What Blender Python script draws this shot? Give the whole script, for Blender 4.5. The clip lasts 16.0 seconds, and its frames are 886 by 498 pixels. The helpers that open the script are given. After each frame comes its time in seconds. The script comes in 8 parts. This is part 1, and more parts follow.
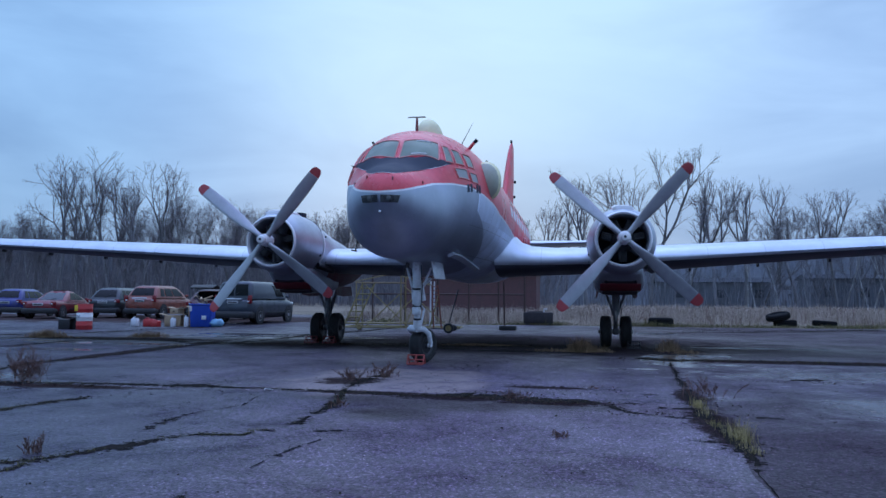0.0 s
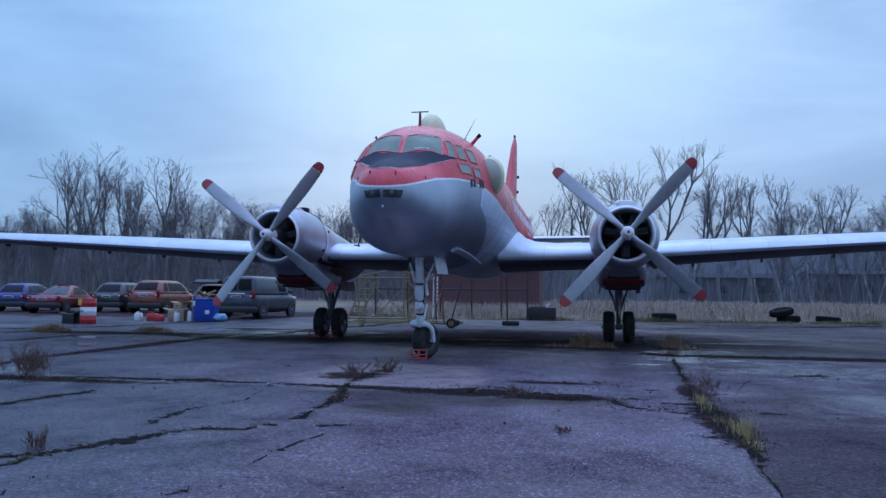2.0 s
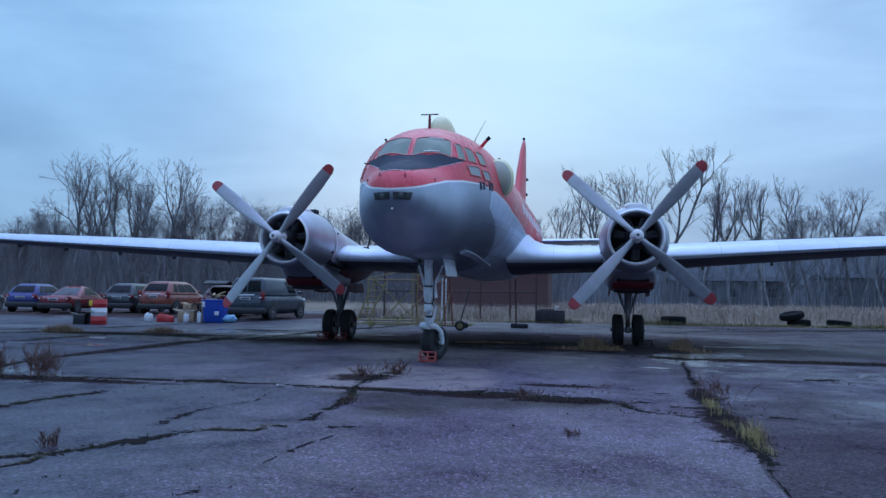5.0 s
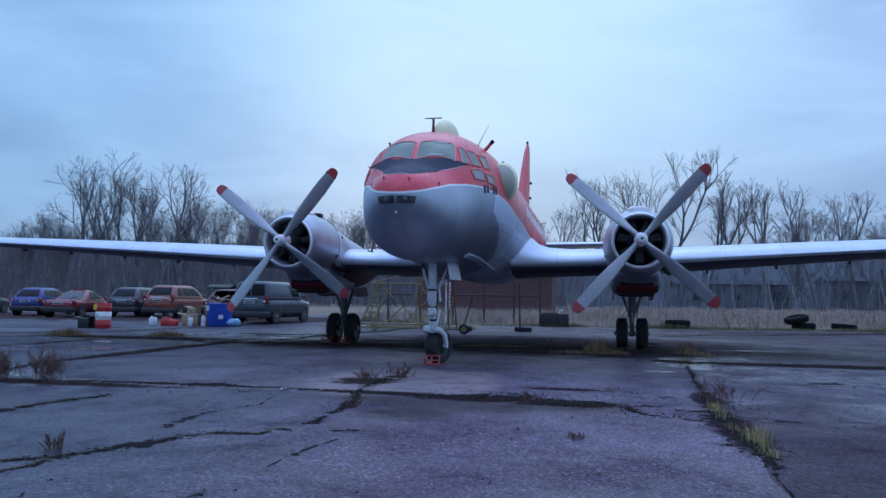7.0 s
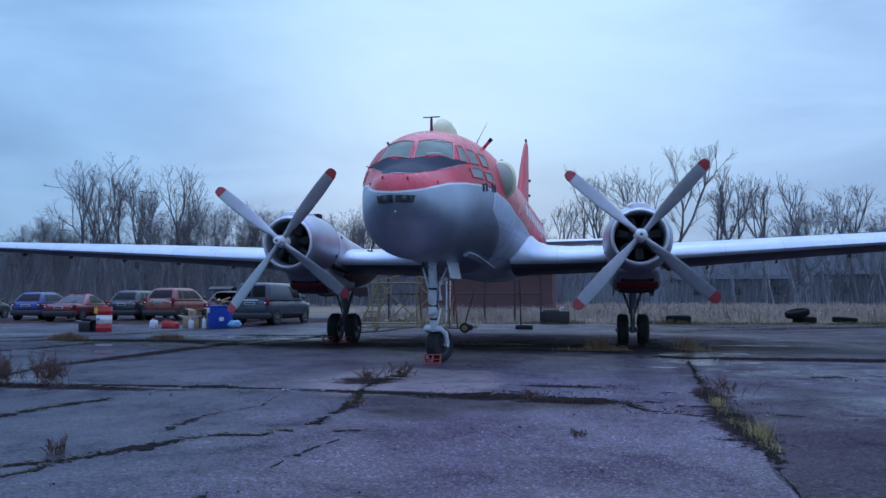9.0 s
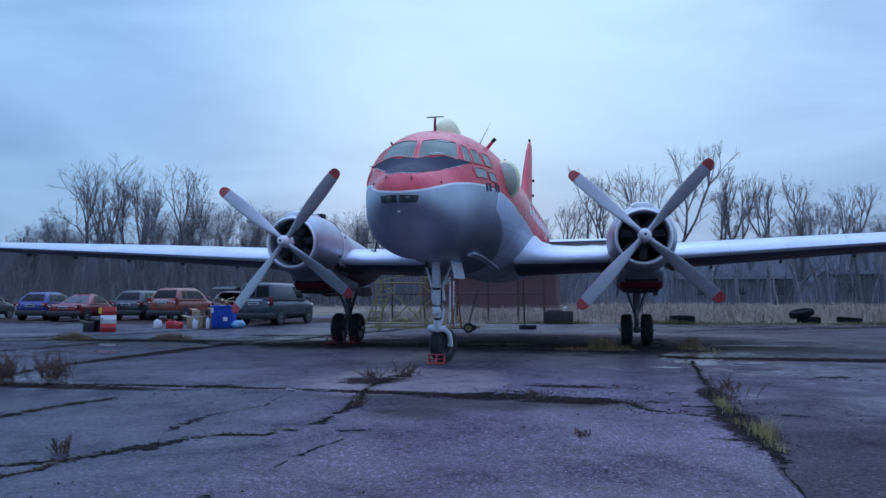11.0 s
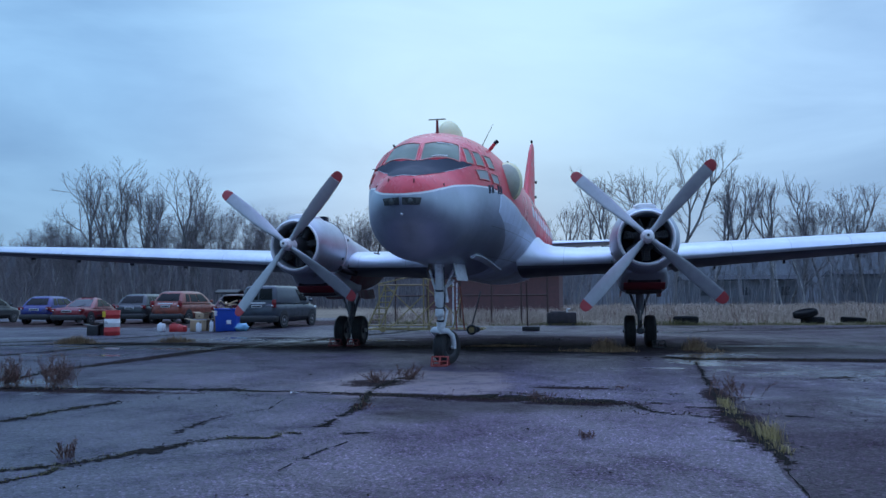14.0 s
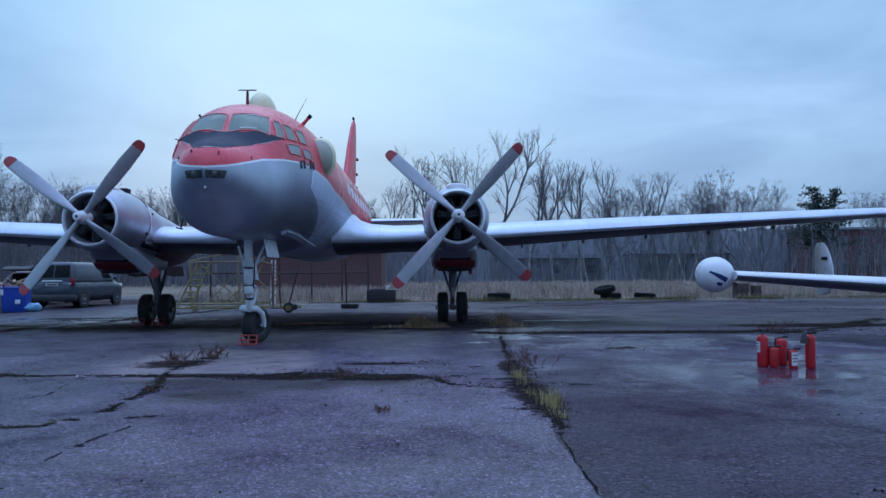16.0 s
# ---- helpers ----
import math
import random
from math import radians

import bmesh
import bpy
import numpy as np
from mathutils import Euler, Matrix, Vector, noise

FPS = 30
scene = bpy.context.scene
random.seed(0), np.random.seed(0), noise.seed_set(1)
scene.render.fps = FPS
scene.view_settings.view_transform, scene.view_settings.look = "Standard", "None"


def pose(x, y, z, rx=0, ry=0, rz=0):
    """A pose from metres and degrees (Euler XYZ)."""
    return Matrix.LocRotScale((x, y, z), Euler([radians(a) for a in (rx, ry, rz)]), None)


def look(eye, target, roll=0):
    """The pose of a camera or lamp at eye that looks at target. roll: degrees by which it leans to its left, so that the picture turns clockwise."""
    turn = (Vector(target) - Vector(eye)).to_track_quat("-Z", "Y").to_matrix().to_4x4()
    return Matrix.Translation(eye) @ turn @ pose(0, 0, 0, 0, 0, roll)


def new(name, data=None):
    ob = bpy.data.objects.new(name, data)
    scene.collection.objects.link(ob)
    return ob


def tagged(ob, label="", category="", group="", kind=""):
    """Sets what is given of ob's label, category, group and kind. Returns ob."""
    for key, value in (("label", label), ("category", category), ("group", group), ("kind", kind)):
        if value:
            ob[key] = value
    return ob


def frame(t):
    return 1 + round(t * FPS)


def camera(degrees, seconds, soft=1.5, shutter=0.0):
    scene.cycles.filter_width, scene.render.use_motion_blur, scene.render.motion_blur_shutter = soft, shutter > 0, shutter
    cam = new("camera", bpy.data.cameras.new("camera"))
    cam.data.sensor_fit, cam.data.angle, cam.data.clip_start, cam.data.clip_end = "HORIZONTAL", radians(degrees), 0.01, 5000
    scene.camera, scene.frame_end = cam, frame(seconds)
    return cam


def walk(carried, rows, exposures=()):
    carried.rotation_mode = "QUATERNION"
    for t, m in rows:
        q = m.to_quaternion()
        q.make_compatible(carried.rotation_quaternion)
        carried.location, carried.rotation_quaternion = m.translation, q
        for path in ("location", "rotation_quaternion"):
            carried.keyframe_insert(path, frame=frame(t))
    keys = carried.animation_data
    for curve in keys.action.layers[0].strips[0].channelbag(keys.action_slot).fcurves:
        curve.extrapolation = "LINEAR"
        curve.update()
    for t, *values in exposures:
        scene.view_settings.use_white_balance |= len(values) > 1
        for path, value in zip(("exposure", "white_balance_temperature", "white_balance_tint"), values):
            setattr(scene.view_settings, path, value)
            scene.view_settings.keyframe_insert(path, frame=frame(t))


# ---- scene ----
cam = camera(60.8, 16.0)
PATH = [
    (0, (2.803, -13.763, 1.194), (2.452, -11.798, 1.322), 0.4),
    (0.5, (2.806, -13.757, 1.195), (2.455, -11.792, 1.321), 0.4),
    (1, (2.808, -13.76, 1.196), (2.453, -11.795, 1.319), 0.6),
    (1.5, (2.806, -13.756, 1.194), (2.448, -11.792, 1.312), 0.5),
    (2, (2.804, -13.755, 1.193), (2.445, -11.791, 1.308), 0.5),
    (2.5, (2.801, -13.756, 1.195), (2.439, -11.792, 1.31), 0.7),
    (3, (2.801, -13.761, 1.194), (2.435, -11.798, 1.308), 0.5),
    (3.5, (2.802, -13.758, 1.19), (2.431, -11.795, 1.299), 0.6),
    (4, (2.802, -13.761, 1.194), (2.427, -11.8, 1.305), 0.7),
    (6.5, (2.792, -13.779, 1.197), (2.403, -11.822, 1.327), 0.7),
    (7, (2.795, -13.777, 1.193), (2.404, -11.82, 1.323), 0.7),
    (7.5, (2.798, -13.776, 1.195), (2.406, -11.819, 1.322), 0.5),
    (8, (2.798, -13.767, 1.194), (2.407, -11.81, 1.321), 0.1),
    (8.5, (2.801, -13.777, 1.196), (2.409, -11.819, 1.323), -0.1),
    (9, (2.798, -13.772, 1.193), (2.407, -11.814, 1.32), -0.1),
    (11.5, (2.794, -13.77, 1.19), (2.391, -11.816, 1.317), -0.1),
    (12, (2.794, -13.775, 1.195), (2.387, -11.821, 1.322), -0.1),
    (12.5, (2.795, -13.781, 1.193), (2.383, -11.828, 1.322), -0.1),
    (13, (2.792, -13.777, 1.192), (2.38, -11.824, 1.321), -0.0),
    (13.5, (2.79, -13.775, 1.194), (2.38, -11.822, 1.323), -0.3),
    (14, (2.795, -13.781, 1.196), (2.388, -11.827, 1.328), -0.4),
    (14.5, (2.799, -13.78, 1.192), (2.396, -11.825, 1.329), -0.2),
    (14.8, (2.803, -13.782, 1.192), (2.4051, -11.8273, 1.3298), -0.08),
    (15, (2.806, -13.784, 1.192), (2.431, -11.825, 1.329), 0.0),
    (15.1, (2.823, -13.782, 1.191), (2.4722, -11.8181, 1.3275), 0.06),
    (15.2, (2.840, -13.781, 1.190), (2.5123, -11.8123, 1.3227), 0.12),
    (15.3, (2.857, -13.779, 1.189), (2.5653, -11.8040, 1.3060), 0.18),
    (15.4, (2.874, -13.778, 1.188), (2.6337, -11.7950, 1.2960), 0.24),
    (15.5, (2.891, -13.776, 1.187), (2.706, -11.787, 1.283), 0.3),
    (15.6, (2.919, -13.770, 1.186), (2.7936, -11.7763, 1.2784), 0.16),
    (15.7, (2.947, -13.764, 1.186), (2.8753, -11.7675, 1.2703), 0.02),
    (15.8, (2.975, -13.759, 1.185), (2.9572, -11.7602, 1.2638), -0.12),
    (15.9, (3.003, -13.753, 1.185), (3.0240, -11.7544, 1.2606), -0.26),
    (16, (3.031, -13.747, 1.184), (3.079, -11.749, 1.254), -0.4),
]
walk(cam, [(t, look(e, g, r)) for t, e, g, r in PATH], [(0, 0.13, 6540, 15.0), (1, 0.13, 6540, 13.6), (2, 0.13, 6540, 15.0), (3, 0.13, 6540, 15.0), (3.5, 0.13, 6540, 13.6), (4, 0.13, 6540, 11.0), (5.2, 0.13, 6540, 10.0), (6.5, 0.13, 6540, 10.0), (7, 0.13, 6540, 13.6), (7.5, 0.13, 6540, 16.4), (8, 0.13, 6540, 16.4), (8.5, 0.13, 6540, 15.0), (9, 0.13, 6540, 13.6), (10.2, 0.13, 6540, 14.3), (11.5, 0.13, 6540, 15.0), (12, 0.13, 6540, 15.0), (12.5, 0.13, 6540, 12.3), (13, 0.13, 6540, 12.3), (13.5, 0.13, 6540, 11.0), (14, 0.13, 6540, 8.5), (14.5, 0.13, 6540, 8.5), (15, 0.13, 6540, 10.0), (16, 0.13, 6540, 10.0)])

# ---- world and light: heavy dusk overcast ----
world = bpy.data.worlds.new("dusk_overcast")
scene.world = world
world.use_nodes = True


class Nodes:
    """A small helper to wire node trees."""

    def __init__(self, tree):
        self.tree = tree

    def add(self, kind, ins=(), **props):
        n = self.tree.nodes.new(kind)
        for k, v in props.items():
            setattr(n, k, v)
        for k, v in dict(ins).items():
            if isinstance(v, bpy.types.NodeSocket):
                self.tree.links.new(v, n.inputs[k])
            else:
                n.inputs[k].default_value = v
        return n

    def math(self, op, a, b=0.0, c=0.0):
        return self.add("ShaderNodeMath", {0: a, 1: b, 2: c}, operation=op).outputs[0]

    def mix(self, f, a, b, blend="MIX"):
        n = self.add("ShaderNodeMix", {0: f, 6: a, 7: b}, data_type="RGBA", blend_type=blend)
        return n.outputs[2]

    def ramp(self, f, stops, interp="LINEAR"):
        n = self.add("ShaderNodeValToRGB", {0: f})
        el = n.color_ramp.elements
        n.color_ramp.interpolation = interp
        while len(el) < len(stops):
            el.new(0.5)
        for e, (p, c) in zip(el, stops):
            e.position = p
            e.color = (*c, 1) if isinstance(c, tuple) else (c, c, c, 1)
        return n.outputs[0]

    def noise(self, vec, scale, detail=4.0, rough=0.55, dist=0.0):
        return self.add("ShaderNodeTexNoise", {"Vector": vec, "Scale": scale, "Detail": detail, "Roughness": rough, "Distortion": dist}).outputs[0]


def build_world():
    t = world.node_tree
    t.nodes.clear()
    n = Nodes(t)
    tc = n.add("ShaderNodeTexCoord").outputs["Generated"]
    sky = n.add("ShaderNodeTexSky", sky_type="NISHITA", sun_disc=False, sun_elevation=radians(14), sun_rotation=radians(-12))
    sep = n.add("ShaderNodeSeparateXYZ", {0: tc}).outputs
    flat = n.add("ShaderNodeMapping", {"Vector": tc, "Location": (0.37, 0.0, 0.2), "Rotation": (0.0, 0.22, 0.0), "Scale": (1.0, 1.0, 2.8)}).outputs[0]
    big = n.noise(flat, 2.6, 5.0, 0.5, 0.8)
    fine = n.noise(flat, 5.5, 6.0, 0.55, 0.3)
    f = n.math("ADD", n.math("MULTIPLY", big, 0.76), n.math("MULTIPLY", fine, 0.24))
    cloud = n.ramp(f, [(0.34, CLOUD_DARK), (0.66, CLOUD_LIGHT)])
    # brighter stretch of thin cloud where the sun stands behind it
    glow = n.add("ShaderNodeVectorMath", {0: tc, 1: Vector((-0.12, 0.92, 0.42)).normalized()}, operation="DOT_PRODUCT").outputs["Value"]
    g = n.add("ShaderNodeMapRange", {0: glow, 1: 0.90, 2: 1.0, 3: 0.0, 4: 1.0}, interpolation_type="SMOOTHSTEP").outputs[0]
    cloud = n.mix(n.math("MULTIPLY", g, 0.62), cloud, (*CLOUD_GLOW, 1))
    # the deck darkens towards the horizon
    h = n.add("ShaderNodeMapRange", {0: sep[2], 1: 0.04, 2: 0.30, 3: 0.76, 4: 1.0}, interpolation_type="SMOOTHSTEP").outputs[0]
    cloud = n.mix(1.0, cloud, n.add("ShaderNodeCombineColor", {0: h, 1: h, 2: h}).outputs[0], "MULTIPLY")
    # thicker cloud in the west
    west = n.add("ShaderNodeMapRange", {0: n.math("DIVIDE", sep[0], n.math("MAXIMUM", sep[1], 0.05)), 1: -0.25, 2: -0.75, 3: 1.0, 4: 0.86}, interpolation_type="SMOOTHSTEP").outputs[0]
    cloud = n.mix(1.0, cloud, n.add("ShaderNodeCombineColor", {0: n.math("MULTIPLY", west, west), 1: west, 2: n.math("POWER", west, 0.6)}).outputs[0], "MULTIPLY")
    # an overcast sky is brightest overhead
    top = n.add("ShaderNodeMapRange", {0: sep[2], 1: 0.42, 2: 1.0, 3: 0.0, 4: 1.0}, interpolation_type="SMOOTHSTEP").outputs[0]
    cloud = n.mix(top, cloud, (*CLOUD_ZENITH, 1))
    bg1 = n.add("ShaderNodeBackground", {"Color": sky.outputs[0], "Strength": 0.05})
    bg2 = n.add("ShaderNodeBackground", {"Color": cloud, "Strength": 1.0})
    mix = n.add("ShaderNodeMixShader", {0: 0.93, 1: bg1.outputs[0], 2: bg2.outputs[0]})
    n.add("ShaderNodeOutputWorld", {0: mix.outputs[0]})


CLOUD_DARK = (0.262, 0.455, 0.77)
CLOUD_LIGHT = (0.445, 0.71, 1.07)
CLOUD_GLOW = (0.545, 0.85, 1.10)
CLOUD_ZENITH = (0.78, 1.15, 2.28)
build_world()

sun = new("sun", bpy.data.lights.new("sun", "SUN"))
sun.data.energy, sun.data.angle, sun.data.color = 0.3, radians(40), (0.62, 0.83, 1.0)
sun.matrix_world = look((0, 0, 60), (8, -40, 0))


# ---- materials ----
def material(name, rough=0.6, metal=0.0, spec=0.5):
    m = bpy.data.materials.new(name)
    m.use_nodes = True
    t = m.node_tree
    t.nodes.clear()
    n = Nodes(t)
    b = n.add("ShaderNodeBsdfPrincipled", {"Roughness": rough, "Metallic": metal, "Specular IOR Level": spec})
    n.add("ShaderNodeOutputMaterial", {0: b.outputs[0]})
    return m, n, b


def where(n):
    """Place in the object's own space, in metres."""
    return n.add("ShaderNodeTexCoord").outputs["Object"]


def bump(n, b, height, strength=0.3, dist=0.01):
    nb = n.add("ShaderNodeBump", {"Height": height, "Strength": strength, "Distance": dist})
    n.tree.links.new(nb.outputs[0], b.inputs["Normal"])


def simple(name, colour, rough=0.6, metal=0.0, vary=0.25, scale=6.0, relief=0.15, spec=0.5, dirt=None):
    """A worn surface: colour varied at two scales, gloss varied, fine relief."""
    m, n, b = material(name, rough, metal, spec)
    v = where(n)
    c1 = n.noise(v, scale, 5.0)
    c2 = n.noise(v, scale * 9, 3.0)
    f = n.math("ADD", n.math("MULTIPLY", c1, 0.65), n.math("MULTIPLY", c2, 0.35))
    lo = tuple(c * (1 - vary) for c in colour)
    hi = tuple(min(1, c * (1 + vary)) for c in colour)
    col = n.ramp(f, [(0.3, lo), (0.7, hi)])
    if dirt:
        d = n.ramp(n.noise(v, scale * 0.7, 8.0, 0.65), [(0.52, 0.0), (0.72, 1.0)])
        col = n.mix(n.math("MULTIPLY", d, 0.6), col, (*dirt, 1))
    n.tree.links.new(col, b.inputs["Base Color"])
    r = n.add("ShaderNodeMapRange", {0: c1, 1: 0.3, 2: 0.7, 3: max(0.02, rough - 0.1), 4: min(1, rough + 0.12)}).outputs[0]
    n.tree.links.new(r, b.inputs["Roughness"])
    if relief:
        bump(n, b, c2, relief, 0.01)
    return m


def island(name, cols, rough=0.8, spec=0.2):
    """Colour that changes from blade to blade or twig to twig."""
    m, n, b = material(name, rough, 0, spec)
    rnd = n.add("ShaderNodeNewGeometry").outputs["Random Per Island"]
    col = n.ramp(rnd, [(i / max(1, len(cols) - 1), c) for i, c in enumerate(cols)])
    n.tree.links.new(col, b.inputs["Base Color"])
    return m


def glass(name, tint=(0.02, 0.025, 0.03), rough=0.06):
    """Dark glazing seen from outside."""
    m, n, b = material(name, rough, 0.0, 0.6)
    v = where(n)
    f = n.noise(v, 2.0, 5.0)
    lo = tuple(c * 0.7 for c in tint)
    n.tree.links.new(n.ramp(f, [(0.35, lo), (0.65, tint)]), b.inputs["Base Color"])
    r = n.add("ShaderNodeMapRange", {0: n.noise(v, 14.0, 4.0), 1: 0.35, 2: 0.7, 3: rough, 4: rough + 0.12}).outputs[0]
    n.tree.links.new(r, b.inputs["Roughness"])
    return m


def fuselage_paint():
    """Red crown over dull silver, cut along a line that follows the body."""
    m, n, b = material("fuselage_paint", 0.42, 0.0, 0.5)
    v = where(n)
    sep = n.add("ShaderNodeSeparateXYZ", {0: v}).outputs
    k = n.math("DIVIDE", n.math("ADD", sep[1], 4.0), 24.0)
    edge = n.ramp(k, [((y + 4.0) / 24.0, z / 5.0) for y, z in RED_EDGE])
    over = n.math("SUBTRACT", sep[2], n.math("MULTIPLY", edge, 5.0))
    f1, f2 = n.noise(v, 1.1, 6.0, 0.6), n.noise(v, 11.0, 4.0)
    red = n.ramp(n.math("ADD", n.math("MULTIPLY", f1, 0.6), n.math("MULTIPLY", f2, 0.4)), [(0.32, (0.62, 0.046, 0.060)), (0.68, (0.82, 0.078, 0.096))])
    stains = n.noise(n.add("ShaderNodeMapping", {"Vector": v, "Scale": (1.0, 1.0, 0.7)}).outputs[0], 2.2, 7.0, 0.6)
    silver = n.ramp(stains, [(0.30, (0.312, 0.355, 0.42)), (0.5, (0.37, 0.42, 0.495)), (0.72, (0.44, 0.49, 0.57))])
    # smears of grime and scuffs on the bare silver
    smear = n.ramp(n.noise(n.add("ShaderNodeMapping", {"Vector": v, "Scale": (2.0, 0.5, 2.4), "Rotation": (0.5, 0.0, 0.3)}).outputs[0], 1.7, 8.0, 0.7, 0.6), [(0.54, 0.0), (0.66, 1.0)])
    silver = n.mix(n.math("MULTIPLY", smear, 0.15), silver, (0.20, 0.20, 0.22, 1))
    scuff = n.ramp(n.noise(v, 7.0, 9.0, 0.75), [(0.60, 0.0), (0.66, 1.0)])
    silver = n.mix(n.math("MULTIPLY", scuff, 0.25), silver, (0.64, 0.65, 0.67, 1))
    red = n.mix(n.math("MULTIPLY", scuff, 0.28), red, (0.80, 0.32, 0.30, 1))
    red = n.mix(n.math("MULTIPLY", smear, 0.35), red, (0.42, 0.03, 0.035, 1))
    # each plate has its own tone
    turn = n.math("ARCTAN2", sep[0], n.math("SUBTRACT", 2.6, sep[2]))
    cell = n.add("ShaderNodeCombineXYZ", {0: n.math("FLOOR", n.math("DIVIDE", n.math("ADD", sep[1], 10.0), 0.9)), 1: n.math("FLOOR", n.math("DIVIDE", n.math("ADD", turn, 4.0), 0.46))}).outputs[0]
    tone = n.add("ShaderNodeTexWhiteNoise", {"Vector": cell}).outputs[0]
    # the dark nose section ends at a slanting seam; the plates behind it are paler and drier
    lean = n.math("ADD", -1.1, n.math("MULTIPLY", n.math("MAXIMUM", n.math("SUBTRACT", 2.67, sep[2]), 0.0), 2.8))
    aft = n.add("ShaderNodeMapRange", {0: n.math("SUBTRACT", sep[1], lean), 1: -0.01, 2: 0.01, 3: 0.0, 4: 1.0}).outputs[0]
    tv = n.add("ShaderNodeMapRange", {0: tone, 1: 0.0, 2: 1.0, 3: 0.82, 4: 1.18}).outputs[0]
    tv = n.math("ADD", 1.0, n.math("MULTIPLY", n.math("SUBTRACT", n.math("MULTIPLY", tv, 1.65), 1.0), aft))
    silver = n.mix(1.0, silver, n.add("ShaderNodeCombineColor", {0: tv, 1: tv, 2: tv}).outputs[0], "MULTIPLY")
    # plate seams every 0.9 m along the body
    seam = n.math("PINGPONG", n.math("ADD", sep[1], 10.0), 0.45)
    line = n.math("MULTIPLY", n.math("LESS_THAN", seam, 0.006), aft)
    line = n.math("MAXIMUM", line, n.math("LESS_THAN", n.math("ABSOLUTE", n.math("SUBTRACT", sep[1], lean)), 0.012))
    for z in (1.98, 2.42, 3.55):
        line = n.math("MAXIMUM", line, n.math("MULTIPLY", n.math("LESS_THAN", n.math("ABSOLUTE", n.math("SUBTRACT", sep[2], z)), 0.005), n.math("GREATER_THAN", sep[1], -1.2)))
    silver = n.mix(n.math("MULTIPLY", line, 0.5), silver, (0.12, 0.12, 0.13, 1))
    red = n.mix(n.math("MULTIPLY", line, 0.35), red, (0.3, 0.03, 0.03, 1))
    body = n.mix(n.math("GREATER_THAN", over, 0.0), silver, red)
    white = n.math("MULTIPLY", n.math("GREATER_THAN", over, -0.022), n.math("LESS_THAN", over, 0.006))
    body = n.mix(white, body, (0.78, 0.78, 0.77, 1))
    n.tree.links.new(body, b.inputs["Base Color"])
    n.tree.links.new(n.math("MULTIPLY", n.math("LESS_THAN", over, -0.022), n.math("SUBTRACT", 0.78, n.math("MULTIPLY", aft, 0.34))), b.inputs["Metallic"])
    r = n.add("ShaderNodeMapRange", {0: stains, 1: 0.3, 2: 0.7, 3: 0.36, 4: 0.46}).outputs[0]
    r = n.math("ADD", r, n.math("MULTIPLY", aft, n.math("MULTIPLY", tone, 0.12)))
    r = n.math("SUBTRACT", r, n.math("MULTIPLY", n.math("GREATER_THAN", over, 0.0), 0.14))
    n.tree.links.new(r, b.inputs["Roughness"])
    # the thin red skin is dented and rippled
    dent = n.noise(n.add("ShaderNodeMapping", {"Vector": v, "Scale": (0.6, 1.0, 2.2)}).outputs[0], 2.6, 4.0, 0.5)
    skin = n.math("MULTIPLY", n.math("MULTIPLY", dent, 2.6), n.math("GREATER_THAN", over, 0.0))
    bump(n, b, n.math("ADD", skin, n.math("ADD", n.math("MULTIPLY", f1, 0.45), n.math("MULTIPLY", f2, 0.10))), 0.06, 0.03)
    return m


def silver_paint(name, lo=0.30, hi=0.48, rough=0.36, metal=0.25):
    m, n, b = material(name, rough, metal, 0.5)
    v = where(n)
    sep = n.add("ShaderNodeSeparateXYZ", {0: v}).outputs
    f1, f2 = n.noise(v, 1.6, 7.0, 0.62), n.noise(v, 14.0, 4.0)
    col = n.ramp(f1, [(0.3, (lo * 0.92, lo, lo * 1.10)), (0.7, (hi * 0.92, hi, hi * 1.09))])
    line = n.math("LESS_THAN", n.math("PINGPONG", n.math("ADD", sep[0], 40.0), 0.6), 0.005)
    col = n.mix(n.math("MULTIPLY", line, 0.4), col, (0.14, 0.14, 0.15, 1))
    n.tree.links.new(col, b.inputs["Base Color"])
    r = n.add("ShaderNodeMapRange", {0: f2, 1: 0.3, 2: 0.7, 3: rough - 0.06, 4: rough + 0.14}).outputs[0]
    n.tree.links.new(r, b.inputs["Roughness"])
    bump(n, b, f1, 0.07, 0.03)
    return m


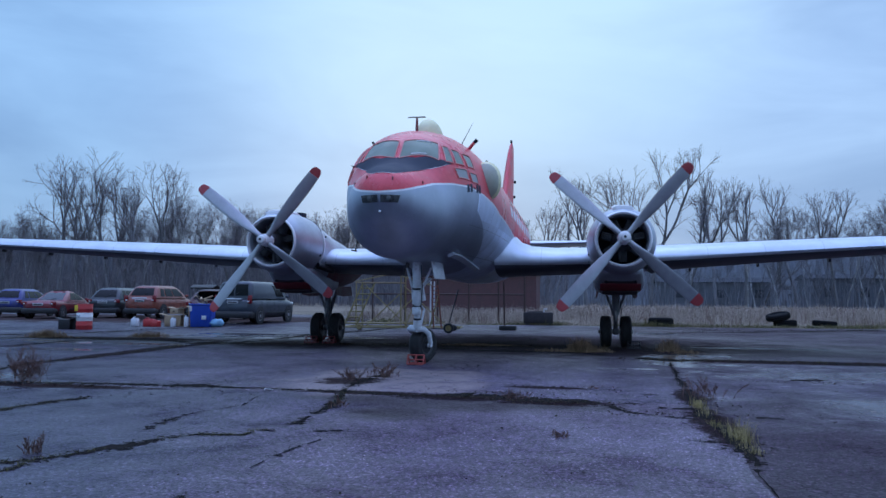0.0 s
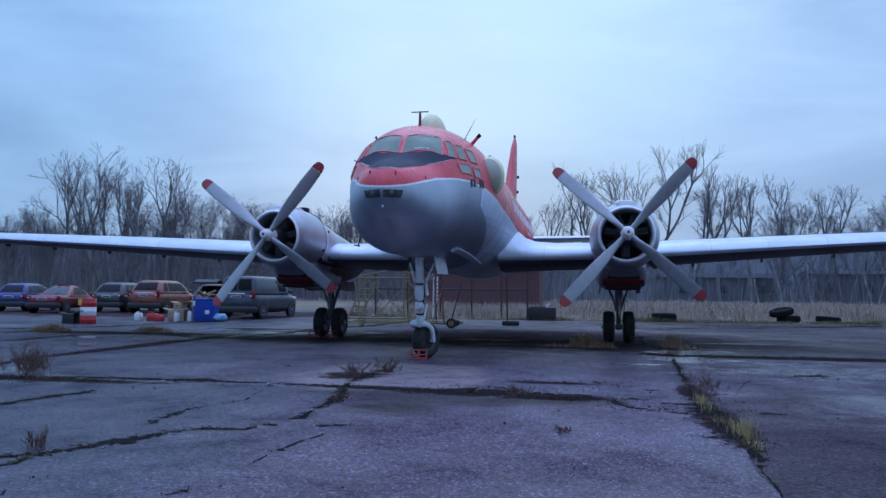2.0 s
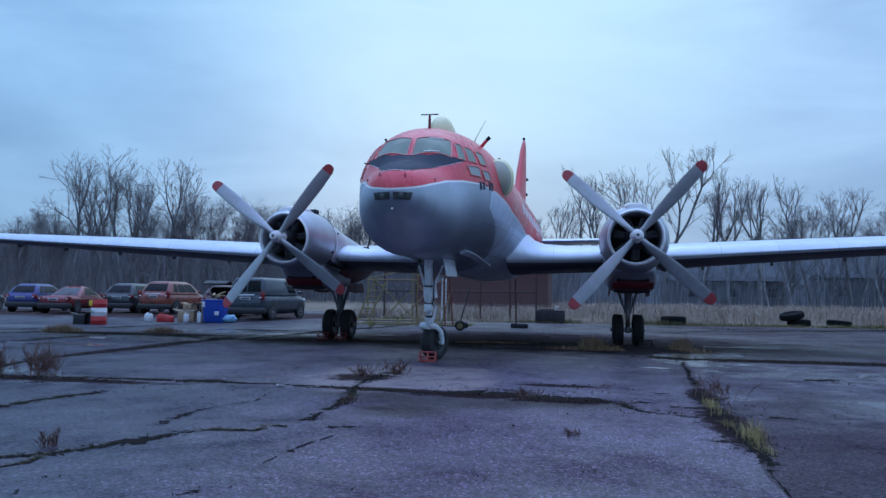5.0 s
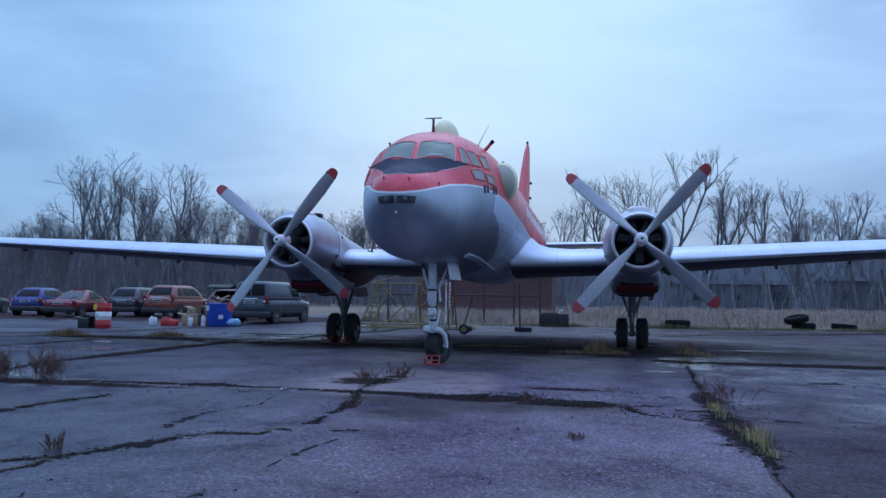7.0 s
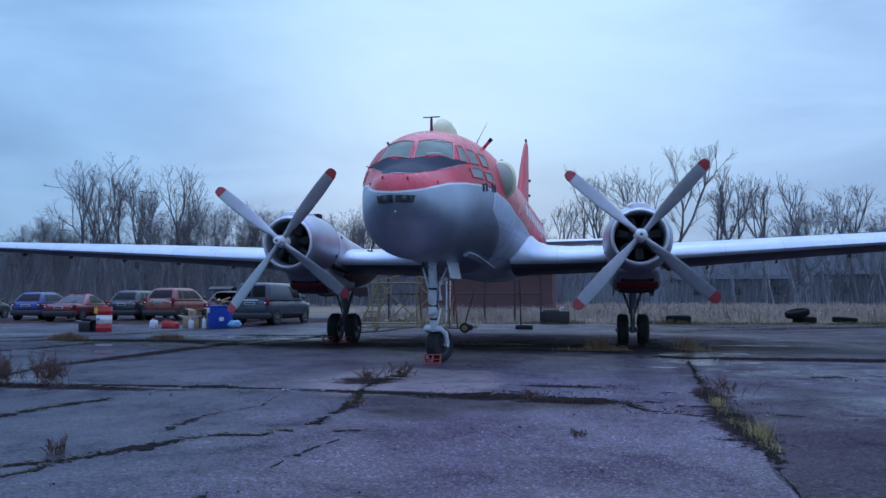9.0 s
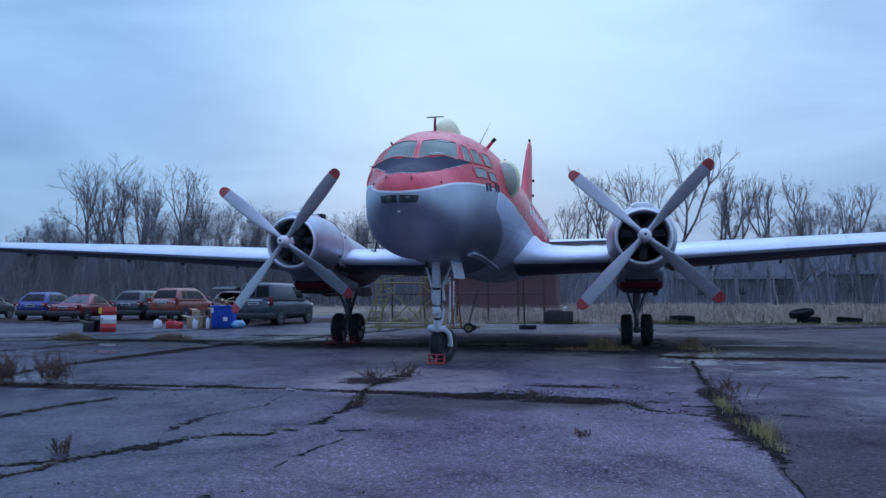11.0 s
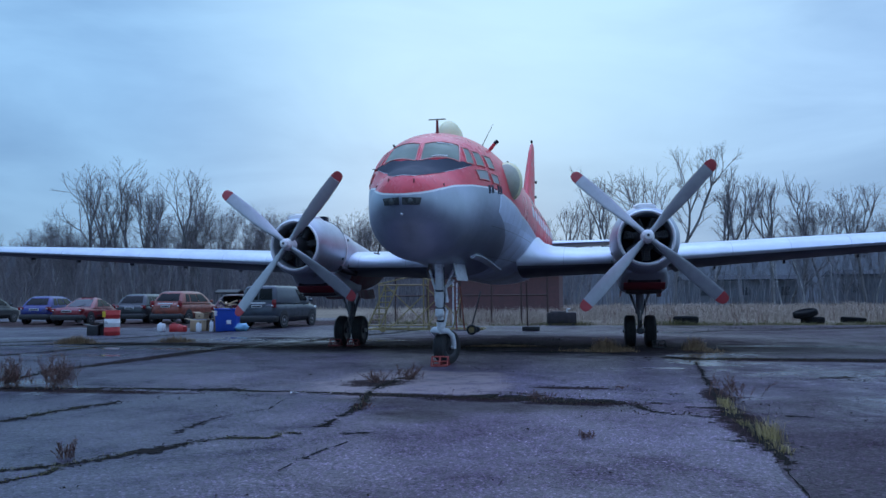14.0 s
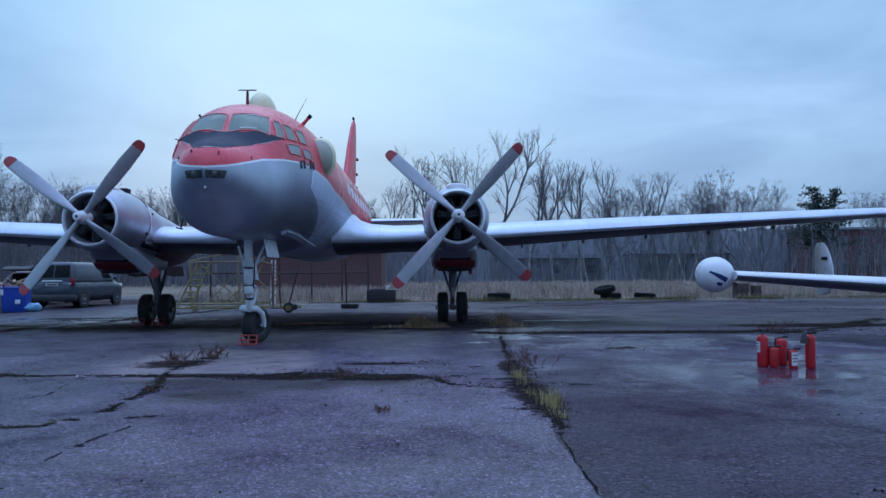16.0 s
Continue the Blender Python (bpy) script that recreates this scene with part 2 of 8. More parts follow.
def apron_material():
    """Old damp asphalt: aggregate, pale worn areas, wet film in places."""
    m, n, b = material("wet_asphalt", 0.5, 0, 0.5)
    v = where(n)
    big = n.noise(v, 0.16, 6.0, 0.6, 0.6)
    mid = n.noise(v, 0.9, 7.0, 0.62, 0.4)
    fine = n.noise(v, 9.0, 6.0, 0.7)
    grain = n.add("ShaderNodeTexVoronoi", {"Vector": v, "Scale": 62.0}).outputs["Color"]
    gs = n.add("ShaderNodeSeparateColor", {0: grain}).outputs[0]
    base = n.ramp(n.math("ADD", n.math("MULTIPLY", big, 0.5), n.math("MULTIPLY", mid, 0.5)),
                  [(0.36, (0.014, 0.0120, 0.022)), (0.5, (0.035, 0.0305, 0.055)), (0.64, (0.080, 0.073, 0.118))])
    base = n.mix(n.math("MULTIPLY", n.ramp(n.noise(v, 3.2, 8.0, 0.75), [(0.50, 0.0), (0.62, 1.0)]), 0.6), base, (0.014, 0.011, 0.014, 1))
    base = n.mix(n.math("MULTIPLY", n.ramp(fine, [(0.50, 0.0), (0.60, 1.0)]), 0.62), base, (0.012, 0.010, 0.013, 1))
    base = n.mix(n.math("MULTIPLY", n.ramp(fine, [(0.38, 1.0), (0.46, 0.0)]), 0.6), base, (0.11, 0.105, 0.125, 1))
    stone = n.math("GREATER_THAN", gs, 0.975)
    base = n.mix(n.math("MULTIPLY", stone, n.ramp(n.noise(v, 0.7, 5.0), [(0.42, 0.15), (0.6, 0.85)])), base, (0.27, 0.265, 0.28, 1))
    dark = n.math("LESS_THAN", gs, 0.22)
    base = n.mix(n.math("MULTIPLY", dark, 0.55), base, (0.02, 0.02, 0.022, 1))
    # the panels between the joints were laid at different times
    spx = n.add("ShaderNodeSeparateXYZ", {0: v}).outputs
    beyond = n.math("GREATER_THAN", n.math("ADD", spx[0], n.math("MULTIPLY", n.math("SUBTRACT", mid, 0.5), 0.16)), n.add("ShaderNodeMapRange", {0: spx[1], 1: -7.6, 2: -8.4, 3: 4.06, 4: 3.97}).outputs[0])
    right = n.math("MULTIPLY", beyond, n.add("ShaderNodeMapRange", {0: n.math("ADD", spx[1], n.math("MULTIPLY", mid, 2.0)), 1: -3.0, 2: -5.5, 3: 0.40, 4: 0.95}).outputs[0])
    right = n.math("MULTIPLY", right, n.add("ShaderNodeMapRange", {0: n.math("ADD", spx[0], mid), 1: 5.6, 2: 8.0, 3: 1.0, 4: 0.45}, interpolation_type="SMOOTHSTEP").outputs[0])
    far_east = n.math("MULTIPLY", n.add("ShaderNodeMapRange", {0: n.math("ADD", spx[1], n.math("MULTIPLY", mid, 3.0)), 1: 2.6, 2: 5.0, 3: 0.0, 4: 0.75}).outputs[0], n.add("ShaderNodeMapRange", {0: spx[0], 1: 1.0, 2: 5.0, 3: 0.0, 4: 1.0}).outputs[0])
    base = n.mix(far_east, base, (0.0205, 0.0120, 0.0155, 1))
    near = n.math("MULTIPLY", n.math("LESS_THAN", n.math("ADD", spx[1], n.math("MULTIPLY", n.math("SUBTRACT", mid, 0.5), 0.5)), -4.75), n.math("SUBTRACT", 1.0, beyond))
    base = n.mix(n.math("MULTIPLY", right, 0.88), base, (0.0205, 0.0135, 0.0200, 1))
    base = n.mix(n.math("MULTIPLY", near, 0.42), base, (0.070, 0.0555, 0.080, 1))
    # lens-edge dimming on the left, put into the near panel's colour
    left_dim = n.add("ShaderNodeMapRange", {0: n.math("ADD", spx[0], n.math("MULTIPLY", n.math("SUBTRACT", mid, 0.5), 3.0)), 1: 1.2, 2: -0.9, 3: 0.0, 4: 0.72}, interpolation_type="SMOOTHSTEP").outputs[0]
    base = n.mix(n.math("MULTIPLY", near, left_dim), base, (0.0145, 0.018, 0.029, 1))
    # the same dimming painted over the whole left of the apron
    west = n.add("ShaderNodeMapRange", {0: n.math("ADD", spx[0], n.math("MULTIPLY", n.math("SUBTRACT", big, 0.5), 7.0)), 1: -1.2, 2: -4.6, 3: 0.0, 4: 1.0}, interpolation_type="SMOOTHSTEP").outputs[0]
    base = n.mix(n.math("MULTIPLY", west, 0.68), base, (0.0140, 0.017, 0.026, 1))
    # pale stones of the aggregate
    speck = n.add("ShaderNodeSeparateColor", {0: n.add("ShaderNodeTexVoronoi", {"Vector": v, "Scale": 72.0}).outputs["Color"]}).outputs[1]
    sv = n.add("ShaderNodeMapRange", {0: n.math("POWER", speck, 5.0), 1: 0.0, 2: 1.0, 3: 0.68, 4: 4.6}).outputs[0]
    base = n.mix(1.0, base, n.add("ShaderNodeCombineColor", {0: sv, 1: sv, 2: sv}).outputs[0], "MULTIPLY")
    chips = n.add("ShaderNodeSeparateColor", {0: n.add("ShaderNodeTexVoronoi", {"Vector": v, "Scale": 27.0}).outputs["Color"]}).outputs[0]
    base = n.mix(n.math("MULTIPLY", n.math("GREATER_THAN", chips, 0.993), 0.22), base, (0.26, 0.25, 0.30, 1))
    # pale worn patch of concrete before the nose wheel
    pd = n.add("ShaderNodeVectorMath", {0: n.add("ShaderNodeMapping", {"Vector": v, "Location": (-0.05, 1.65, 0), "Scale": (0.62, 0.53, 0)}).outputs[0]}, operation="LENGTH").outputs["Value"]
    pf = n.add("ShaderNodeMapRange", {0: n.math("ADD", pd, n.math("MULTIPLY", n.math("SUBTRACT", mid, 0.5), 1.6)), 1: 1.05, 2: 0.75, 3: 0.0, 4: 0.95}).outputs[0]
    pf = n.math("MULTIPLY", pf, n.ramp(n.noise(v, 2.4, 8.0, 0.7), [(0.38, 0.35), (0.52, 1.0)]))
    base = n.mix(pf, base, (0.225, 0.22, 0.205, 1))
    # brown soil trodden over the parking strip
    sd = n.add("ShaderNodeVectorMath", {0: n.add("ShaderNodeMapping", {"Vector": v, "Location": (1.45, -3.3, 0), "Scale": (0.068, 0.145, 0)}).outputs[0]}, operation="LENGTH").outputs["Value"]
    sf = n.add("ShaderNodeMapRange", {0: n.math("ADD", sd, n.math("MULTIPLY", n.math("SUBTRACT", mid, 0.5), 1.2)), 1: 1.05, 2: 0.8, 3: 0.0, 4: 0.8}).outputs[0]
    base = n.mix(sf, base, (0.045, 0.034, 0.027, 1))
    # brown soil washed out of the joints, in ragged smears
    soil = None
    for ox, oy, rx, ry in ((1.5, -4.72, 1.1, 0.30), (2.5, -4.9, 0.8, 0.26), (0.3, -4.55, 0.9, 0.2), (-0.4, -3.3, 0.5, 0.5), (2.4, -3.5, 0.6, 0.14), (-4.3, -4.8, 2.0, 0.22), (4.15, -4.1, 0.22, 0.8), (4.1, -6.2, 0.25, 1.3), (7.5, 1.6, 3.6, 0.45), (1.0, 5.3, 3.4, 0.9), (-2.6, 4.4, 2.4, 0.6), (12.0, 3.2, 2.4, 0.7), (-9.5, 5.3, 3.4, 0.7), (-6.5, 2.0, 0.35, 4.5)):
        dx = n.math("DIVIDE", n.math("SUBTRACT", spx[0], ox), rx)
        dy = n.math("DIVIDE", n.math("SUBTRACT", spx[1], oy), ry)
        e = n.math("SUBTRACT", 1.0, n.math("ADD", n.math("MULTIPLY", dx, dx), n.math("MULTIPLY", dy, dy)))
        soil = e if soil is None else n.math("MAXIMUM", soil, e)
    rag = n.math("ADD", n.math("MULTIPLY", n.math("SUBTRACT", n.noise(v, 4.5, 8.0, 0.75), 0.5), 3.2), n.math("MULTIPLY", n.math("SUBTRACT", n.noise(v, 21.0, 5.0, 0.7), 0.5), 2.4))
    soilf = n.add("ShaderNodeMapRange", {0: n.math("ADD", soil, rag), 1: -0.15, 2: 0.5, 3: 0.0, 4: 0.92}).outputs[0]
    base = n.mix(soilf, base, (0.020, 0.015, 0.013, 1))
    # damp brown wash, thin and soft, below the long joint
    wash = None
    for ox, oy, rx, ry in ((1.3, -5.35, 1.0, 0.55), (2.3, -5.2, 0.9, 0.35), (0.4, -5.1, 0.8, 0.3), (0.9, -6.1, 0.5, 0.5)):
        dx = n.math("DIVIDE", n.math("SUBTRACT", spx[0], ox), rx)
        dy = n.math("DIVIDE", n.math("SUBTRACT", spx[1], oy), ry)
        e = n.math("SUBTRACT", 1.0, n.math("ADD", n.math("MULTIPLY", dx, dx), n.math("MULTIPLY", dy, dy)))
        wash = e if wash is None else n.math("MAXIMUM", wash, e)
    washf = n.add("ShaderNodeMapRange", {0: n.math("ADD", wash, n.math("MULTIPLY", rag, 0.6)), 1: -0.6, 2: 0.6, 3: 0.0, 4: 0.85}).outputs[0]
    base = n.mix(washf, base, (0.017, 0.012, 0.013, 1))
    # darker ellipses under the airliner and below both nacelles
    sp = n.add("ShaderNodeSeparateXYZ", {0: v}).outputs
    dark_area = None
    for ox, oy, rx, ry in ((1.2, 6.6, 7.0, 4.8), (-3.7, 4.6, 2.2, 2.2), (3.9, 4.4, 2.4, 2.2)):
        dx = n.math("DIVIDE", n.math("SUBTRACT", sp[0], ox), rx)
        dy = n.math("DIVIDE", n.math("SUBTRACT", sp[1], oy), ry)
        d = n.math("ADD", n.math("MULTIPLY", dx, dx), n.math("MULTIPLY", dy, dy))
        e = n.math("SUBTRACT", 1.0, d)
        dark_area = e if dark_area is None else n.math("MAXIMUM", dark_area, e)
    dark_areaf = n.add("ShaderNodeMapRange", {0: n.math("ADD", dark_area, n.math("MULTIPLY", n.math("SUBTRACT", mid, 0.5), 2.6)), 1: -0.1, 2: 0.7, 3: 0.0, 4: 0.92}).outputs[0]
    base = n.mix(dark_areaf, base, (0.022, 0.018, 0.02, 1))
    base = n.mix(1.0, base, (1.25, 1.0, 1.06, 1), "MULTIPLY")
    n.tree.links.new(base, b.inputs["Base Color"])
    wet = None
    for ox, oy, rx, ry in ((8.2, -5.0, 3.4, 2.2), (4.9, 3.4, 1.7, 2.6), (-7.0, 7.0, 4.0, 1.4), (-5.5, -4.6, 2.6, 1.0), (7.4, -0.8, 3.6, 1.7)):
        dx = n.math("DIVIDE", n.math("SUBTRACT", sp[0], ox), rx)
        dy = n.math("DIVIDE", n.math("SUBTRACT", sp[1], oy), ry)
        e = n.math("SUBTRACT", 1.0, n.math("ADD", n.math("MULTIPLY", dx, dx), n.math("MULTIPLY", dy, dy)))
        wet = e if wet is None else n.math("MAXIMUM", wet, e)
    wf = n.math("ADD", n.math("MULTIPLY", wet, 0.5), n.math("MULTIPLY", n.math("SUBTRACT", mid, 0.5), 3.0))
    streak = n.noise(n.add("ShaderNodeMapping", {"Vector": v, "Scale": (0.11, 0.75, 1.0), "Rotation": (0, 0, 0.05)}).outputs[0], 1.0, 6.0, 0.6, 0.5)
    sfar = n.add("ShaderNodeMapRange", {0: sp[1], 1: -3.0, 2: 3.0, 3: 0.0, 4: 1.0}).outputs[0]
    wf = n.math("ADD", wf, n.math("MULTIPLY", sfar, n.math("MULTIPLY", n.math("SUBTRACT", streak, 0.54), 4.0)))
    wetf = n.add("ShaderNodeMapRange", {0: wf, 1: 0.0, 2: 0.7, 3: 0.0, 4: 1.0}, interpolation_type="SMOOTHSTEP").outputs[0]
    pud = None
    for ox, oy, rx, ry in ((7.55, -5.1, 0.6, 0.35), (7.15, -6.35, 0.32, 0.22), (7.3, 5.85, 2.1, 0.30), (5.35, 0.75, 0.6, 0.22), (5.4, 13.2, 0.9, 0.9), (3.95, -0.4, 0.25, 0.15), (9.8, -3.2, 2.2, 0.40), (4.6, 1.6, 0.6, 1.6), (-6.5, 8.6, 3.0, 0.5), (-8.5, 3.4, 2.5, 0.45), (-4.6, 7.6, 2.4, 0.4), (-11.6, 4.0, 1.8, 0.3), (-8.6, 1.2, 1.6, 0.5), (4.75, 0.4, 0.5, 0.5), (5.3, 2.9, 0.8, 0.5)):
        dx = n.math("DIVIDE", n.math("SUBTRACT", sp[0], ox), rx)
        dy = n.math("DIVIDE", n.math("SUBTRACT", sp[1], oy), ry)
        e = n.math("SUBTRACT", 1.0, n.math("ADD", n.math("MULTIPLY", dx, dx), n.math("MULTIPLY", dy, dy)))
        pud = e if pud is None else n.math("MAXIMUM", pud, e)
    pudf = n.add("ShaderNodeMapRange", {0: n.math("ADD", pud, n.math("MULTIPLY", n.math("SUBTRACT", n.noise(v, 2.2, 6.0, 0.65), 0.5), 3.4)), 1: 0.1, 2: 0.5, 3: 0.0, 4: 1.0}, interpolation_type="SMOOTHSTEP").outputs[0]
    wetf = n.math("MAXIMUM", wetf, pudf)
    damp = n.add("ShaderNodeMapRange", {0: big, 1: 0.35, 2: 0.65, 3: 0.36, 4: 0.62}).outputs[0]
    r = n.math("ADD", n.math("MULTIPLY", damp, n.math("SUBTRACT", 1.0, wetf)), n.math("MULTIPLY", wetf, 0.10))
    # the dark areas and soil lie rough on the wet film
    rough_dirt = n.math("MINIMUM", 1.0, n.math("MAXIMUM", n.math("MAXIMUM", sf, soilf), dark_areaf))
    r = n.math("ADD", n.math("MULTIPLY", r, n.math("SUBTRACT", 1.0, rough_dirt)), n.math("MULTIPLY", rough_dirt, 0.93))
    r = n.math("ADD", n.math("MULTIPLY", r, n.math("SUBTRACT", 1.0, pudf)), n.math("MULTIPLY", pudf, 0.07))
    n.tree.links.new(r, b.inputs["Roughness"])
    # dry, dirty and darkened stretches lose the sheen of the damp ones
    sheen = n.add("ShaderNodeMapRange", {0: n.math("ADD", n.math("MULTIPLY", mid, 0.6), n.math("MULTIPLY", n.noise(v, 3.2, 8.0, 0.75), 0.4)), 1: 0.40, 2: 0.58, 3: 0.08, 4: 0.62}).outputs[0]
    grit = n.add("ShaderNodeMapRange", {0: n.noise(v, 26.0, 5.0, 0.7), 1: 0.38, 2: 0.62, 3: 0.25, 4: 1.5}).outputs[0]
    sheen = n.math("MULTIPLY", sheen, grit)
    dull = n.math("SUBTRACT", 1.0, n.math("MINIMUM", 0.95, n.math("MAXIMUM", n.math("MAXIMUM", n.math("MAXIMUM", sf, soilf), n.math("MULTIPLY", dark_areaf, 0.95)), n.math("MAXIMUM", n.math("MULTIPLY", n.math("MAXIMUM", n.math("MAXIMUM", n.math("MULTIPLY", right, 1.9), n.math("MULTIPLY", far_east, 2.2)), n.math("MULTIPLY", west, 0.6)), 0.42), n.math("MULTIPLY", pf, 0.6)))))
    n.tree.links.new(n.math("MAXIMUM", n.math("MULTIPLY", n.math("MAXIMUM", sheen, n.math("MULTIPLY", wetf, 0.7)), dull), n.math("MULTIPLY", pudf, 0.5)), b.inputs["Specular IOR Level"])
    hgt = n.math("ADD", n.math("MULTIPLY", fine, 0.5), n.math("ADD", n.math("MULTIPLY", gs, 0.45), n.math("MULTIPLY", mid, 1.2)))
    nb = n.add("ShaderNodeBump", {"Height": hgt, "Strength": n.math("SUBTRACT", 0.75, n.math("MULTIPLY", wetf, 0.68)), "Distance": 0.02})
    n.tree.links.new(nb.outputs[0], b.inputs["Normal"])
    return m


RED_EDGE = [(-3.9, 2.69), (-3.33, 2.71), (-2.96, 2.82), (-2.47, 2.94), (-2.04, 3.00), (-1.5, 3.03), (-0.93, 2.98), (0.5, 2.78), (4.6, 2.55), (14.0, 2.7), (19.5, 3.3)]
M_FUS = fuselage_paint()
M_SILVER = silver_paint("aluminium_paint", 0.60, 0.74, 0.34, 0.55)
# dark grey that stands in for the shade below the wings
M_WINGLOW = simple("shade_grey_underside", (0.10, 0.105, 0.125), 0.45, 0, 0.25, 2.0, 0.06)
M_NACELLE = silver_paint("nacelle_paint", 0.43, 0.56, 0.40, 0.62)
M_RED = simple("red_paint", (0.70, 0.062, 0.076), 0.42, 0, 0.2, 3.0, 0.08)
M_TIP = simple("blade_tip_red", (0.38, 0.05, 0.055), 0.45, 0, 0.2, 6.0, 0.05)
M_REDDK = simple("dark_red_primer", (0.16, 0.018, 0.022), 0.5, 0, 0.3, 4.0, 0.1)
# dark colour for the shaded front underside of the cooler duct
M_DUCT = simple("shade_dark_duct", (0.055, 0.04, 0.045), 0.6, 0.0, 0.4, 5.0, 0.15)
M_BLACK = simple("matt_black_paint", (0.014, 0.019, 0.030), 0.75, 0, 0.3, 5.0, 0.1, 0.22)
M_LAMPBOX = simple("dark_lamp_window", (0.035, 0.038, 0.04), 0.25, 0, 0.5, 12.0, 0.05, 0.5)
M_SLATE = simple("matt_slate_paint", (0.040, 0.048, 0.068), 0.7, 0, 0.15, 5.0, 0.05, 0.25)
M_CREAM = simple("cream_radome", (0.80, 0.73, 0.43), 0.5, 0, 0.12, 3.0, 0.06)
M_WHITE = simple("white_paint", (0.78, 0.78, 0.77), 0.4, 0, 0.08, 3.0, 0.05, dirt=(0.5, 0.49, 0.46))
M_GREYBLUE = simple("pale_grey_gear_paint", (0.70, 0.74, 0.77), 0.45, 0, 0.2, 7.0, 0.1, dirt=(0.10, 0.09, 0.08))
# main legs: gear paint darkened for the shade they stand in, plus grime
M_GEARDK = simple("shaded_grimy_gear_paint", (0.20, 0.205, 0.22), 0.5, 0, 0.3, 7.0, 0.1, dirt=(0.06, 0.05, 0.05))
M_COOLER = simple("dull_red_primer", (0.19, 0.020, 0.027), 0.55, 0, 0.3, 4.0, 0.1)
M_DARKMETAL = simple("dark_steel", (0.06, 0.06, 0.065), 0.42, 0.7, 0.35, 9.0, 0.15)
M_CYL = simple("sooty_cylinder_metal", (0.11, 0.11, 0.115), 0.5, 0.5, 0.4, 9.0, 0.15)
M_STEEL = simple("worn_steel", (0.55, 0.55, 0.56), 0.35, 0.7, 0.25, 9.0, 0.1)
M_BRIGHT = simple("bright_lip_metal", (0.86, 0.87, 0.88), 0.35, 0.3, 0.08, 9.0, 0.05)
M_RUBBER = simple("tyre_rubber", (0.022, 0.022, 0.024), 0.75, 0, 0.35, 14.0, 0.25, dirt=(0.07, 0.06, 0.055))
M_BLADE = simple("propeller_grey", (0.36, 0.37, 0.385), 0.38, 0.5, 0.15, 6.0, 0.05)
M_GLASS = glass("cockpit_glass", (0.28, 0.325, 0.255), 0.12)
M_GLASS.node_tree.nodes["Principled BSDF"].inputs["Specular IOR Level"].default_value = 0.12
M_CARGLASS = glass("car_glass", (0.008, 0.009, 0.010), 0.03)
M_CARGLASS.node_tree.nodes["Principled BSDF"].inputs["Specular IOR Level"].default_value = 0.14
M_SKYGLASS = glass("sloping_car_glass", (0.02, 0.022, 0.025), 0.03)
M_YELLOW = simple("yellow_tube_paint", (0.27, 0.21, 0.085), 0.55, 0, 0.3, 9.0, 0.15, dirt=(0.16, 0.10, 0.05))
M_ORANGE = simple("chock_orange", (0.40, 0.07, 0.06), 0.55, 0, 0.25, 12.0, 0.15, dirt=(0.12, 0.06, 0.05))
M_ASPHALT = apron_material()


# ---- mesh helpers ----
def bm_new():
    return bmesh.new()


def link(name, bm, mat, smooth=True, angle=40):
    me = bpy.data.meshes.new(name)
    bmesh.ops.recalc_face_normals(bm, faces=bm.faces)
    if smooth:
        for f in bm.faces:
            f.smooth = True
        lim = radians(angle)
        for e in bm.edges:
            if len(e.link_faces) == 2 and e.calc_face_angle(0) > lim:
                e.smooth = False
    bm.to_mesh(me)
    bm.free()
    for k in (mat if isinstance(mat, (list, tuple)) else [mat]):
        me.materials.append(k)
    return new(name, me)


def part(name, bm, mat, parent, label="", smooth=True, angle=40):
    ob = link(name, bm, mat, smooth, angle)
    ob.parent = parent
    if label:
        tagged(ob, label)
    return ob


def holder(name, label, category, group="", m=None):
    ob = new(name)
    ob.empty_display_size = 0.3
    if m is not None:
        ob.matrix_basis = m
    return tagged(ob, label, category, group)


def loft(bm, rings, close=True, cap0=True, cap1=True):
    vs = [[bm.verts.new(p) for p in r] for r in rings]
    k = len(vs[0])
    for a, b in zip(vs, vs[1:]):
        for i in range(k if close else k - 1):
            j = (i + 1) % k
            bm.faces.new((a[i], a[j], b[j], b[i]))
    if close and cap0:
        bm.faces.new(vs[0][::-1])
    if close and cap1:
        bm.faces.new(vs[-1])
    return vs


def box(bm, c, s, m=None, bev=0.0):
    """A box with centre c and size s, its edges bevelled."""
    r = bmesh.ops.create_cube(bm, size=1.0)
    vs = r["verts"]
    bmesh.ops.scale(bm, vec=s, verts=vs)
    if bev:
        es = list({e for v in vs for e in v.link_edges})
        g = bmesh.ops.bevel(bm, geom=es, offset=bev, segments=2, affect="EDGES", profile=0.5)
        vs = list({v for f in g["faces"] for v in f.verts} | {v for v in vs if v.is_valid})
    bmesh.ops.translate(bm, vec=c, verts=vs)
    if m is not None:
        bmesh.ops.transform(bm, matrix=m, verts=vs)
    return vs


def basis(d):
    d = Vector(d).normalized()
    u = d.orthogonal().normalized()
    return u, d.cross(u), d


def tube(bm, pts, r, sides=8, cap=True):
    pts = [Vector(p) for p in pts]
    rs = r if isinstance(r, (list, tuple)) else [r] * len(pts)
    u, w, d = basis(pts[-1] - pts[0])
    rings = []
    for i, p in enumerate(pts):
        dd = (pts[min(i + 1, len(pts) - 1)] - pts[max(i - 1, 0)]).normalized()
        uu = (u - dd * u.dot(dd)).normalized()
        ww = dd.cross(uu)
        rings.append([p + rs[i] * (math.cos(a) * uu + math.sin(a) * ww) for a in [2 * math.pi * k / sides for k in range(sides)]])
    return loft(bm, rings, True, cap, cap)


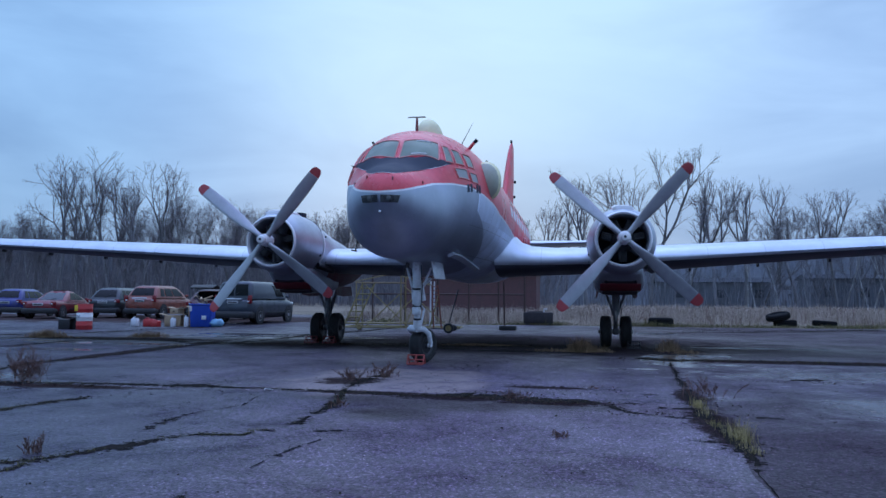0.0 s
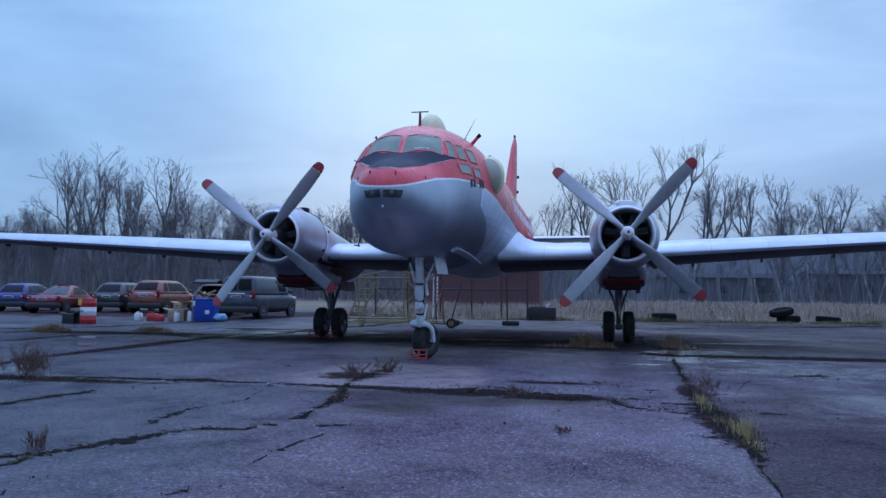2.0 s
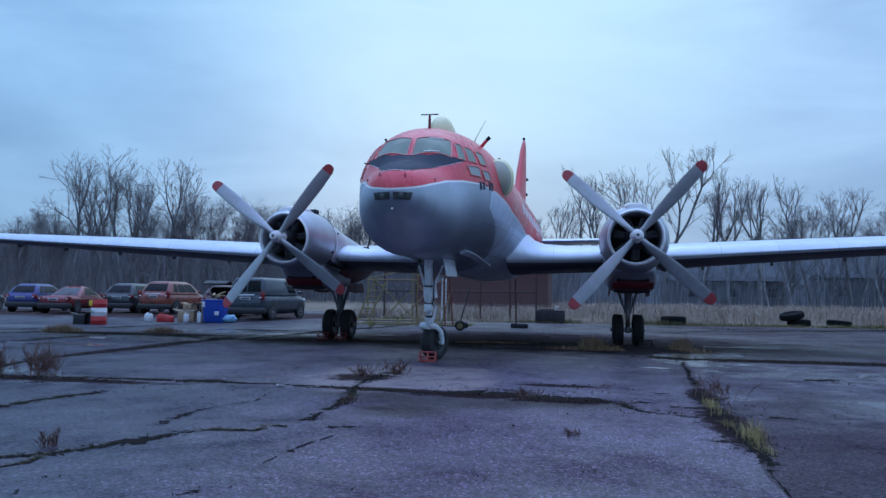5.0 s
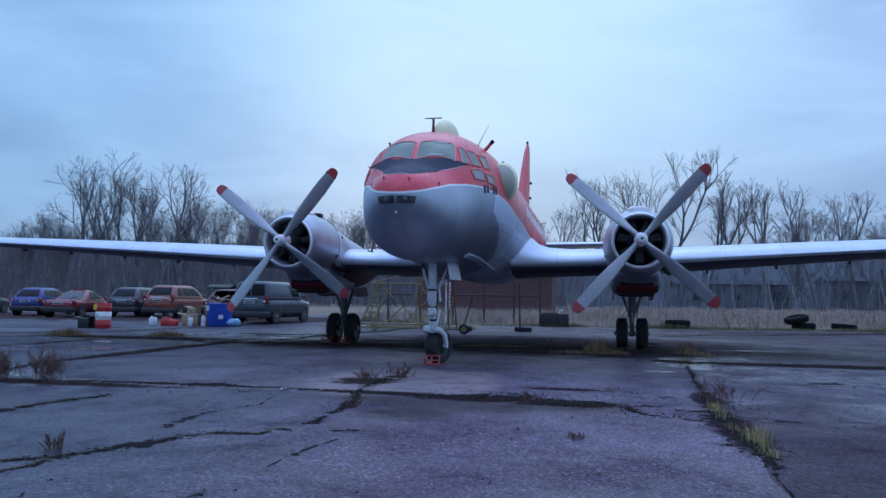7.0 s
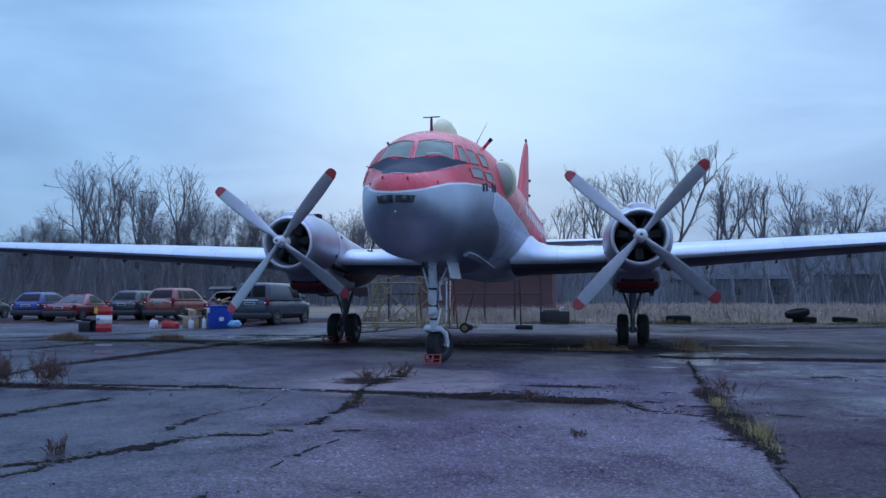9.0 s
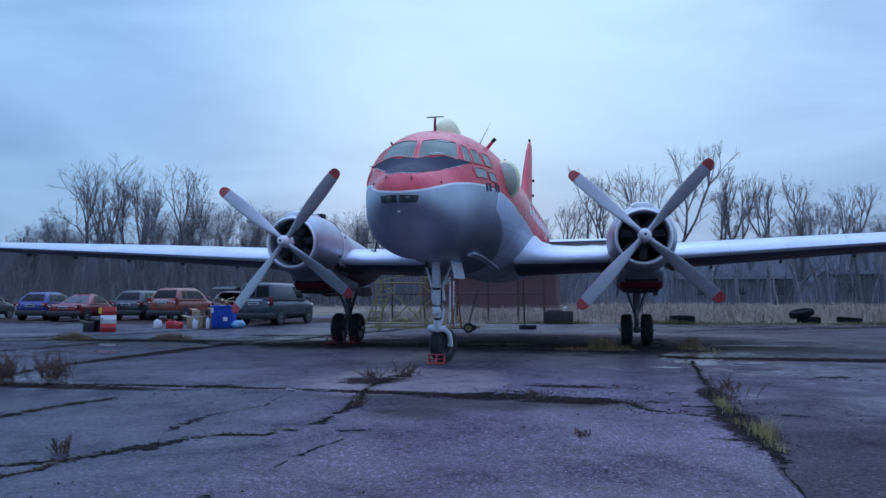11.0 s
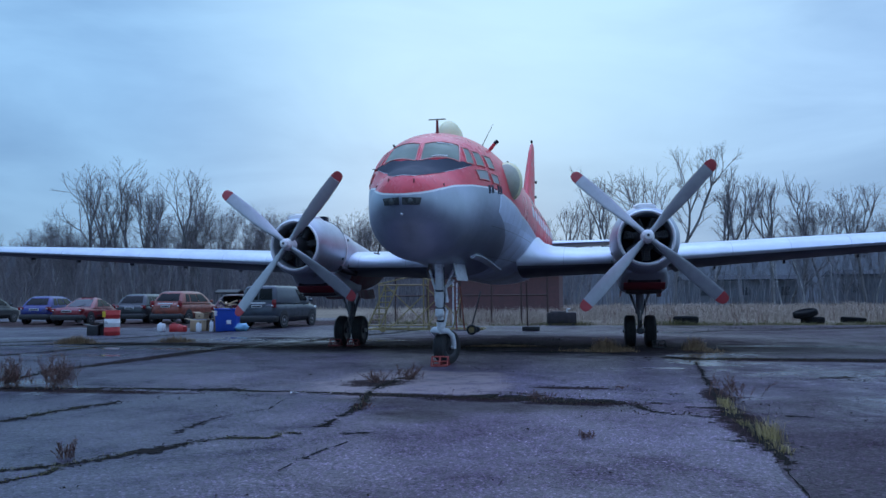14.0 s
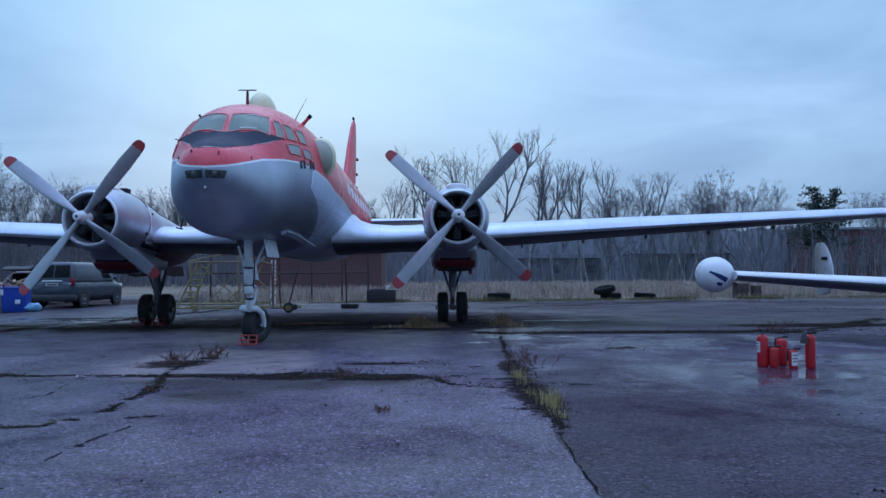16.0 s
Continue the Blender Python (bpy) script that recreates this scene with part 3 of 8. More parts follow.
def lathe(bm, profile, centre=(0, 0, 0), axis="x", sides=28, cap0=True, cap1=True):
    """profile: rows of (along the axis, radius)."""
    c = Vector(centre)
    rings = []
    for s, r in profile:
        ring = []
        for k in range(sides):
            a = 2 * math.pi * k / sides
            p, q = r * math.cos(a), r * math.sin(a)
            ring.append(c + Vector({"x": (s, p, q), "y": (q, s, p), "z": (p, q, s)}[axis]))
        rings.append(ring)
    return loft(bm, rings, True, cap0, cap1)


def smooth_rows(rows, n):
    """Catmull-Rom through rows of numbers; the first number of a row is the parameter."""
    a = np.array(rows, float)
    out = []
    ts = np.linspace(a[0, 0], a[-1, 0], n)
    for t in ts:
        i = int(np.clip(np.searchsorted(a[:, 0], t) - 1, 0, len(a) - 2))
        t0, t1 = a[i, 0], a[i + 1, 0]
        s = (t - t0) / (t1 - t0)
        m0 = (a[i + 1] - a[i - 1]) / (a[i + 1, 0] - a[i - 1, 0]) if i > 0 else (a[1] - a[0]) / (t1 - t0)
        m1 = (a[i + 2] - a[i]) / (a[i + 2, 0] - a[i, 0]) if i + 2 < len(a) else (a[-1] - a[-2]) / (t1 - t0)
        h = t1 - t0
        v = (2 * s**3 - 3 * s**2 + 1) * a[i] + (s**3 - 2 * s**2 + s) * h * m0 + (-2 * s**3 + 3 * s**2) * a[i + 1] + (s**3 - s**2) * h * m1
        v[0] = t
        out.append(v)
    return out


# ---- ground ----
def build_ground():
    bm = bm_new()
    xs = [-1500, -400, -120, -60, -40, -28, -18, -10, 0, 10, 20, 30, 45, 70, 140, 400, 1500]
    ys = [-1500, -300, -60, -20, 22, 40, 70, 120, 300, 1500]
    vs = [[bm.verts.new((x, y, -0.03)) for x in xs] for y in ys]
    for j in range(len(ys) - 1):
        for i in range(len(xs) - 1):
            bm.faces.new((vs[j][i], vs[j][i + 1], vs[j + 1][i + 1], vs[j + 1][i]))
    m, n, b = material("dead_grass_and_soil", 0.9, 0, 0.2)
    v = where(n)
    f = n.math("ADD", n.math("MULTIPLY", n.noise(v, 0.12, 5.0), 0.5), n.math("MULTIPLY", n.noise(v, 2.5, 6.0, 0.7), 0.5))
    n.tree.links.new(n.ramp(f, [(0.34, (0.09, 0.075, 0.055)), (0.5, (0.20, 0.16, 0.115)), (0.66, (0.30, 0.24, 0.175))]), b.inputs["Base Color"])
    bump(n, b, n.noise(v, 6.0, 6.0, 0.7), 0.6, 0.06)
    tagged(link("ground", bm, m, False), "flat ground of dead grass and bare soil", "ground", kind="structure")
    # the paved apron, a slab with a ragged far edge
    bm = bm_new()
    rim = []
    for i in range(121):
        x = -60 + i * 1.0
        y = 19.6 + 0.055 * max(0, x) + 0.5 * noise.noise((x * 0.21, 3.1, 0)) + 0.35 * noise.noise((x * 0.9, 7.7, 0))
        if x < -7:
            y += 14 * min(1, (-7 - x) / 3.0)
        rim.append((x, y))
    top = [bm.verts.new((x, y, 0.0)) for x, y in rim]
    low = [bm.verts.new((x, y + 0.05, -0.06)) for x, y in rim]
    near = [bm.verts.new((x, -60, 0.0)) for x, y in rim]
    for i in range(len(rim) - 1):
        bm.faces.new((near[i], near[i + 1], top[i + 1], top[i]))
        bm.faces.new((top[i], top[i + 1], low[i + 1], low[i]))
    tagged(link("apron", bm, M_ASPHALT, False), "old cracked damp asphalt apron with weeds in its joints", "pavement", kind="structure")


build_ground()

# ---- the airplane ----
plane = holder("airplane", "twin-engined propeller airliner with red crown and silver belly, on chocks", "airplane")

# along the body: y, half width, belly z, crown z
STATIONS = [(-3.34, 0.05, 2.62, 2.76), (-3.28, 0.23, 2.43, 2.92), (-3.10, 0.43, 2.22, 3.05), (-2.80, 0.61, 2.00, 3.17), (-2.50, 0.73, 1.86, 3.26),
            (-2.30, 0.80, 1.80, 3.36), (-1.98, 0.90, 1.79, 3.68), (-1.5, 1.05, 1.805, 3.96), (-0.9, 1.20, 1.815, 4.12), (-0.2, 1.32, 1.80, 4.20),
            (0.6, 1.37, 1.75, 4.22), (2.0, 1.40, 1.66, 4.22), (5.0, 1.40, 1.60, 4.22), (8.0, 1.40, 1.60, 4.22), (11.0, 1.28, 1.78, 4.28),
            (14.0, 0.95, 2.40, 4.28), (16.5, 0.55, 3.10, 4.24), (18.3, 0.18, 3.60, 4.05)]
_st = np.array(smooth_rows(STATIONS, 160))


def section(y):
    return [float(np.interp(y, _st[:, 0], _st[:, k])) for k in (1, 2, 3)]


def body_point(y, a, off=0.0):
    """Place on the skin: a in degrees from the crown (0), to port (90), belly (180); starboard negative."""
    hw, zb, zt = section(y)
    zc = zb + 0.50 * (zt - zb)
    s, c = math.sin(radians(a)), math.cos(radians(a))
    p = 2.04 if c < 0 else 2.04 - 0.12 * min(1.0, max(0.0, (y + 0.9) / 1.2))
    r = (abs(s) ** p + abs(c) ** p) ** (-1 / p)
    return Vector((s * r * (hw + off), y, zc + c * r * ((zt - zc if c > 0 else zc - zb) + off)))


def patch(name, corners, mat, parent, off=0.012, nu=8, nv=5, label=""):
    """A piece laid on the body between four corners (y, angle), in order round the piece."""
    (y0, a0), (y1, a1), (y2, a2), (y3, a3) = corners
    bm = bm_new()
    grid = []
    for j in range(nv + 1):
        t = j / nv
        row = []
        for i in range(nu + 1):
            s = i / nu
            y = (1 - t) * ((1 - s) * y0 + s * y1) + t * ((1 - s) * y3 + s * y2)
            a = (1 - t) * ((1 - s) * a0 + s * a1) + t * ((1 - s) * a3 + s * a2)
            row.append(bm.verts.new(body_point(y, a, off)))
        grid.append(row)
    for j in range(nv):
        for i in range(nu):
            bm.faces.new((grid[j][i], grid[j][i + 1], grid[j + 1][i + 1], grid[j + 1][i]))
    rim = [e for e in bm.edges if len(e.link_faces) == 1]
    g = bmesh.ops.extrude_edge_only(bm, edges=rim)
    for v in [v for v in g["geom"] if isinstance(v, bmesh.types.BMVert)]:
        mid = Vector((0, v.co.y, 2.9))
        v.co += (mid - v.co).normalized() * (off + 0.02)
    return part(name, bm, mat, parent, label)


def build_fuselage():
    bm = bm_new()
    rings = []
    ys = sorted(set([float(v) for v in np.linspace(-3.34, 1.0, 70)] + [float(v) for v in np.linspace(1.0, 18.3, 60)]))
    for y in ys:
        rings.append([body_point(y, a) for a in np.linspace(0, 360, 73)[:-1]])
    loft(bm, rings)
    fus = part("fuselage", bm, M_FUS, plane, "red over silver painted fuselage with a thin white line", angle=60)
    return fus


fuselage = build_fuselage()


def airfoil(chord, up, dn, n=14):
    """Section points (along, up) round the wing, from the trailing edge over the top."""
    pts = []
    xs = [0.5 * (1 - math.cos(math.pi * i / n)) for i in range(n + 1)]
    shape = lambda x: 2.95 * (0.2969 * math.sqrt(x) - 0.126 * x - 0.3516 * x * x + 0.2843 * x**3 - 0.1036 * x**4) / 0.2955
    for x in xs[::-1]:
        pts.append((x * chord, up * shape(x)))
    for x in xs[1:-1]:
        pts.append((x * chord, -dn * shape(x)))
    return pts


WING = [(1.00, 2.70, 5.3, 2.02, 1.00, 0.34), (1.30, 2.88, 5.1, 2.02, 0.70, 0.32), (1.50, 3.0, 4.95, 2.02, 0.50, 0.30), (1.75, 3.1, 4.8, 2.02, 0.41, 0.29), (2.3, 3.22, 4.6, 2.03, 0.36, 0.28), (3.7, 3.28, 4.35, 2.05, 0.355, 0.26),
        (8.0, 3.52, 3.35, 2.29, 0.28, 0.18), (12.0, 3.78, 2.35, 2.50, 0.20, 0.12), (14.6, 4.02, 1.65, 2.64, 0.14, 0.09), (15.5, 4.25, 1.15, 2.69, 0.09, 0.06), (15.85, 4.6, 0.5, 2.71, 0.03, 0.02)]


def build_wing(side):
    bm = bm_new()
    rings = []
    for x, yl, ch, z, up, dn in WING:
        rings.append([(side * x, yl + a, z + h) for a, h in airfoil(ch, up, dn)])
    vs = loft(bm, rings)
    # faces of the lower surface take the shade grey
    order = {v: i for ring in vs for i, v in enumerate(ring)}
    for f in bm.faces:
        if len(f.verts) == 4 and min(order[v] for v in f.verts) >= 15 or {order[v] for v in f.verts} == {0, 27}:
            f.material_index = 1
    w = part("wing", bm, [M_SILVER, M_WINGLOW], plane, "wing with silver top and leading edge, underside greyed for its shade", angle=60)
    # hinge brackets of flap and aileron under the wing
    for x in (5.6, 7.2, 8.8, 10.4, 12.0, 13.4):
        yl, ch, z, dn = [float(np.interp(x, [r[0] for r in WING], [r[k] for r in WING])) for k in (1, 2, 3, 5)]
        bm = bm_new()
        box(bm, (side * x, yl + ch * 0.72, z - dn * 0.78 - 0.045), (0.045, 0.16, 0.09), bev=0.012)
        part("hinge_bracket", bm, M_DARKMETAL, w)
    return w


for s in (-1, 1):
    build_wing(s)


def build_tail():
    bm = bm_new()
    rings = []
    for z, yl, ch, t in ((3.9, 13.6, 4.6, 0.13), (4.5, 14.6, 4.2, 0.22), (5.2, 15.5, 3.7, 0.21), (6.4, 16.6, 3.0, 0.16), (7.3, 17.5, 2.3, 0.10), (7.72, 18.15, 1.6, 0.07), (7.9, 18.6, 0.8, 0.03)):
        rings.append([(h, yl + a, z) for a, h in airfoil(ch, t, t)])
    loft(bm, rings)
    part("fin", bm, M_RED, plane, "red tail fin", angle=60)
    for s in (-1, 1):
        bm = bm_new()
        rings = []
        for x, yl, ch, t in ((0.1, 15.2, 2.9, 0.15), (2.0, 15.6, 2.4, 0.12), (4.4, 16.1, 1.7, 0.08), (5.0, 16.5, 0.9, 0.04)):
            rings.append([(s * x, yl + a, 3.27 + h + 0.03 * x) for a, h in airfoil(ch, t, t)])
        loft(bm, rings)
        part("tailplane", bm, M_SILVER, plane, angle=60)


build_tail()


def build_nacelle(side):
    cx, cz = side * 3.7, 2.377
    # cowl ring with rolled lip
    bm = bm_new()
    lathe(bm, [(2.25, 0.47), (1.78, 0.485), (1.62, 0.50), (1.57, 0.53), (1.585, 0.565), (1.66, 0.605), (1.82, 0.65), (2.05, 0.685), (2.4, 0.70), (2.85, 0.695), (3.08, 0.685), (3.08, 0.64)],
          (cx, 0, cz), "y", 48, False, False)
    cowl = part("cowling", bm, M_NACELLE, plane, "silver painted engine cowling with a rolled lip", angle=70)
    bm = bm_new()
    lathe(bm, [(1.60, 0.500), (1.560, 0.510), (1.540, 0.53), (1.548, 0.552), (1.58, 0.566)], (cx, 0, cz), "y", 48, False, False)
    part("cowl_lip", bm, M_BRIGHT, cowl, "bright metal lip ring")
    bm = bm_new()
    rings = []
    for y, w, zt, zb in ((1.66, 0.17, 2.99, 2.88), (1.70, 0.21, 3.06, 2.88), (2.1, 0.23, 3.12, 2.92), (2.6, 0.22, 3.12, 2.94), (3.05, 0.16, 3.08, 2.96)):
        rings.append([(cx + w * 1.0, y, zb), (cx + w * 0.95, y, zt - 0.04), (cx + w * 0.6, y, zt), (cx - w * 0.6, y, zt), (cx - w * 0.95, y, zt - 0.04), (cx - w, y, zb)])
    loft(bm, rings)
    part("air_scoop", bm, M_WHITE, cowl, "pale air scoop on the cowling")
    bm = bm_new()
    box(bm, (cx, 3.16, 3.09), (0.32, 0.24, 0.15), bev=0.02)
    part("scoop_outlet", bm, M_BLACK, cowl, "dark outlet behind the air scoop")
    # body behind the cowl, over and under the wing
    bm = bm_new()
    rings = []
    for y, hw, zt, zb in ((3.02, 0.655, 3.03, 1.70), (3.3, 0.655, 3.0, 1.55), (3.7, 0.65, 2.92, 1.42), (4.4, 0.63, 2.78, 1.36), (5.4, 0.60, 2.66, 1.38), (6.6, 0.50, 2.52, 1.52), (7.6, 0.36, 2.40, 1.75), (8.5, 0.18, 2.28, 1.98), (8.9, 0.04, 2.2, 2.1)):
        zc = (zt + zb) / 2
        ring = []
        for k in range(40):
            a = 2 * math.pi * k / 40
            s, c = math.sin(a), math.cos(a)
            r = (abs(s) ** 2.4 + abs(c) ** 2.4) ** (-1 / 2.4)
            ring.append((cx + hw * s * r, y, zc + (zt - zb) / 2 * c * r))
        rings.append(ring)
    loft(bm, rings)
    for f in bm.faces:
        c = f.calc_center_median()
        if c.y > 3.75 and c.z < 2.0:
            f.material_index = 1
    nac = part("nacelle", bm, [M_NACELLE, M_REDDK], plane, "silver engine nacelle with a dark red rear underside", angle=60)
    for dy, dz in ((3.25, 0.30), (3.55, -0.05), (3.3, -0.30)):
        for s in (-1, 1):
            bm = bm_new()
            box(bm, (cx + s * 0.652, dy, 2.3 + dz), (0.02, 0.07, 0.05), bev=0.006)
            part("inspection_hatch", bm, M_DARKMETAL, nac)
    # oil cooler fairing swelling out below the cowl
    bm = bm_new()
    rings = []
    for y, hw, zt, zb in ((2.30, 0.30, 1.90, 1.71), (2.45, 0.42, 1.92, 1.655), (2.65, 0.47, 1.92, 1.56), (2.85, 0.50, 1.92, 1.44), (3.02, 0.52, 1.92, 1.335), (3.15, 0.53, 1.92, 1.285), (3.3, 0.53, 1.92, 1.27), (3.8, 0.53, 1.9, 1.27), (4.8, 0.48, 1.8, 1.32)):
        zc = (zt + zb) / 2
        ring = []
        for k in range(28):
            a = 2 * math.pi * k / 28
            s, c = math.sin(a), math.cos(a)
            r = (abs(s) ** 3.2 + abs(c) ** 3.2) ** (-1 / 3.2)
            ring.append((cx + hw * s * r, y, zc + (zt - zb) / 2 * c * r))
        rings.append(ring)
    loft(bm, rings)
    bm.normal_update()
    # low front faces are coloured dark in place of their shade
    for f in bm.faces:
        c = f.calc_center_median()
        if 2.6 < c.y < 3.25 and c.z < 1.52 and abs(c.x - cx) < 0.37:
            f.material_index = 1
    part("oil_cooler_duct", bm, [M_NACELLE, M_DUCT], nac, "silver duct swelling out under the nacelle", angle=60)
    bm = bm_new()
    box(bm, (0, 0, 0), (0.86, 0.26, 0.02), pose(cx, 2.83, 1.44, -33, 0, 0), 0.008)
    part("cooler_opening", bm, M_COOLER, nac, "dark red cooler opening")
    bm = bm_new()
    box(bm, (0, 0, 0), (0.74, 0.12, 0.02), pose(cx, 3.03, 1.318, -30, 0, 0), 0.008)
    part("cooler_flap", bm, M_DUCT, nac, "dark cooler flap")
    for dx in (-0.3, 0.3):
        bm = bm_new()
        tube(bm, [(cx + dx, 2.63, 1.56), (cx + dx, 2.60, 1.54)], 0.03, 10)
        part("drain_hole", bm, M_BLACK, nac)
    # joint ring between cowl and nacelle
    bm = bm_new()
    lathe(bm, [(3.082, 0.63), (3.082, 0.694), (3.108, 0.694), (3.11, 0.63)], (cx, 0, cz), "y", 44, False, False)
    part("joint_ring", bm, M_DARKMETAL, cowl)
    # latches that hold the cowl to the nacelle
    for q in (-1, 1):
        bm = bm_new()
        rings = [[(cx + q * (0.694 + o) * math.cos(a), y, cz + (0.694 + o) * math.sin(a)) for o, y in ((0.0, 3.01), (0.014, 3.015), (0.014, 3.07), (0.0, 3.075))] for a in [radians(-34 + 9 * k) for k in range(8)]]
        loft(bm, rings)
        part("cowl_latch", bm, M_BRIGHT, cowl, "bright latch strip on the cowl joint")
        bm = bm_new()
        a = radians(-20)
        tube(bm, [(cx + q * 0.68 * math.cos(a), 2.86, cz + 0.68 * math.sin(a)), (cx + q * 0.715 * math.cos(a), 2.86, cz + 0.715 * math.sin(a))], 0.032, 12)
        part("filler_cap", bm, M_BLACK, cowl, "black round cap on the cowl side")
    # exhaust stub
    bm = bm_new()
    tube(bm, [(cx + 0.55, 2.95, 1.92), (cx + 0.64, 3.25, 1.86), (cx + 0.72, 3.55, 1.82)], 0.07, 12)
    part("exhaust_stub", bm, M_DARKMETAL, nac)
    # engine seen through the opening
    bm = bm_new()
    lathe(bm, [(2.24, 0.47), (2.22, 0.30), (2.2, 0.0001)], (cx, 0, cz), "y", 32, False, False)
    eng = part("firewall_baffle", bm, M_BLACK, plane)
    bm = bm_new()
    lathe(bm, [(1.42, 0.10), (1.46, 0.14), (1.62, 0.19), (1.78, 0.23), (1.95, 0.24), (2.2, 0.24)], (cx, 0, cz), "y", 24)
    part("crankcase", bm, M_DARKMETAL, eng, "grey engine nose case")
    for k in range(7):
        bm = bm_new()
        a = 2 * math.pi * (k + 0.5) / 7
        d = Vector((math.sin(a), 0, math.cos(a)))
        c0 = Vector((cx, 1.92, cz))
        pts, rad = [], []
        for i in range(13):
            pts.append(c0 + d * (0.22 + 0.018 * i))
            rad.append(0.095 if i % 2 else 0.078)
        tube(bm, pts, rad, 12)
        part("cylinder", bm, M_CYL, eng, "dark finned cylinder")
        e = Vector((d.z, 0, -d.x))
        for q in (-0.055, 0.055):
            bm = bm_new()
            tube(bm, [Vector((cx, 1.74, cz)) + d * 0.18 + e * q * 0.5, Vector((cx, 1.82, cz)) + d * 0.43 + e * q], 0.012, 6)
            part("pushrod_tube", bm, M_CYL, eng)


for s in (-1, 1):
    build_nacelle(s)


def build_propeller(side, turn):
    hub = Vector((side * 3.7, 1.22, 2.377))
    bm = bm_new()
    lathe(bm, [(-0.24, 0.03), (-0.238, 0.065), (-0.225, 0.083), (-0.20, 0.09), (-0.13, 0.09), (-0.12, 0.11), (-0.05, 0.125), (0.05, 0.135), (0.16, 0.135), (0.3, 0.11)], hub, "y", 28)
    prop = part("propeller", bm, M_WHITE, plane, "four-bladed propeller at rest, grey blades with red tips")
    bm = bm_new()
    lathe(bm, [(-0.246, 0.0001), (-0.246, 0.026), (-0.235, 0.028)], hub, "y", 16, False, False)
    part("hub_bolt", bm, M_DARKMETAL, prop)
    for k in range(4):
        a = radians(turn + 90 * k)
        d, e = Vector((math.sin(a), 0, math.cos(a))), Vector((math.cos(a), 0, -math.sin(a)))
        f = Vector((0, 1, 0))

        def ring(r, w, t, tw):
            c, s = math.cos(radians(tw)), math.sin(radians(tw))
            out = []
            for i in range(14):
                b = 2 * math.pi * i / 14
                p, q = 0.5 * w * math.cos(b), 0.5 * t * math.sin(b)
                out.append(hub + d * r + e * (p * c - q * s) + f * (p * s + q * c))
            return out

        bm = bm_new()
        loft(bm, [ring(*v) for v in ((0.09, 0.11, 0.11, 45), (0.24, 0.12, 0.11, 42), (0.38, 0.17, 0.08, 38), (0.6, 0.225, 0.055, 32), (0.95, 0.265, 0.038, 26), (1.35, 0.275, 0.026, 21), (1.72, 0.245, 0.017, 17))])
        part("blade", bm, M_BLADE, prop)
        bm = bm_new()
        loft(bm, [ring(*v) for v in ((1.722, 0.246, 0.018, 17), (1.78, 0.235, 0.016, 16.5), (1.84, 0.205, 0.013, 16), (1.885, 0.145, 0.01, 15), (1.90, 0.05, 0.006, 15))])
        part("blade_tip", bm, M_TIP, prop, "red painted blade tip")


build_propeller(1, 42)
build_propeller(-1, 38)


# ---- fuselage details ----
def skin_band(name, front, rear, lim, mat, parent, off=0.004, nu=36, nv=8, label=""):
    """A piece of skin between two lines given as (angle, y) rows, mirrored about the crown."""
    bm = bm_new()
    fa, fy = zip(*front)
    ra, ry = zip(*rear)
    rows = []
    for i in range(nu + 1):
        a = -lim + 2 * lim * i / nu
        y0, y1 = float(np.interp(abs(a), fa, fy)), float(np.interp(abs(a), ra, ry))
        rows.append([bm.verts.new(body_point(y0 + (y1 - y0) * j / nv, a, off)) for j in range(nv + 1)])
    for p, q in zip(rows, rows[1:]):
        for j in range(nv):
            bm.faces.new((p[j], q[j], q[j + 1], p[j + 1]))
    bmesh.ops.remove_doubles(bm, verts=bm.verts, dist=0.0005)
    return part(name, bm, mat, parent, label)


def pane_frame(corners, mat, parent, r=0.010, off=0.010):
    """A thin rounded frame along the four edges of a pane."""
    bm = bm_new()
    cs = list(corners)
    for (y0, a0), (y1, a1) in zip(cs, cs[1:] + cs[:1]):
        n = 8
        tube(bm, [body_point(y0 + (y1 - y0) * i / n, a0 + (a1 - a0) * i / n, off) for i in range(n + 1)], r, 6)
    return part("window_frame", bm, mat, parent)


def mirrored(corners, s):
    return [(y, s * a) for y, a in corners]


ANTI = [(0, -3.172), (6, -3.172), (12, -3.17), (17, -3.16), (21.5, -3.142), (25, -3.116), (28, -3.08), (30, -3.04), (31.6, -2.985), (32.8, -2.92), (33.6, -2.84), (34.2, -2.74), (34.8, -2.62), (35.4, -2.50), (36.2, -2.40), (38, -2.33), (40.5, -2.27), (43, -2.22), (46, -2.165), (48.5, -2.115), (50.5, -2.06), (52.5, -2.0), (54.5, -1.92), (57, -1.80)]


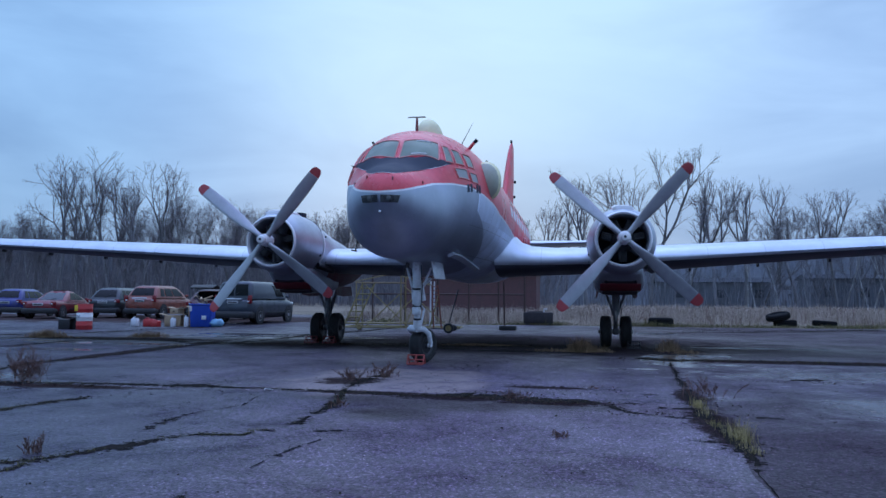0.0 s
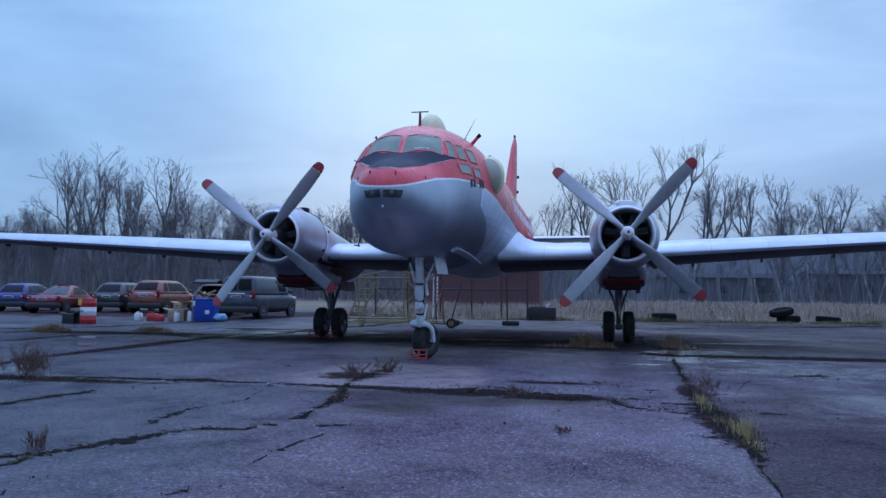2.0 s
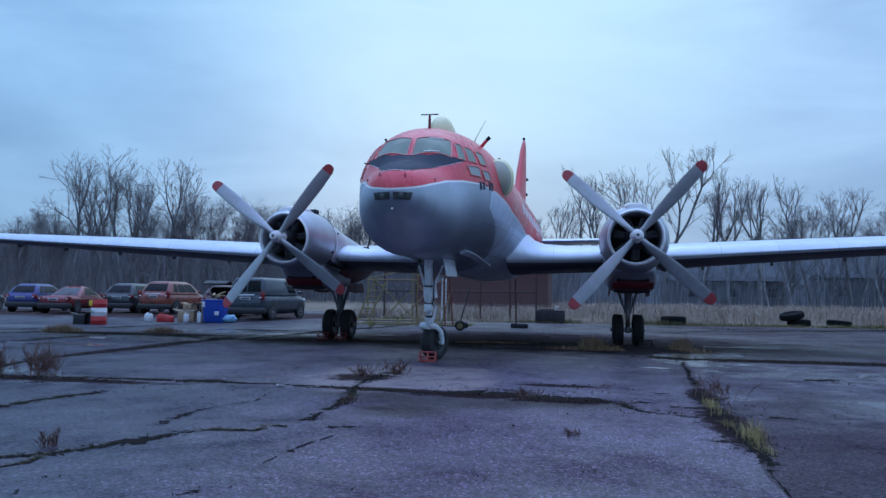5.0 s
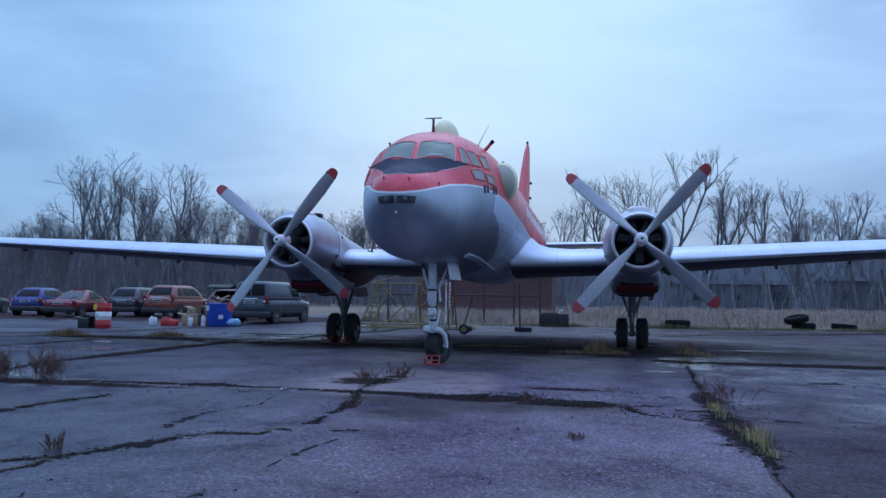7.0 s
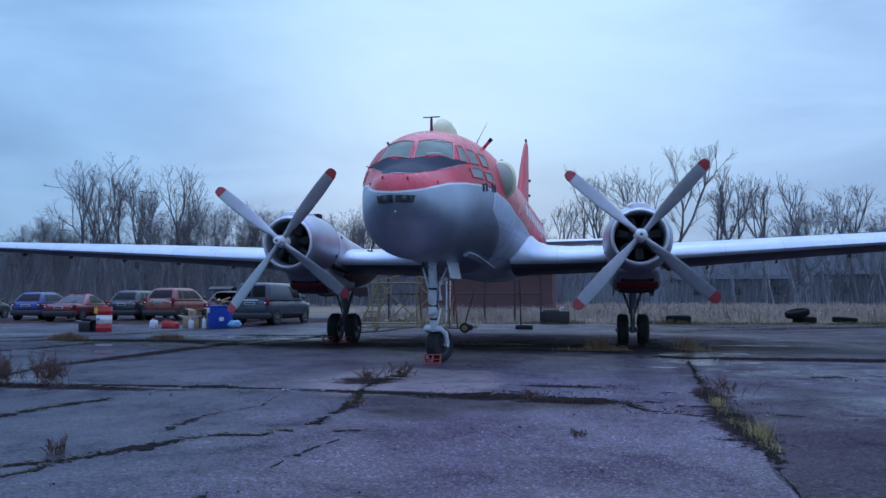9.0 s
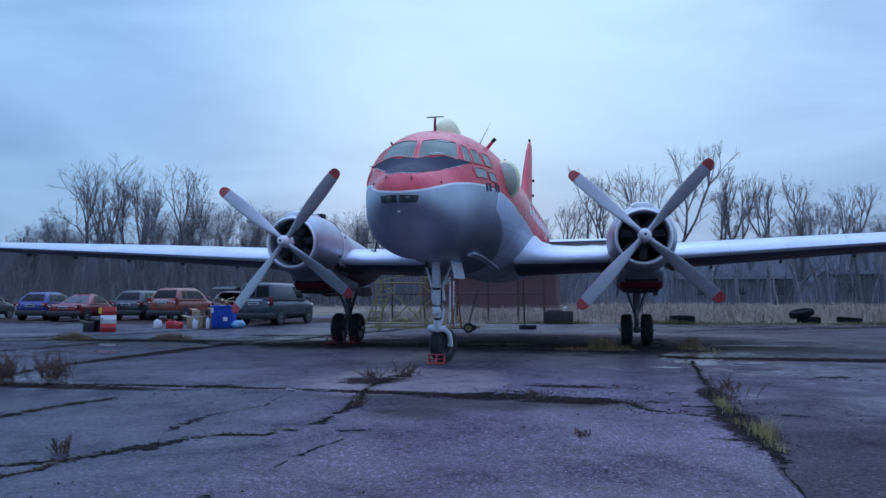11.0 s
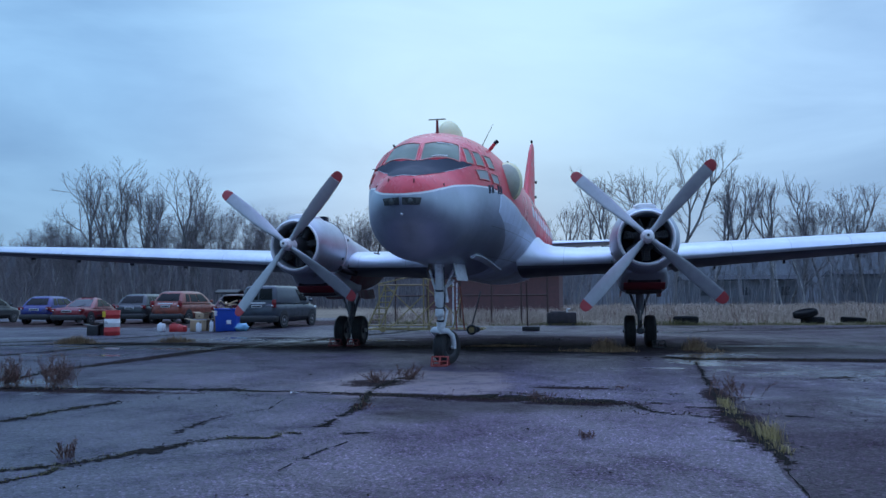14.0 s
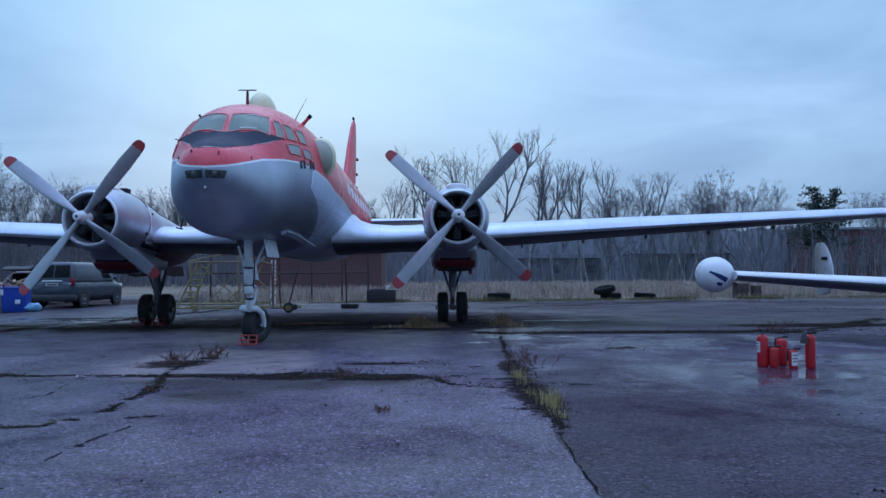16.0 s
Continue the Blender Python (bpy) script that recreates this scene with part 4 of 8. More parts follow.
def build_nose():
    M_PALERED = simple("pale_red_frame", (0.80, 0.26, 0.24), 0.45, 0, 0.2, 6.0, 0.05)
    # white strip painted as the highlight along the panel's lit edge
    skin_band("lit_rim", [(u, y - 0.011) for u, y in ANTI], ANTI, 56, M_WHITE, fuselage, 0.005, 160, 3, "thin white strip drawn as the lit rim of the anti-glare panel")
    skin_band("antiglare_panel", ANTI, [(0, -2.275), (20, -2.22), (45, -2.0), (57, -1.795)], 56, M_SLATE, fuselage, 0.006, 160, 10, "matt black anti-glare panel")
    M_OLDGLASS = simple("painted_over_window", (0.30, 0.31, 0.29), 0.4, 0, 0.15, 6.0, 0.05)
    for s in (-1, 1):
        pane_frame(mirrored([(-1.93, 2.2), (-1.68, 33.0), (-2.03, 44.5), (-2.29, 2.6)], s), M_PALERED, patch("windscreen_pane", mirrored([(-1.93, 2.2), (-1.68, 33.0), (-2.03, 44.5), (-2.29, 2.6)], s), M_GLASS, fuselage, 0.005, 10, 6, "dark windscreen pane"))
        pane_frame(mirrored([(-1.68, 36.5), (-1.58, 41.5), (-1.77, 57.0), (-1.92, 50.5)], s), M_PALERED, patch("quarter_pane", mirrored([(-1.68, 36.5), (-1.58, 41.5), (-1.77, 57.0), (-1.92, 50.5)], s), M_GLASS, fuselage, 0.005, 4, 5))
        pane_frame(mirrored([(-1.56, 44.0), (-1.38, 49.5), (-1.47, 63.5), (-1.71, 58.5)], s), M_PALERED, patch("side_pane", mirrored([(-1.56, 44.0), (-1.38, 49.5), (-1.47, 63.5), (-1.71, 58.5)], s), M_GLASS, fuselage, 0.005, 5, 5))
        pane_frame(mirrored([(-1.31, 51.8), (-1.05, 55.5), (-1.12, 67.5), (-1.36, 65.0)], s), M_PALERED, patch("side_pane", mirrored([(-1.31, 51.8), (-1.05, 55.5), (-1.12, 67.5), (-1.36, 65.0)], s), M_GLASS, fuselage, 0.005, 5, 5))
        pane_frame(mirrored([(-1.81, 61.5), (-1.46, 67.6), (-1.47, 77.0), (-1.80, 71.0)], s), M_PALERED, patch("lower_pane", mirrored([(-1.81, 61.5), (-1.46, 67.6), (-1.47, 77.0), (-1.80, 71.0)], s), M_OLDGLASS, fuselage, 0.005, 5, 4, "dull grey lower window"))
        pane_frame(mirrored([(-1.40, 70.0), (-1.12, 73.0), (-1.09, 81.2), (-1.36, 78.8)], s), M_PALERED, patch("lower_pane", mirrored([(-1.40, 70.0), (-1.12, 73.0), (-1.09, 81.2), (-1.36, 78.8)], s), M_OLDGLASS, fuselage, 0.005, 5, 4))
        if s > 0:
            # white edges of a sun blind behind the port pane
            for a, b in (((-1.875, 14), (-1.765, 28)), ((-2.185, 14), (-2.085, 30))):
                bm = bm_new()
                tube(bm, [body_point(a[0] + (b[0] - a[0]) * q, a[1] + (b[1] - a[1]) * q, 0.012) for q in (0, 0.5, 1)], 0.011, 6)
                part("sun_blind_edge", bm, M_WHITE, fuselage, "white edge of a sun blind")
    # landing lights behind two dark windows
    lens, n, b = material("landing_light_lens", 0.12, 0, 0.6)
    n.tree.links.new(n.ramp(n.noise(where(n), 9.0), [(0.35, (0.03, 0.034, 0.036)), (0.65, (0.10, 0.105, 0.105))]), b.inputs["Base Color"])
    for s in (-1, 1):
        bm = bm_new()
        rows = []
        for j in range(5):
            z = 2.553 + 0.105 * j / 4
            row = []
            for i in range(7):
                x = s * (0.025 + (0.235 + 0.03 * j / 4) * i / 6)
                y = -3.35 + 1.15 * x * x + 0.9 * (z - 2.66) ** 2 + 0.02 * abs(x)
                row.append(bm.verts.new((x, y - 0.006, z)))
            rows.append(row)
        for p, q in zip(rows, rows[1:]):
            for i in range(6):
                bm.faces.new((p[i], p[i + 1], q[i + 1], q[i]))
        g = bmesh.ops.extrude_edge_only(bm, edges=[e for e in bm.edges if len(e.link_faces) == 1])
        for v in g["geom"]:
            if isinstance(v, bmesh.types.BMVert):
                v.co.y += 0.16
        win = part("landing_light_window", bm, M_LAMPBOX, fuselage, "dark landing light window")
        for dx in (0.135,):
            bm = bm_new()
            x = s * dx
            lathe(bm, [(0.012, 0.046), (-0.004, 0.046), (-0.008, 0.038), (-0.010, 0.0001)], (x, -3.352 + 1.15 * x * x + 0.02 * dx, 2.605), "y", 16, True, False)
            part("lamp", bm, lens, win)
    # small vents and studs on the red nose band
    for y, a in ((-3.17, -38), (-3.22, 35), (-2.78, 58), (-2.78, -58)):
        bm = bm_new()
        p = body_point(y, a)
        box(bm, p, (0.018, 0.03, 0.065), bev=0.006)
        part("vent", bm, M_REDDK, fuselage)
    bm = bm_new()
    p = Vector((0.0, -3.26, 2.42))
    lathe(bm, [(-0.03, 0.008), (-0.025, 0.018), (0.06, 0.02)], p, "y", 12)
    part("drain_plug", bm, M_STEEL, fuselage)
    # registration, not lettered: dark bars
    for k, (y, w) in enumerate(((-1.56, 0.075), (-1.44, 0.075), (-1.31, 0.05), (-1.20, 0.075), (-1.09, 0.075))):
        h0, h1 = (79.8, 87.2) if k != 2 else (82.5, 84.5)
        patch("registration_bar", [(y, h0 + 0.6 * k), (y + w, h0 + 0.6 * k + 0.5), (y + w, h1 + 0.5 * k), (y, h1 + 0.5 * k)], M_SLATE, fuselage, 0.005, 2, 3)
    # white title along the cabin, not lettered
    for k in range(12):
        y = 2.4 + 0.78 * k
        patch("title_bar", [(y, 79), (y + 0.42, 79), (y + 0.42, 89), (y, 89)], M_WHITE, fuselage, 0.005, 2, 4, "white bar of the painted title" if k == 0 else "")
    # cabin windows, port and starboard
    for s in (-1, 1):
        for k in range(6):
            y = 3.1 + 1.25 * k
            patch("cabin_window", mirrored([(y, 68), (y + 0.36, 68), (y + 0.36, 76.5), (y, 76.5)], s), M_GLASS, fuselage, 0.008, 3, 4)


build_nose()


def ellipsoid(bm, c, r, seg=28, rings=16):
    g = bmesh.ops.create_uvsphere(bm, u_segments=seg, v_segments=rings, radius=1.0)
    bmesh.ops.scale(bm, vec=r, verts=g["verts"])
    bmesh.ops.translate(bm, vec=c, verts=g["verts"])
    return g["verts"]


def build_fittings():
    # cream dome on the crown
    bm = bm_new()
    ellipsoid(bm, (0, 0.42, 4.22), (0.25, 0.62, 0.40))
    part("crown_dome", bm, M_CREAM, plane, "cream plastic dome on the crown", angle=180)
    # cream side blister with its dark seal
    bm = bm_new()
    ellipsoid(bm, (1.19, -0.30, 3.29), (0.27, 0.34, 0.36))
    bl = part("side_blister", bm, M_CREAM, plane, "cream bulged side window blister", angle=180)
    bm = bm_new()
    ellipsoid(bm, (1.19, -0.30, 3.29), (0.274, 0.345, 0.365))
    bmesh.ops.bisect_plane(bm, geom=bm.verts[:] + bm.edges[:] + bm.faces[:], plane_co=(1.19, -0.47, 3.29), plane_no=(0, 1, 0.12), clear_outer=True)
    part("blister_front", bm, simple("grey_green_blister", (0.40, 0.40, 0.31), 0.4, 0, 0.15, 4.0, 0.03), bl, "dull grey-green front half of the blister", angle=180)
    bm = bm_new()
    rings = []
    for k in range(33):
        a = 2 * math.pi * k / 32
        y, z = -0.34 + 0.385 * math.cos(a), 3.29 + 0.39 * math.sin(a)
        _, zb, zt = section(y)
        ang = math.degrees(math.acos(max(-1, min(1, (z - (zb + zt) / 2) / ((zt - zb) / 2)))))
        rings.append(body_point(y, ang, 0.012))
    tube(bm, rings, 0.032, 8, False)
    part("blister_seal", bm, M_BLACK, bl, "dark rubber seal")
    bm = bm_new()
    ellipsoid(bm, (1.19, -0.30, 3.63), (0.035, 0.04, 0.045), 12, 8)
    tube(bm, [(1.17, -0.3, 3.55), (1.19, -0.3, 3.62)], 0.012, 6)
    part("beacon_knob", bm, M_BLACK, bl)
    # T antenna
    bm = bm_new()
    tube(bm, [(0, -0.79, 4.10), (0, -0.79, 4.375)], [0.030, 0.020], 10)
    ant = part("antenna_mast", bm, M_REDDK, plane, "dark red antenna mast with a dark cross tube")
    bm = bm_new()
    tube(bm, [(-0.16, -0.79, 4.385), (-0.14, -0.79, 4.392), (0.14, -0.79, 4.392), (0.16, -0.79, 4.385)], [0.006, 0.011, 0.011, 0.006], 10)
    part("cross_tube", bm, M_DARKMETAL, ant)
    # whip aerial and red outlet on the port shoulder
    bm = bm_new()
    p = body_point(-0.2, 33)
    tube(bm, [p - Vector((0, 0, 0.02)), p + Vector((0.02, 0, 0.04)), p + Vector((0.20, 0.05, 0.40))], [0.014, 0.008, 0.003], 6)
    part("whip_aerial", bm, M_DARKMETAL, plane)
    bm = bm_new()
    p = body_point(-0.25, 41)
    tube(bm, [p - Vector((0.03, 0, 0.03)), p + Vector((0.10, 0.0, 0.12))], [0.035, 0.03], 10)
    out = part("cabin_air_outlet", bm, M_RED, plane, "red pipe outlet on the shoulder")
    bm = bm_new()
    tube(bm, [p + Vector((0.095, 0.0, 0.115)), p + Vector((0.15, 0.0, 0.17))], [0.034, 0.036], 10)
    part("outlet_end", bm, M_BLACK, out)
    bm = bm_new()
    q = body_point(-1.5, -34)
    tube(bm, [q, q + Vector((-0.02, -0.01, 0.04))], [0.02, 0.018], 8)
    part("rain_shield_stud", bm, M_DARKMETAL, plane)
    # outside-air probe beside the windscreen, starboard
    bm = bm_new()
    q = body_point(-1.95, -54)
    tube(bm, [q, q + Vector((-0.08, -0.08, 0.01))], [0.010, 0.008], 6)
    part("air_probe", bm, M_DARKMETAL, plane)
    # pitot mast under the nose, starboard
    bm = bm_new()
    q = body_point(-1.9, -128)
    tube(bm, [q + Vector((0.02, 0, 0.03)), q + Vector((-0.03, -0.02, -0.22))], [0.016, 0.012], 8)
    tube(bm, [q + Vector((-0.03, 0.05, -0.22)), q + Vector((-0.03, -0.22, -0.22))], [0.012, 0.010], 8)
    part("pitot_tube", bm, M_DARKMETAL, plane)
    # fin cap lamp and rudder hinge line
    bm = bm_new()
    ellipsoid(bm, (0, 18.55, 7.93), (0.05, 0.16, 0.07), 12, 8)
    part("fin_lamp", bm, M_BLACK, plane)
    for z, y in ((5.0, 18.9), (5.6, 19.1), (6.3, 19.4)):
        bm = bm_new()
        box(bm, (0.08, y, z), (0.1, 0.18, 0.10), bev=0.02)
        part("rudder_hinge", bm, M_BLACK, plane)
    # open belly doors behind the nose wheel bay
    bm = bm_new()
    box(bm, (0, 0, 0), (0.018, 0.62, 0.36), pose(0.31, -0.30, 1.70, 0, -12, -8), 0.006)
    part("nose_bay_door", bm, M_GREYBLUE, plane, "pale nose wheel bay door, open")
    bm = bm_new()
    box(bm, (0, 0, 0), (0.018, 0.62, 0.30), pose(-0.30, -0.20, 1.72, 0, 14, 8), 0.006)
    part("nose_bay_door", bm, M_DARKMETAL, plane)
    patch("belly_step", [(-0.75, 148), (2.1, 149), (2.1, 153), (-0.75, 153)], M_SILVER, plane, 0.045, 10, 3, "pale folded step along the belly")


build_fittings()


def tyre(bm, c, r, w, axis="x"):
    prof = [(-0.30 * w, 0.56 * r), (-0.44 * w, 0.62 * r), (-0.50 * w, 0.76 * r), (-0.46 * w, 0.90 * r), (-0.36 * w, 0.965 * r), (-0.30 * w, 0.985 * r)]
    for k in range(-2, 3):
        s = k * 0.12 * w
        prof += [(s - 0.035 * w, r), (s + 0.03 * w, r), (s + 0.045 * w, 0.975 * r), (s + 0.07 * w, 0.975 * r)]
    prof += [(0.36 * w, 0.965 * r), (0.46 * w, 0.90 * r), (0.50 * w, 0.76 * r), (0.44 * w, 0.62 * r), (0.30 * w, 0.56 * r)]
    lathe(bm, prof, c, axis, 36)


def rim_disc(bm, c, r, w, axis="x"):
    lathe(bm, [(-0.47 * w, 0.001), (-0.47 * w, 0.15 * r), (-0.36 * w, 0.2 * r), (-0.33 * w, 0.46 * r), (-0.42 * w, 0.56 * r), (-0.42 * w, 0.6 * r), (0.42 * w, 0.6 * r), (0.42 * w, 0.56 * r), (0.33 * w, 0.46 * r), (0.36 * w, 0.2 * r), (0.47 * w, 0.15 * r), (0.47 * w, 0.001)], c, axis, 28, False, False)


def build_main_gear(side):
    cx, cy, r = side * 3.72, 5.47, 0.385
    bm = bm_new()
    tube(bm, [(cx, cy, 0.36), (cx, cy, 0.85)], 0.055, 14)
    tube(bm, [(cx, cy, 0.80), (cx, cy - 0.02, 1.55)], 0.085, 16)
    tube(bm, [(cx, cy, 0.86), (cx, cy, 0.80)], 0.10, 16)
    leg = part("main_gear_leg", bm, M_GEARDK, plane, "grey oleo leg")
    bm = bm_new()
    tube(bm, [(cx - 0.42, cy, r), (cx + 0.42, cy, r)], 0.05, 12)
    part("axle", bm, M_STEEL, leg)
    bm = bm_new()
    box(bm, (cx, cy - 0.02, r), (0.14, 0.18, 0.16), bev=0.03)
    part("axle_block", bm, M_GEARDK, leg)
    for dx in (-0.24, 0.24):
        bm = bm_new()
        tyre(bm, (cx + dx, cy, r), r, 0.27)
        w = part("main_wheel", bm, M_RUBBER, plane, "black main wheel tyre")
        bm = bm_new()
        rim_disc(bm, (cx + dx, cy, r), r, 0.27)
        part("rim", bm, M_DARKMETAL, w)
    # side stays, drag struts and the scissor link
    for dx, dy, z0, z1, rad in ((-0.26, -0.05, 0.78, 1.42, 0.03), (0.26, -0.05, 0.78, 1.42, 0.03), (0.0, 0.75, 0.6, 1.40, 0.035)):
        bm = bm_new()
        tube(bm, [(cx + dx * 0.15, cy + dy * 0.1, z0), (cx + dx, cy + dy, z1)], rad, 10)
        part("side_stay", bm, M_GEARDK, leg)
    bm = bm_new()
    tube(bm, [(cx, cy - 0.09, 0.46), (cx, cy - 0.26, 0.66), (cx, cy - 0.10, 0.88)], 0.022, 8)
    part("scissor_link", bm, M_STEEL, leg)
    bm = bm_new()
    tube(bm, [(cx + 0.1, cy - 0.07, 0.45), (cx + 0.14, cy - 0.10, 0.9), (cx + 0.07, cy - 0.1, 1.42)], 0.010, 6)
    part("brake_hose", bm, M_BLACK, leg)
    for dx in (-0.43, 0.43):
        bm = bm_new()
        rows = []
        for y, z0, z1 in ((4.75, 1.24, 1.46), (5.3, 1.20, 1.45), (6.1, 1.22, 1.47)):
            rows.append([(cx + dx * 0.96, y, z1), (cx + dx * 1.06, y, z0), (cx + dx * 1.10, y, z0), (cx + dx * 1.0, y, z1)])
        loft(bm, rows)
        part("gear_door", bm, M_REDDK, plane, "dark red main gear door")


for s in (-1, 1):
    build_main_gear(s)


def build_nose_gear():
    r = 0.315
    top, foot = Vector((-0.02, -0.62, 1.86)), Vector((-0.05, -0.36, 0.66))
    d = (foot - top).normalized()
    bm = bm_new()
    tube(bm, [top, top + d * 0.78], 0.078, 16)
    tube(bm, [top + d * 0.55, top + d * 0.72], 0.10, 16)
    tube(bm, [top + d * 0.72, top + d * 0.80], 0.088, 16)
    leg = part("nose_gear_leg", bm, M_GREYBLUE, plane, "pale grey nose leg")
    bm = bm_new()
    tube(bm, [top + d * 0.78, foot], 0.055, 14)
    tube(bm, [top + d * 1.10, foot + d * 0.02], 0.075, 14)
    part("piston", bm, M_GREYBLUE, leg)
    for u, rad in ((0.50, 0.088), (0.83, 0.082), (1.06, 0.070)):
        bm = bm_new()
        tube(bm, [top + d * u, top + d * (u + 0.035)], rad, 16)
        part("collar", bm, M_DARKMETAL, leg, "dark collar band")
    bm = bm_new()
    box(bm, top + d * 0.93 + Vector((0, -0.06, 0)), (0.15, 0.10, 0.14), bev=0.02)
    part("steering_block", bm, M_GREYBLUE, leg)
    # wheel turned on its trailing fork
    turn = pose(-0.01, -0.04, r, 0, 0, -24)
    bm = bm_new()
    tyre(bm, (0, 0, 0), r, 0.25)
    bmesh.ops.transform(bm, matrix=turn, verts=bm.verts)
    w = part("nose_wheel", bm, M_RUBBER, plane, "black nose wheel tyre")
    bm = bm_new()
    rim_disc(bm, (0, 0, 0), r, 0.25)
    bmesh.ops.transform(bm, matrix=turn, verts=bm.verts)
    part("rim", bm, M_DARKMETAL, w)
    bm = bm_new()
    for sx in (-1, 1):
        pts = [foot + Vector((0, 0, -0.03))] + [turn @ Vector(p) for p in ((sx * 0.06, -0.30, 0.315), (sx * 0.165, -0.20, 0.30), (sx * 0.175, -0.06, 0.21), (sx * 0.172, 0.0, 0.03))]
        tube(bm, pts, [0.07, 0.062, 0.052, 0.046, 0.042], 12)
    tube(bm, [turn @ Vector((-0.19, 0, 0)), turn @ Vector((0.19, 0, 0))], 0.035, 12)
    part("fork", bm, M_GREYBLUE, leg, "pale cast trailing fork")
    for sx in (-1, 1):
        bm = bm_new()
        tube(bm, [top + d * 0.60 + Vector((sx * 0.06, 0, 0)), Vector((sx * 0.22, -0.50, 1.72))], 0.022, 8)
        part("side_brace", bm, M_GREYBLUE, leg)
    bm = bm_new()
    tube(bm, [top + d * 0.55 + Vector((0, 0.08, 0)), Vector((0.0, 0.55, 1.55))], 0.03, 8)
    part("drag_strut", bm, M_GREYBLUE, leg)
    bm = bm_new()
    tube(bm, [top + d * 0.82 + Vector((0.05, 0.04, 0)), foot + Vector((0.09, 0.16, 0.32)), foot + Vector((0.06, 0.05, 0.05))], 0.02, 8)
    part("scissor_link", bm, M_GREYBLUE, leg)
    bm = bm_new()
    tube(bm, [top + d * 0.50 + Vector((0.10, -0.02, 0)), top + d * 0.74 + Vector((0.13, -0.02, 0))], 0.035, 10)
    part("shimmy_damper", bm, M_GREYBLUE, leg)
    bm = bm_new()
    tube(bm, [top + d * 0.1 + Vector((0.09, -0.05, 0)), top + d * 0.5 + Vector((0.11, -0.06, 0)), top + d * 0.9 + Vector((0.08, -0.06, 0))], 0.009, 6)
    part("hydraulic_line", bm, M_BLACK, leg)


build_nose_gear()


def build_chock(m, label, size=0.34, mat=None):
    mat = mat or M_ORANGE
    ch = holder("wheel_chock", label, "chock", "wheel chocks", m)
    for sx in (-1, 0, 1):
        bm = bm_new()
        x = sx * size * 0.48
        tube(bm, [(x, -0.02, 0.012), (x, 0.10, 0.17), (x, 0.24, 0.012)], 0.012, 8, True)
        part("side_frame", bm, mat, ch)
    for y, z in ((-0.02, 0.014), (0.24, 0.014), (0.10, 0.168), (0.04, 0.09)):
        bm = bm_new()
        tube(bm, [(-size * 0.48, y, z), (size * 0.48, y, z)], 0.013, 8)
        part("cross_bar", bm, mat, ch)
    return ch


build_chock(pose(-0.03, -0.62, 0, 0, 0, 2), "orange welded tube chock before the nose wheel", 0.30)
for x, lab in ((-3.98, "dark red tube chock beside a main wheel"), (-3.5, "dark red tube chock beside a main wheel"), (4.12, "dark steel tube chock before a main wheel")):
    build_chock(pose(x, 4.86, 0), lab, 0.30, M_REDDK if x < 0 else M_DARKMETAL)


# ---- pavement joints, cracks and weeds ----
M_CRACK = simple("crack_soil", (0.016, 0.0135, 0.0125), 0.95, 0, 0.6, 8.0, 0.6, 0.05)
M_DUSTY = simple("dust_filled_crack", (0.024, 0.0215, 0.026), 0.9, 0, 0.5, 6.0, 0.5, 0.1)
CRACKS = []


def crack(*pts, grass=0.0):
    """A joint or crack: (x, y, width) along it, and how thickly grass grows in it."""
    CRACKS.append((pts, grass))


# the long cross joint before the nose wheel
crack((-9.5, -5.0, 0.25), (-5.06, -4.62, 0.30), (-3.92, -4.53, 0.28), (-3.3, -4.43, 0.25), (-2.62, -4.46, 0.45), (-2.2, -4.36, 0.5), (-1.65, -4.46, 0.16), (-1.2, -4.42, 0.08), (-0.7, -4.52, 0.2), (-0.26, -4.47, 0.18),
      (0.13, -4.55, 0.3), (0.53, -4.67, 0.22), (0.95, -4.67, 0.25), (1.48, -4.5, 0.4), (1.9, -4.55, 0.62), (2.32, -4.74, 0.66), (2.84, -4.76, 0.42), (3.06, -4.9, 0.22), (3.31, -5.5, 0.1), (3.47, -5.6, 0.06), grass=0.25)
# near joints
crack((-1.9, -9.6, 0.1), (-1.28, -8.98, 0.08), (-1.1, -8.85, 0.1), (-0.93, -8.6, 0.15), (-0.84, -8.31, 0.17), (-0.67, -8.13, 0.14), (-0.61, -7.89, 0.11), (-0.43, -7.66, 0.18), (-0.24, -7.61, 0.12), (-0.04, -7.59, 0.05), (-0.05, -7.34, 0.08), (0.15, -7.29, 0.05), grass=0.8)
crack((-1.15, -9.4, 0.05), (-1.0, -9.1, 0.08), (-1.06, -8.83, 0.07), grass=0.8)
crack((-3.1, -7.2, 0.1), (-3.05, -6.56, 0.2), (-3.0, -6.16, 0.22), (-2.85, -5.9, 0.12), (-2.87, -5.6, 0.08), grass=0.4)
crack((-0.98, -7.53, 0.05), (-1.03, -7.26, 0.08), (-1.09, -6.76, 0.05), (-1.0, -6.35, 0.03), (-0.8, -5.96, 0.04), (-0.97, -5.11, 0.03))
crack((0.55, -8.75, 0.03), (0.57, -8.42, 0.05), (0.59, -8.14, 0.04), (0.66, -7.69, 0.045), (0.69, -7.48, 0.03))
crack((0.5, -7.23, 0.03), (0.6, -7.27, 0.08), (0.77, -7.17, 0.03))
crack((0.16, -6.98, 0.07), (0.22, -6.86, 0.09), (0.17, -6.49, 0.05), (0.15, -5.9, 0.2), (0.1, -5.45, 0.12), (-0.16, -4.32, 0.1), (-0.24, -3.54, 0.2), (-0.13, -2.74, 0.28), (-0.13, -2.04, 0.12), grass=0.25)
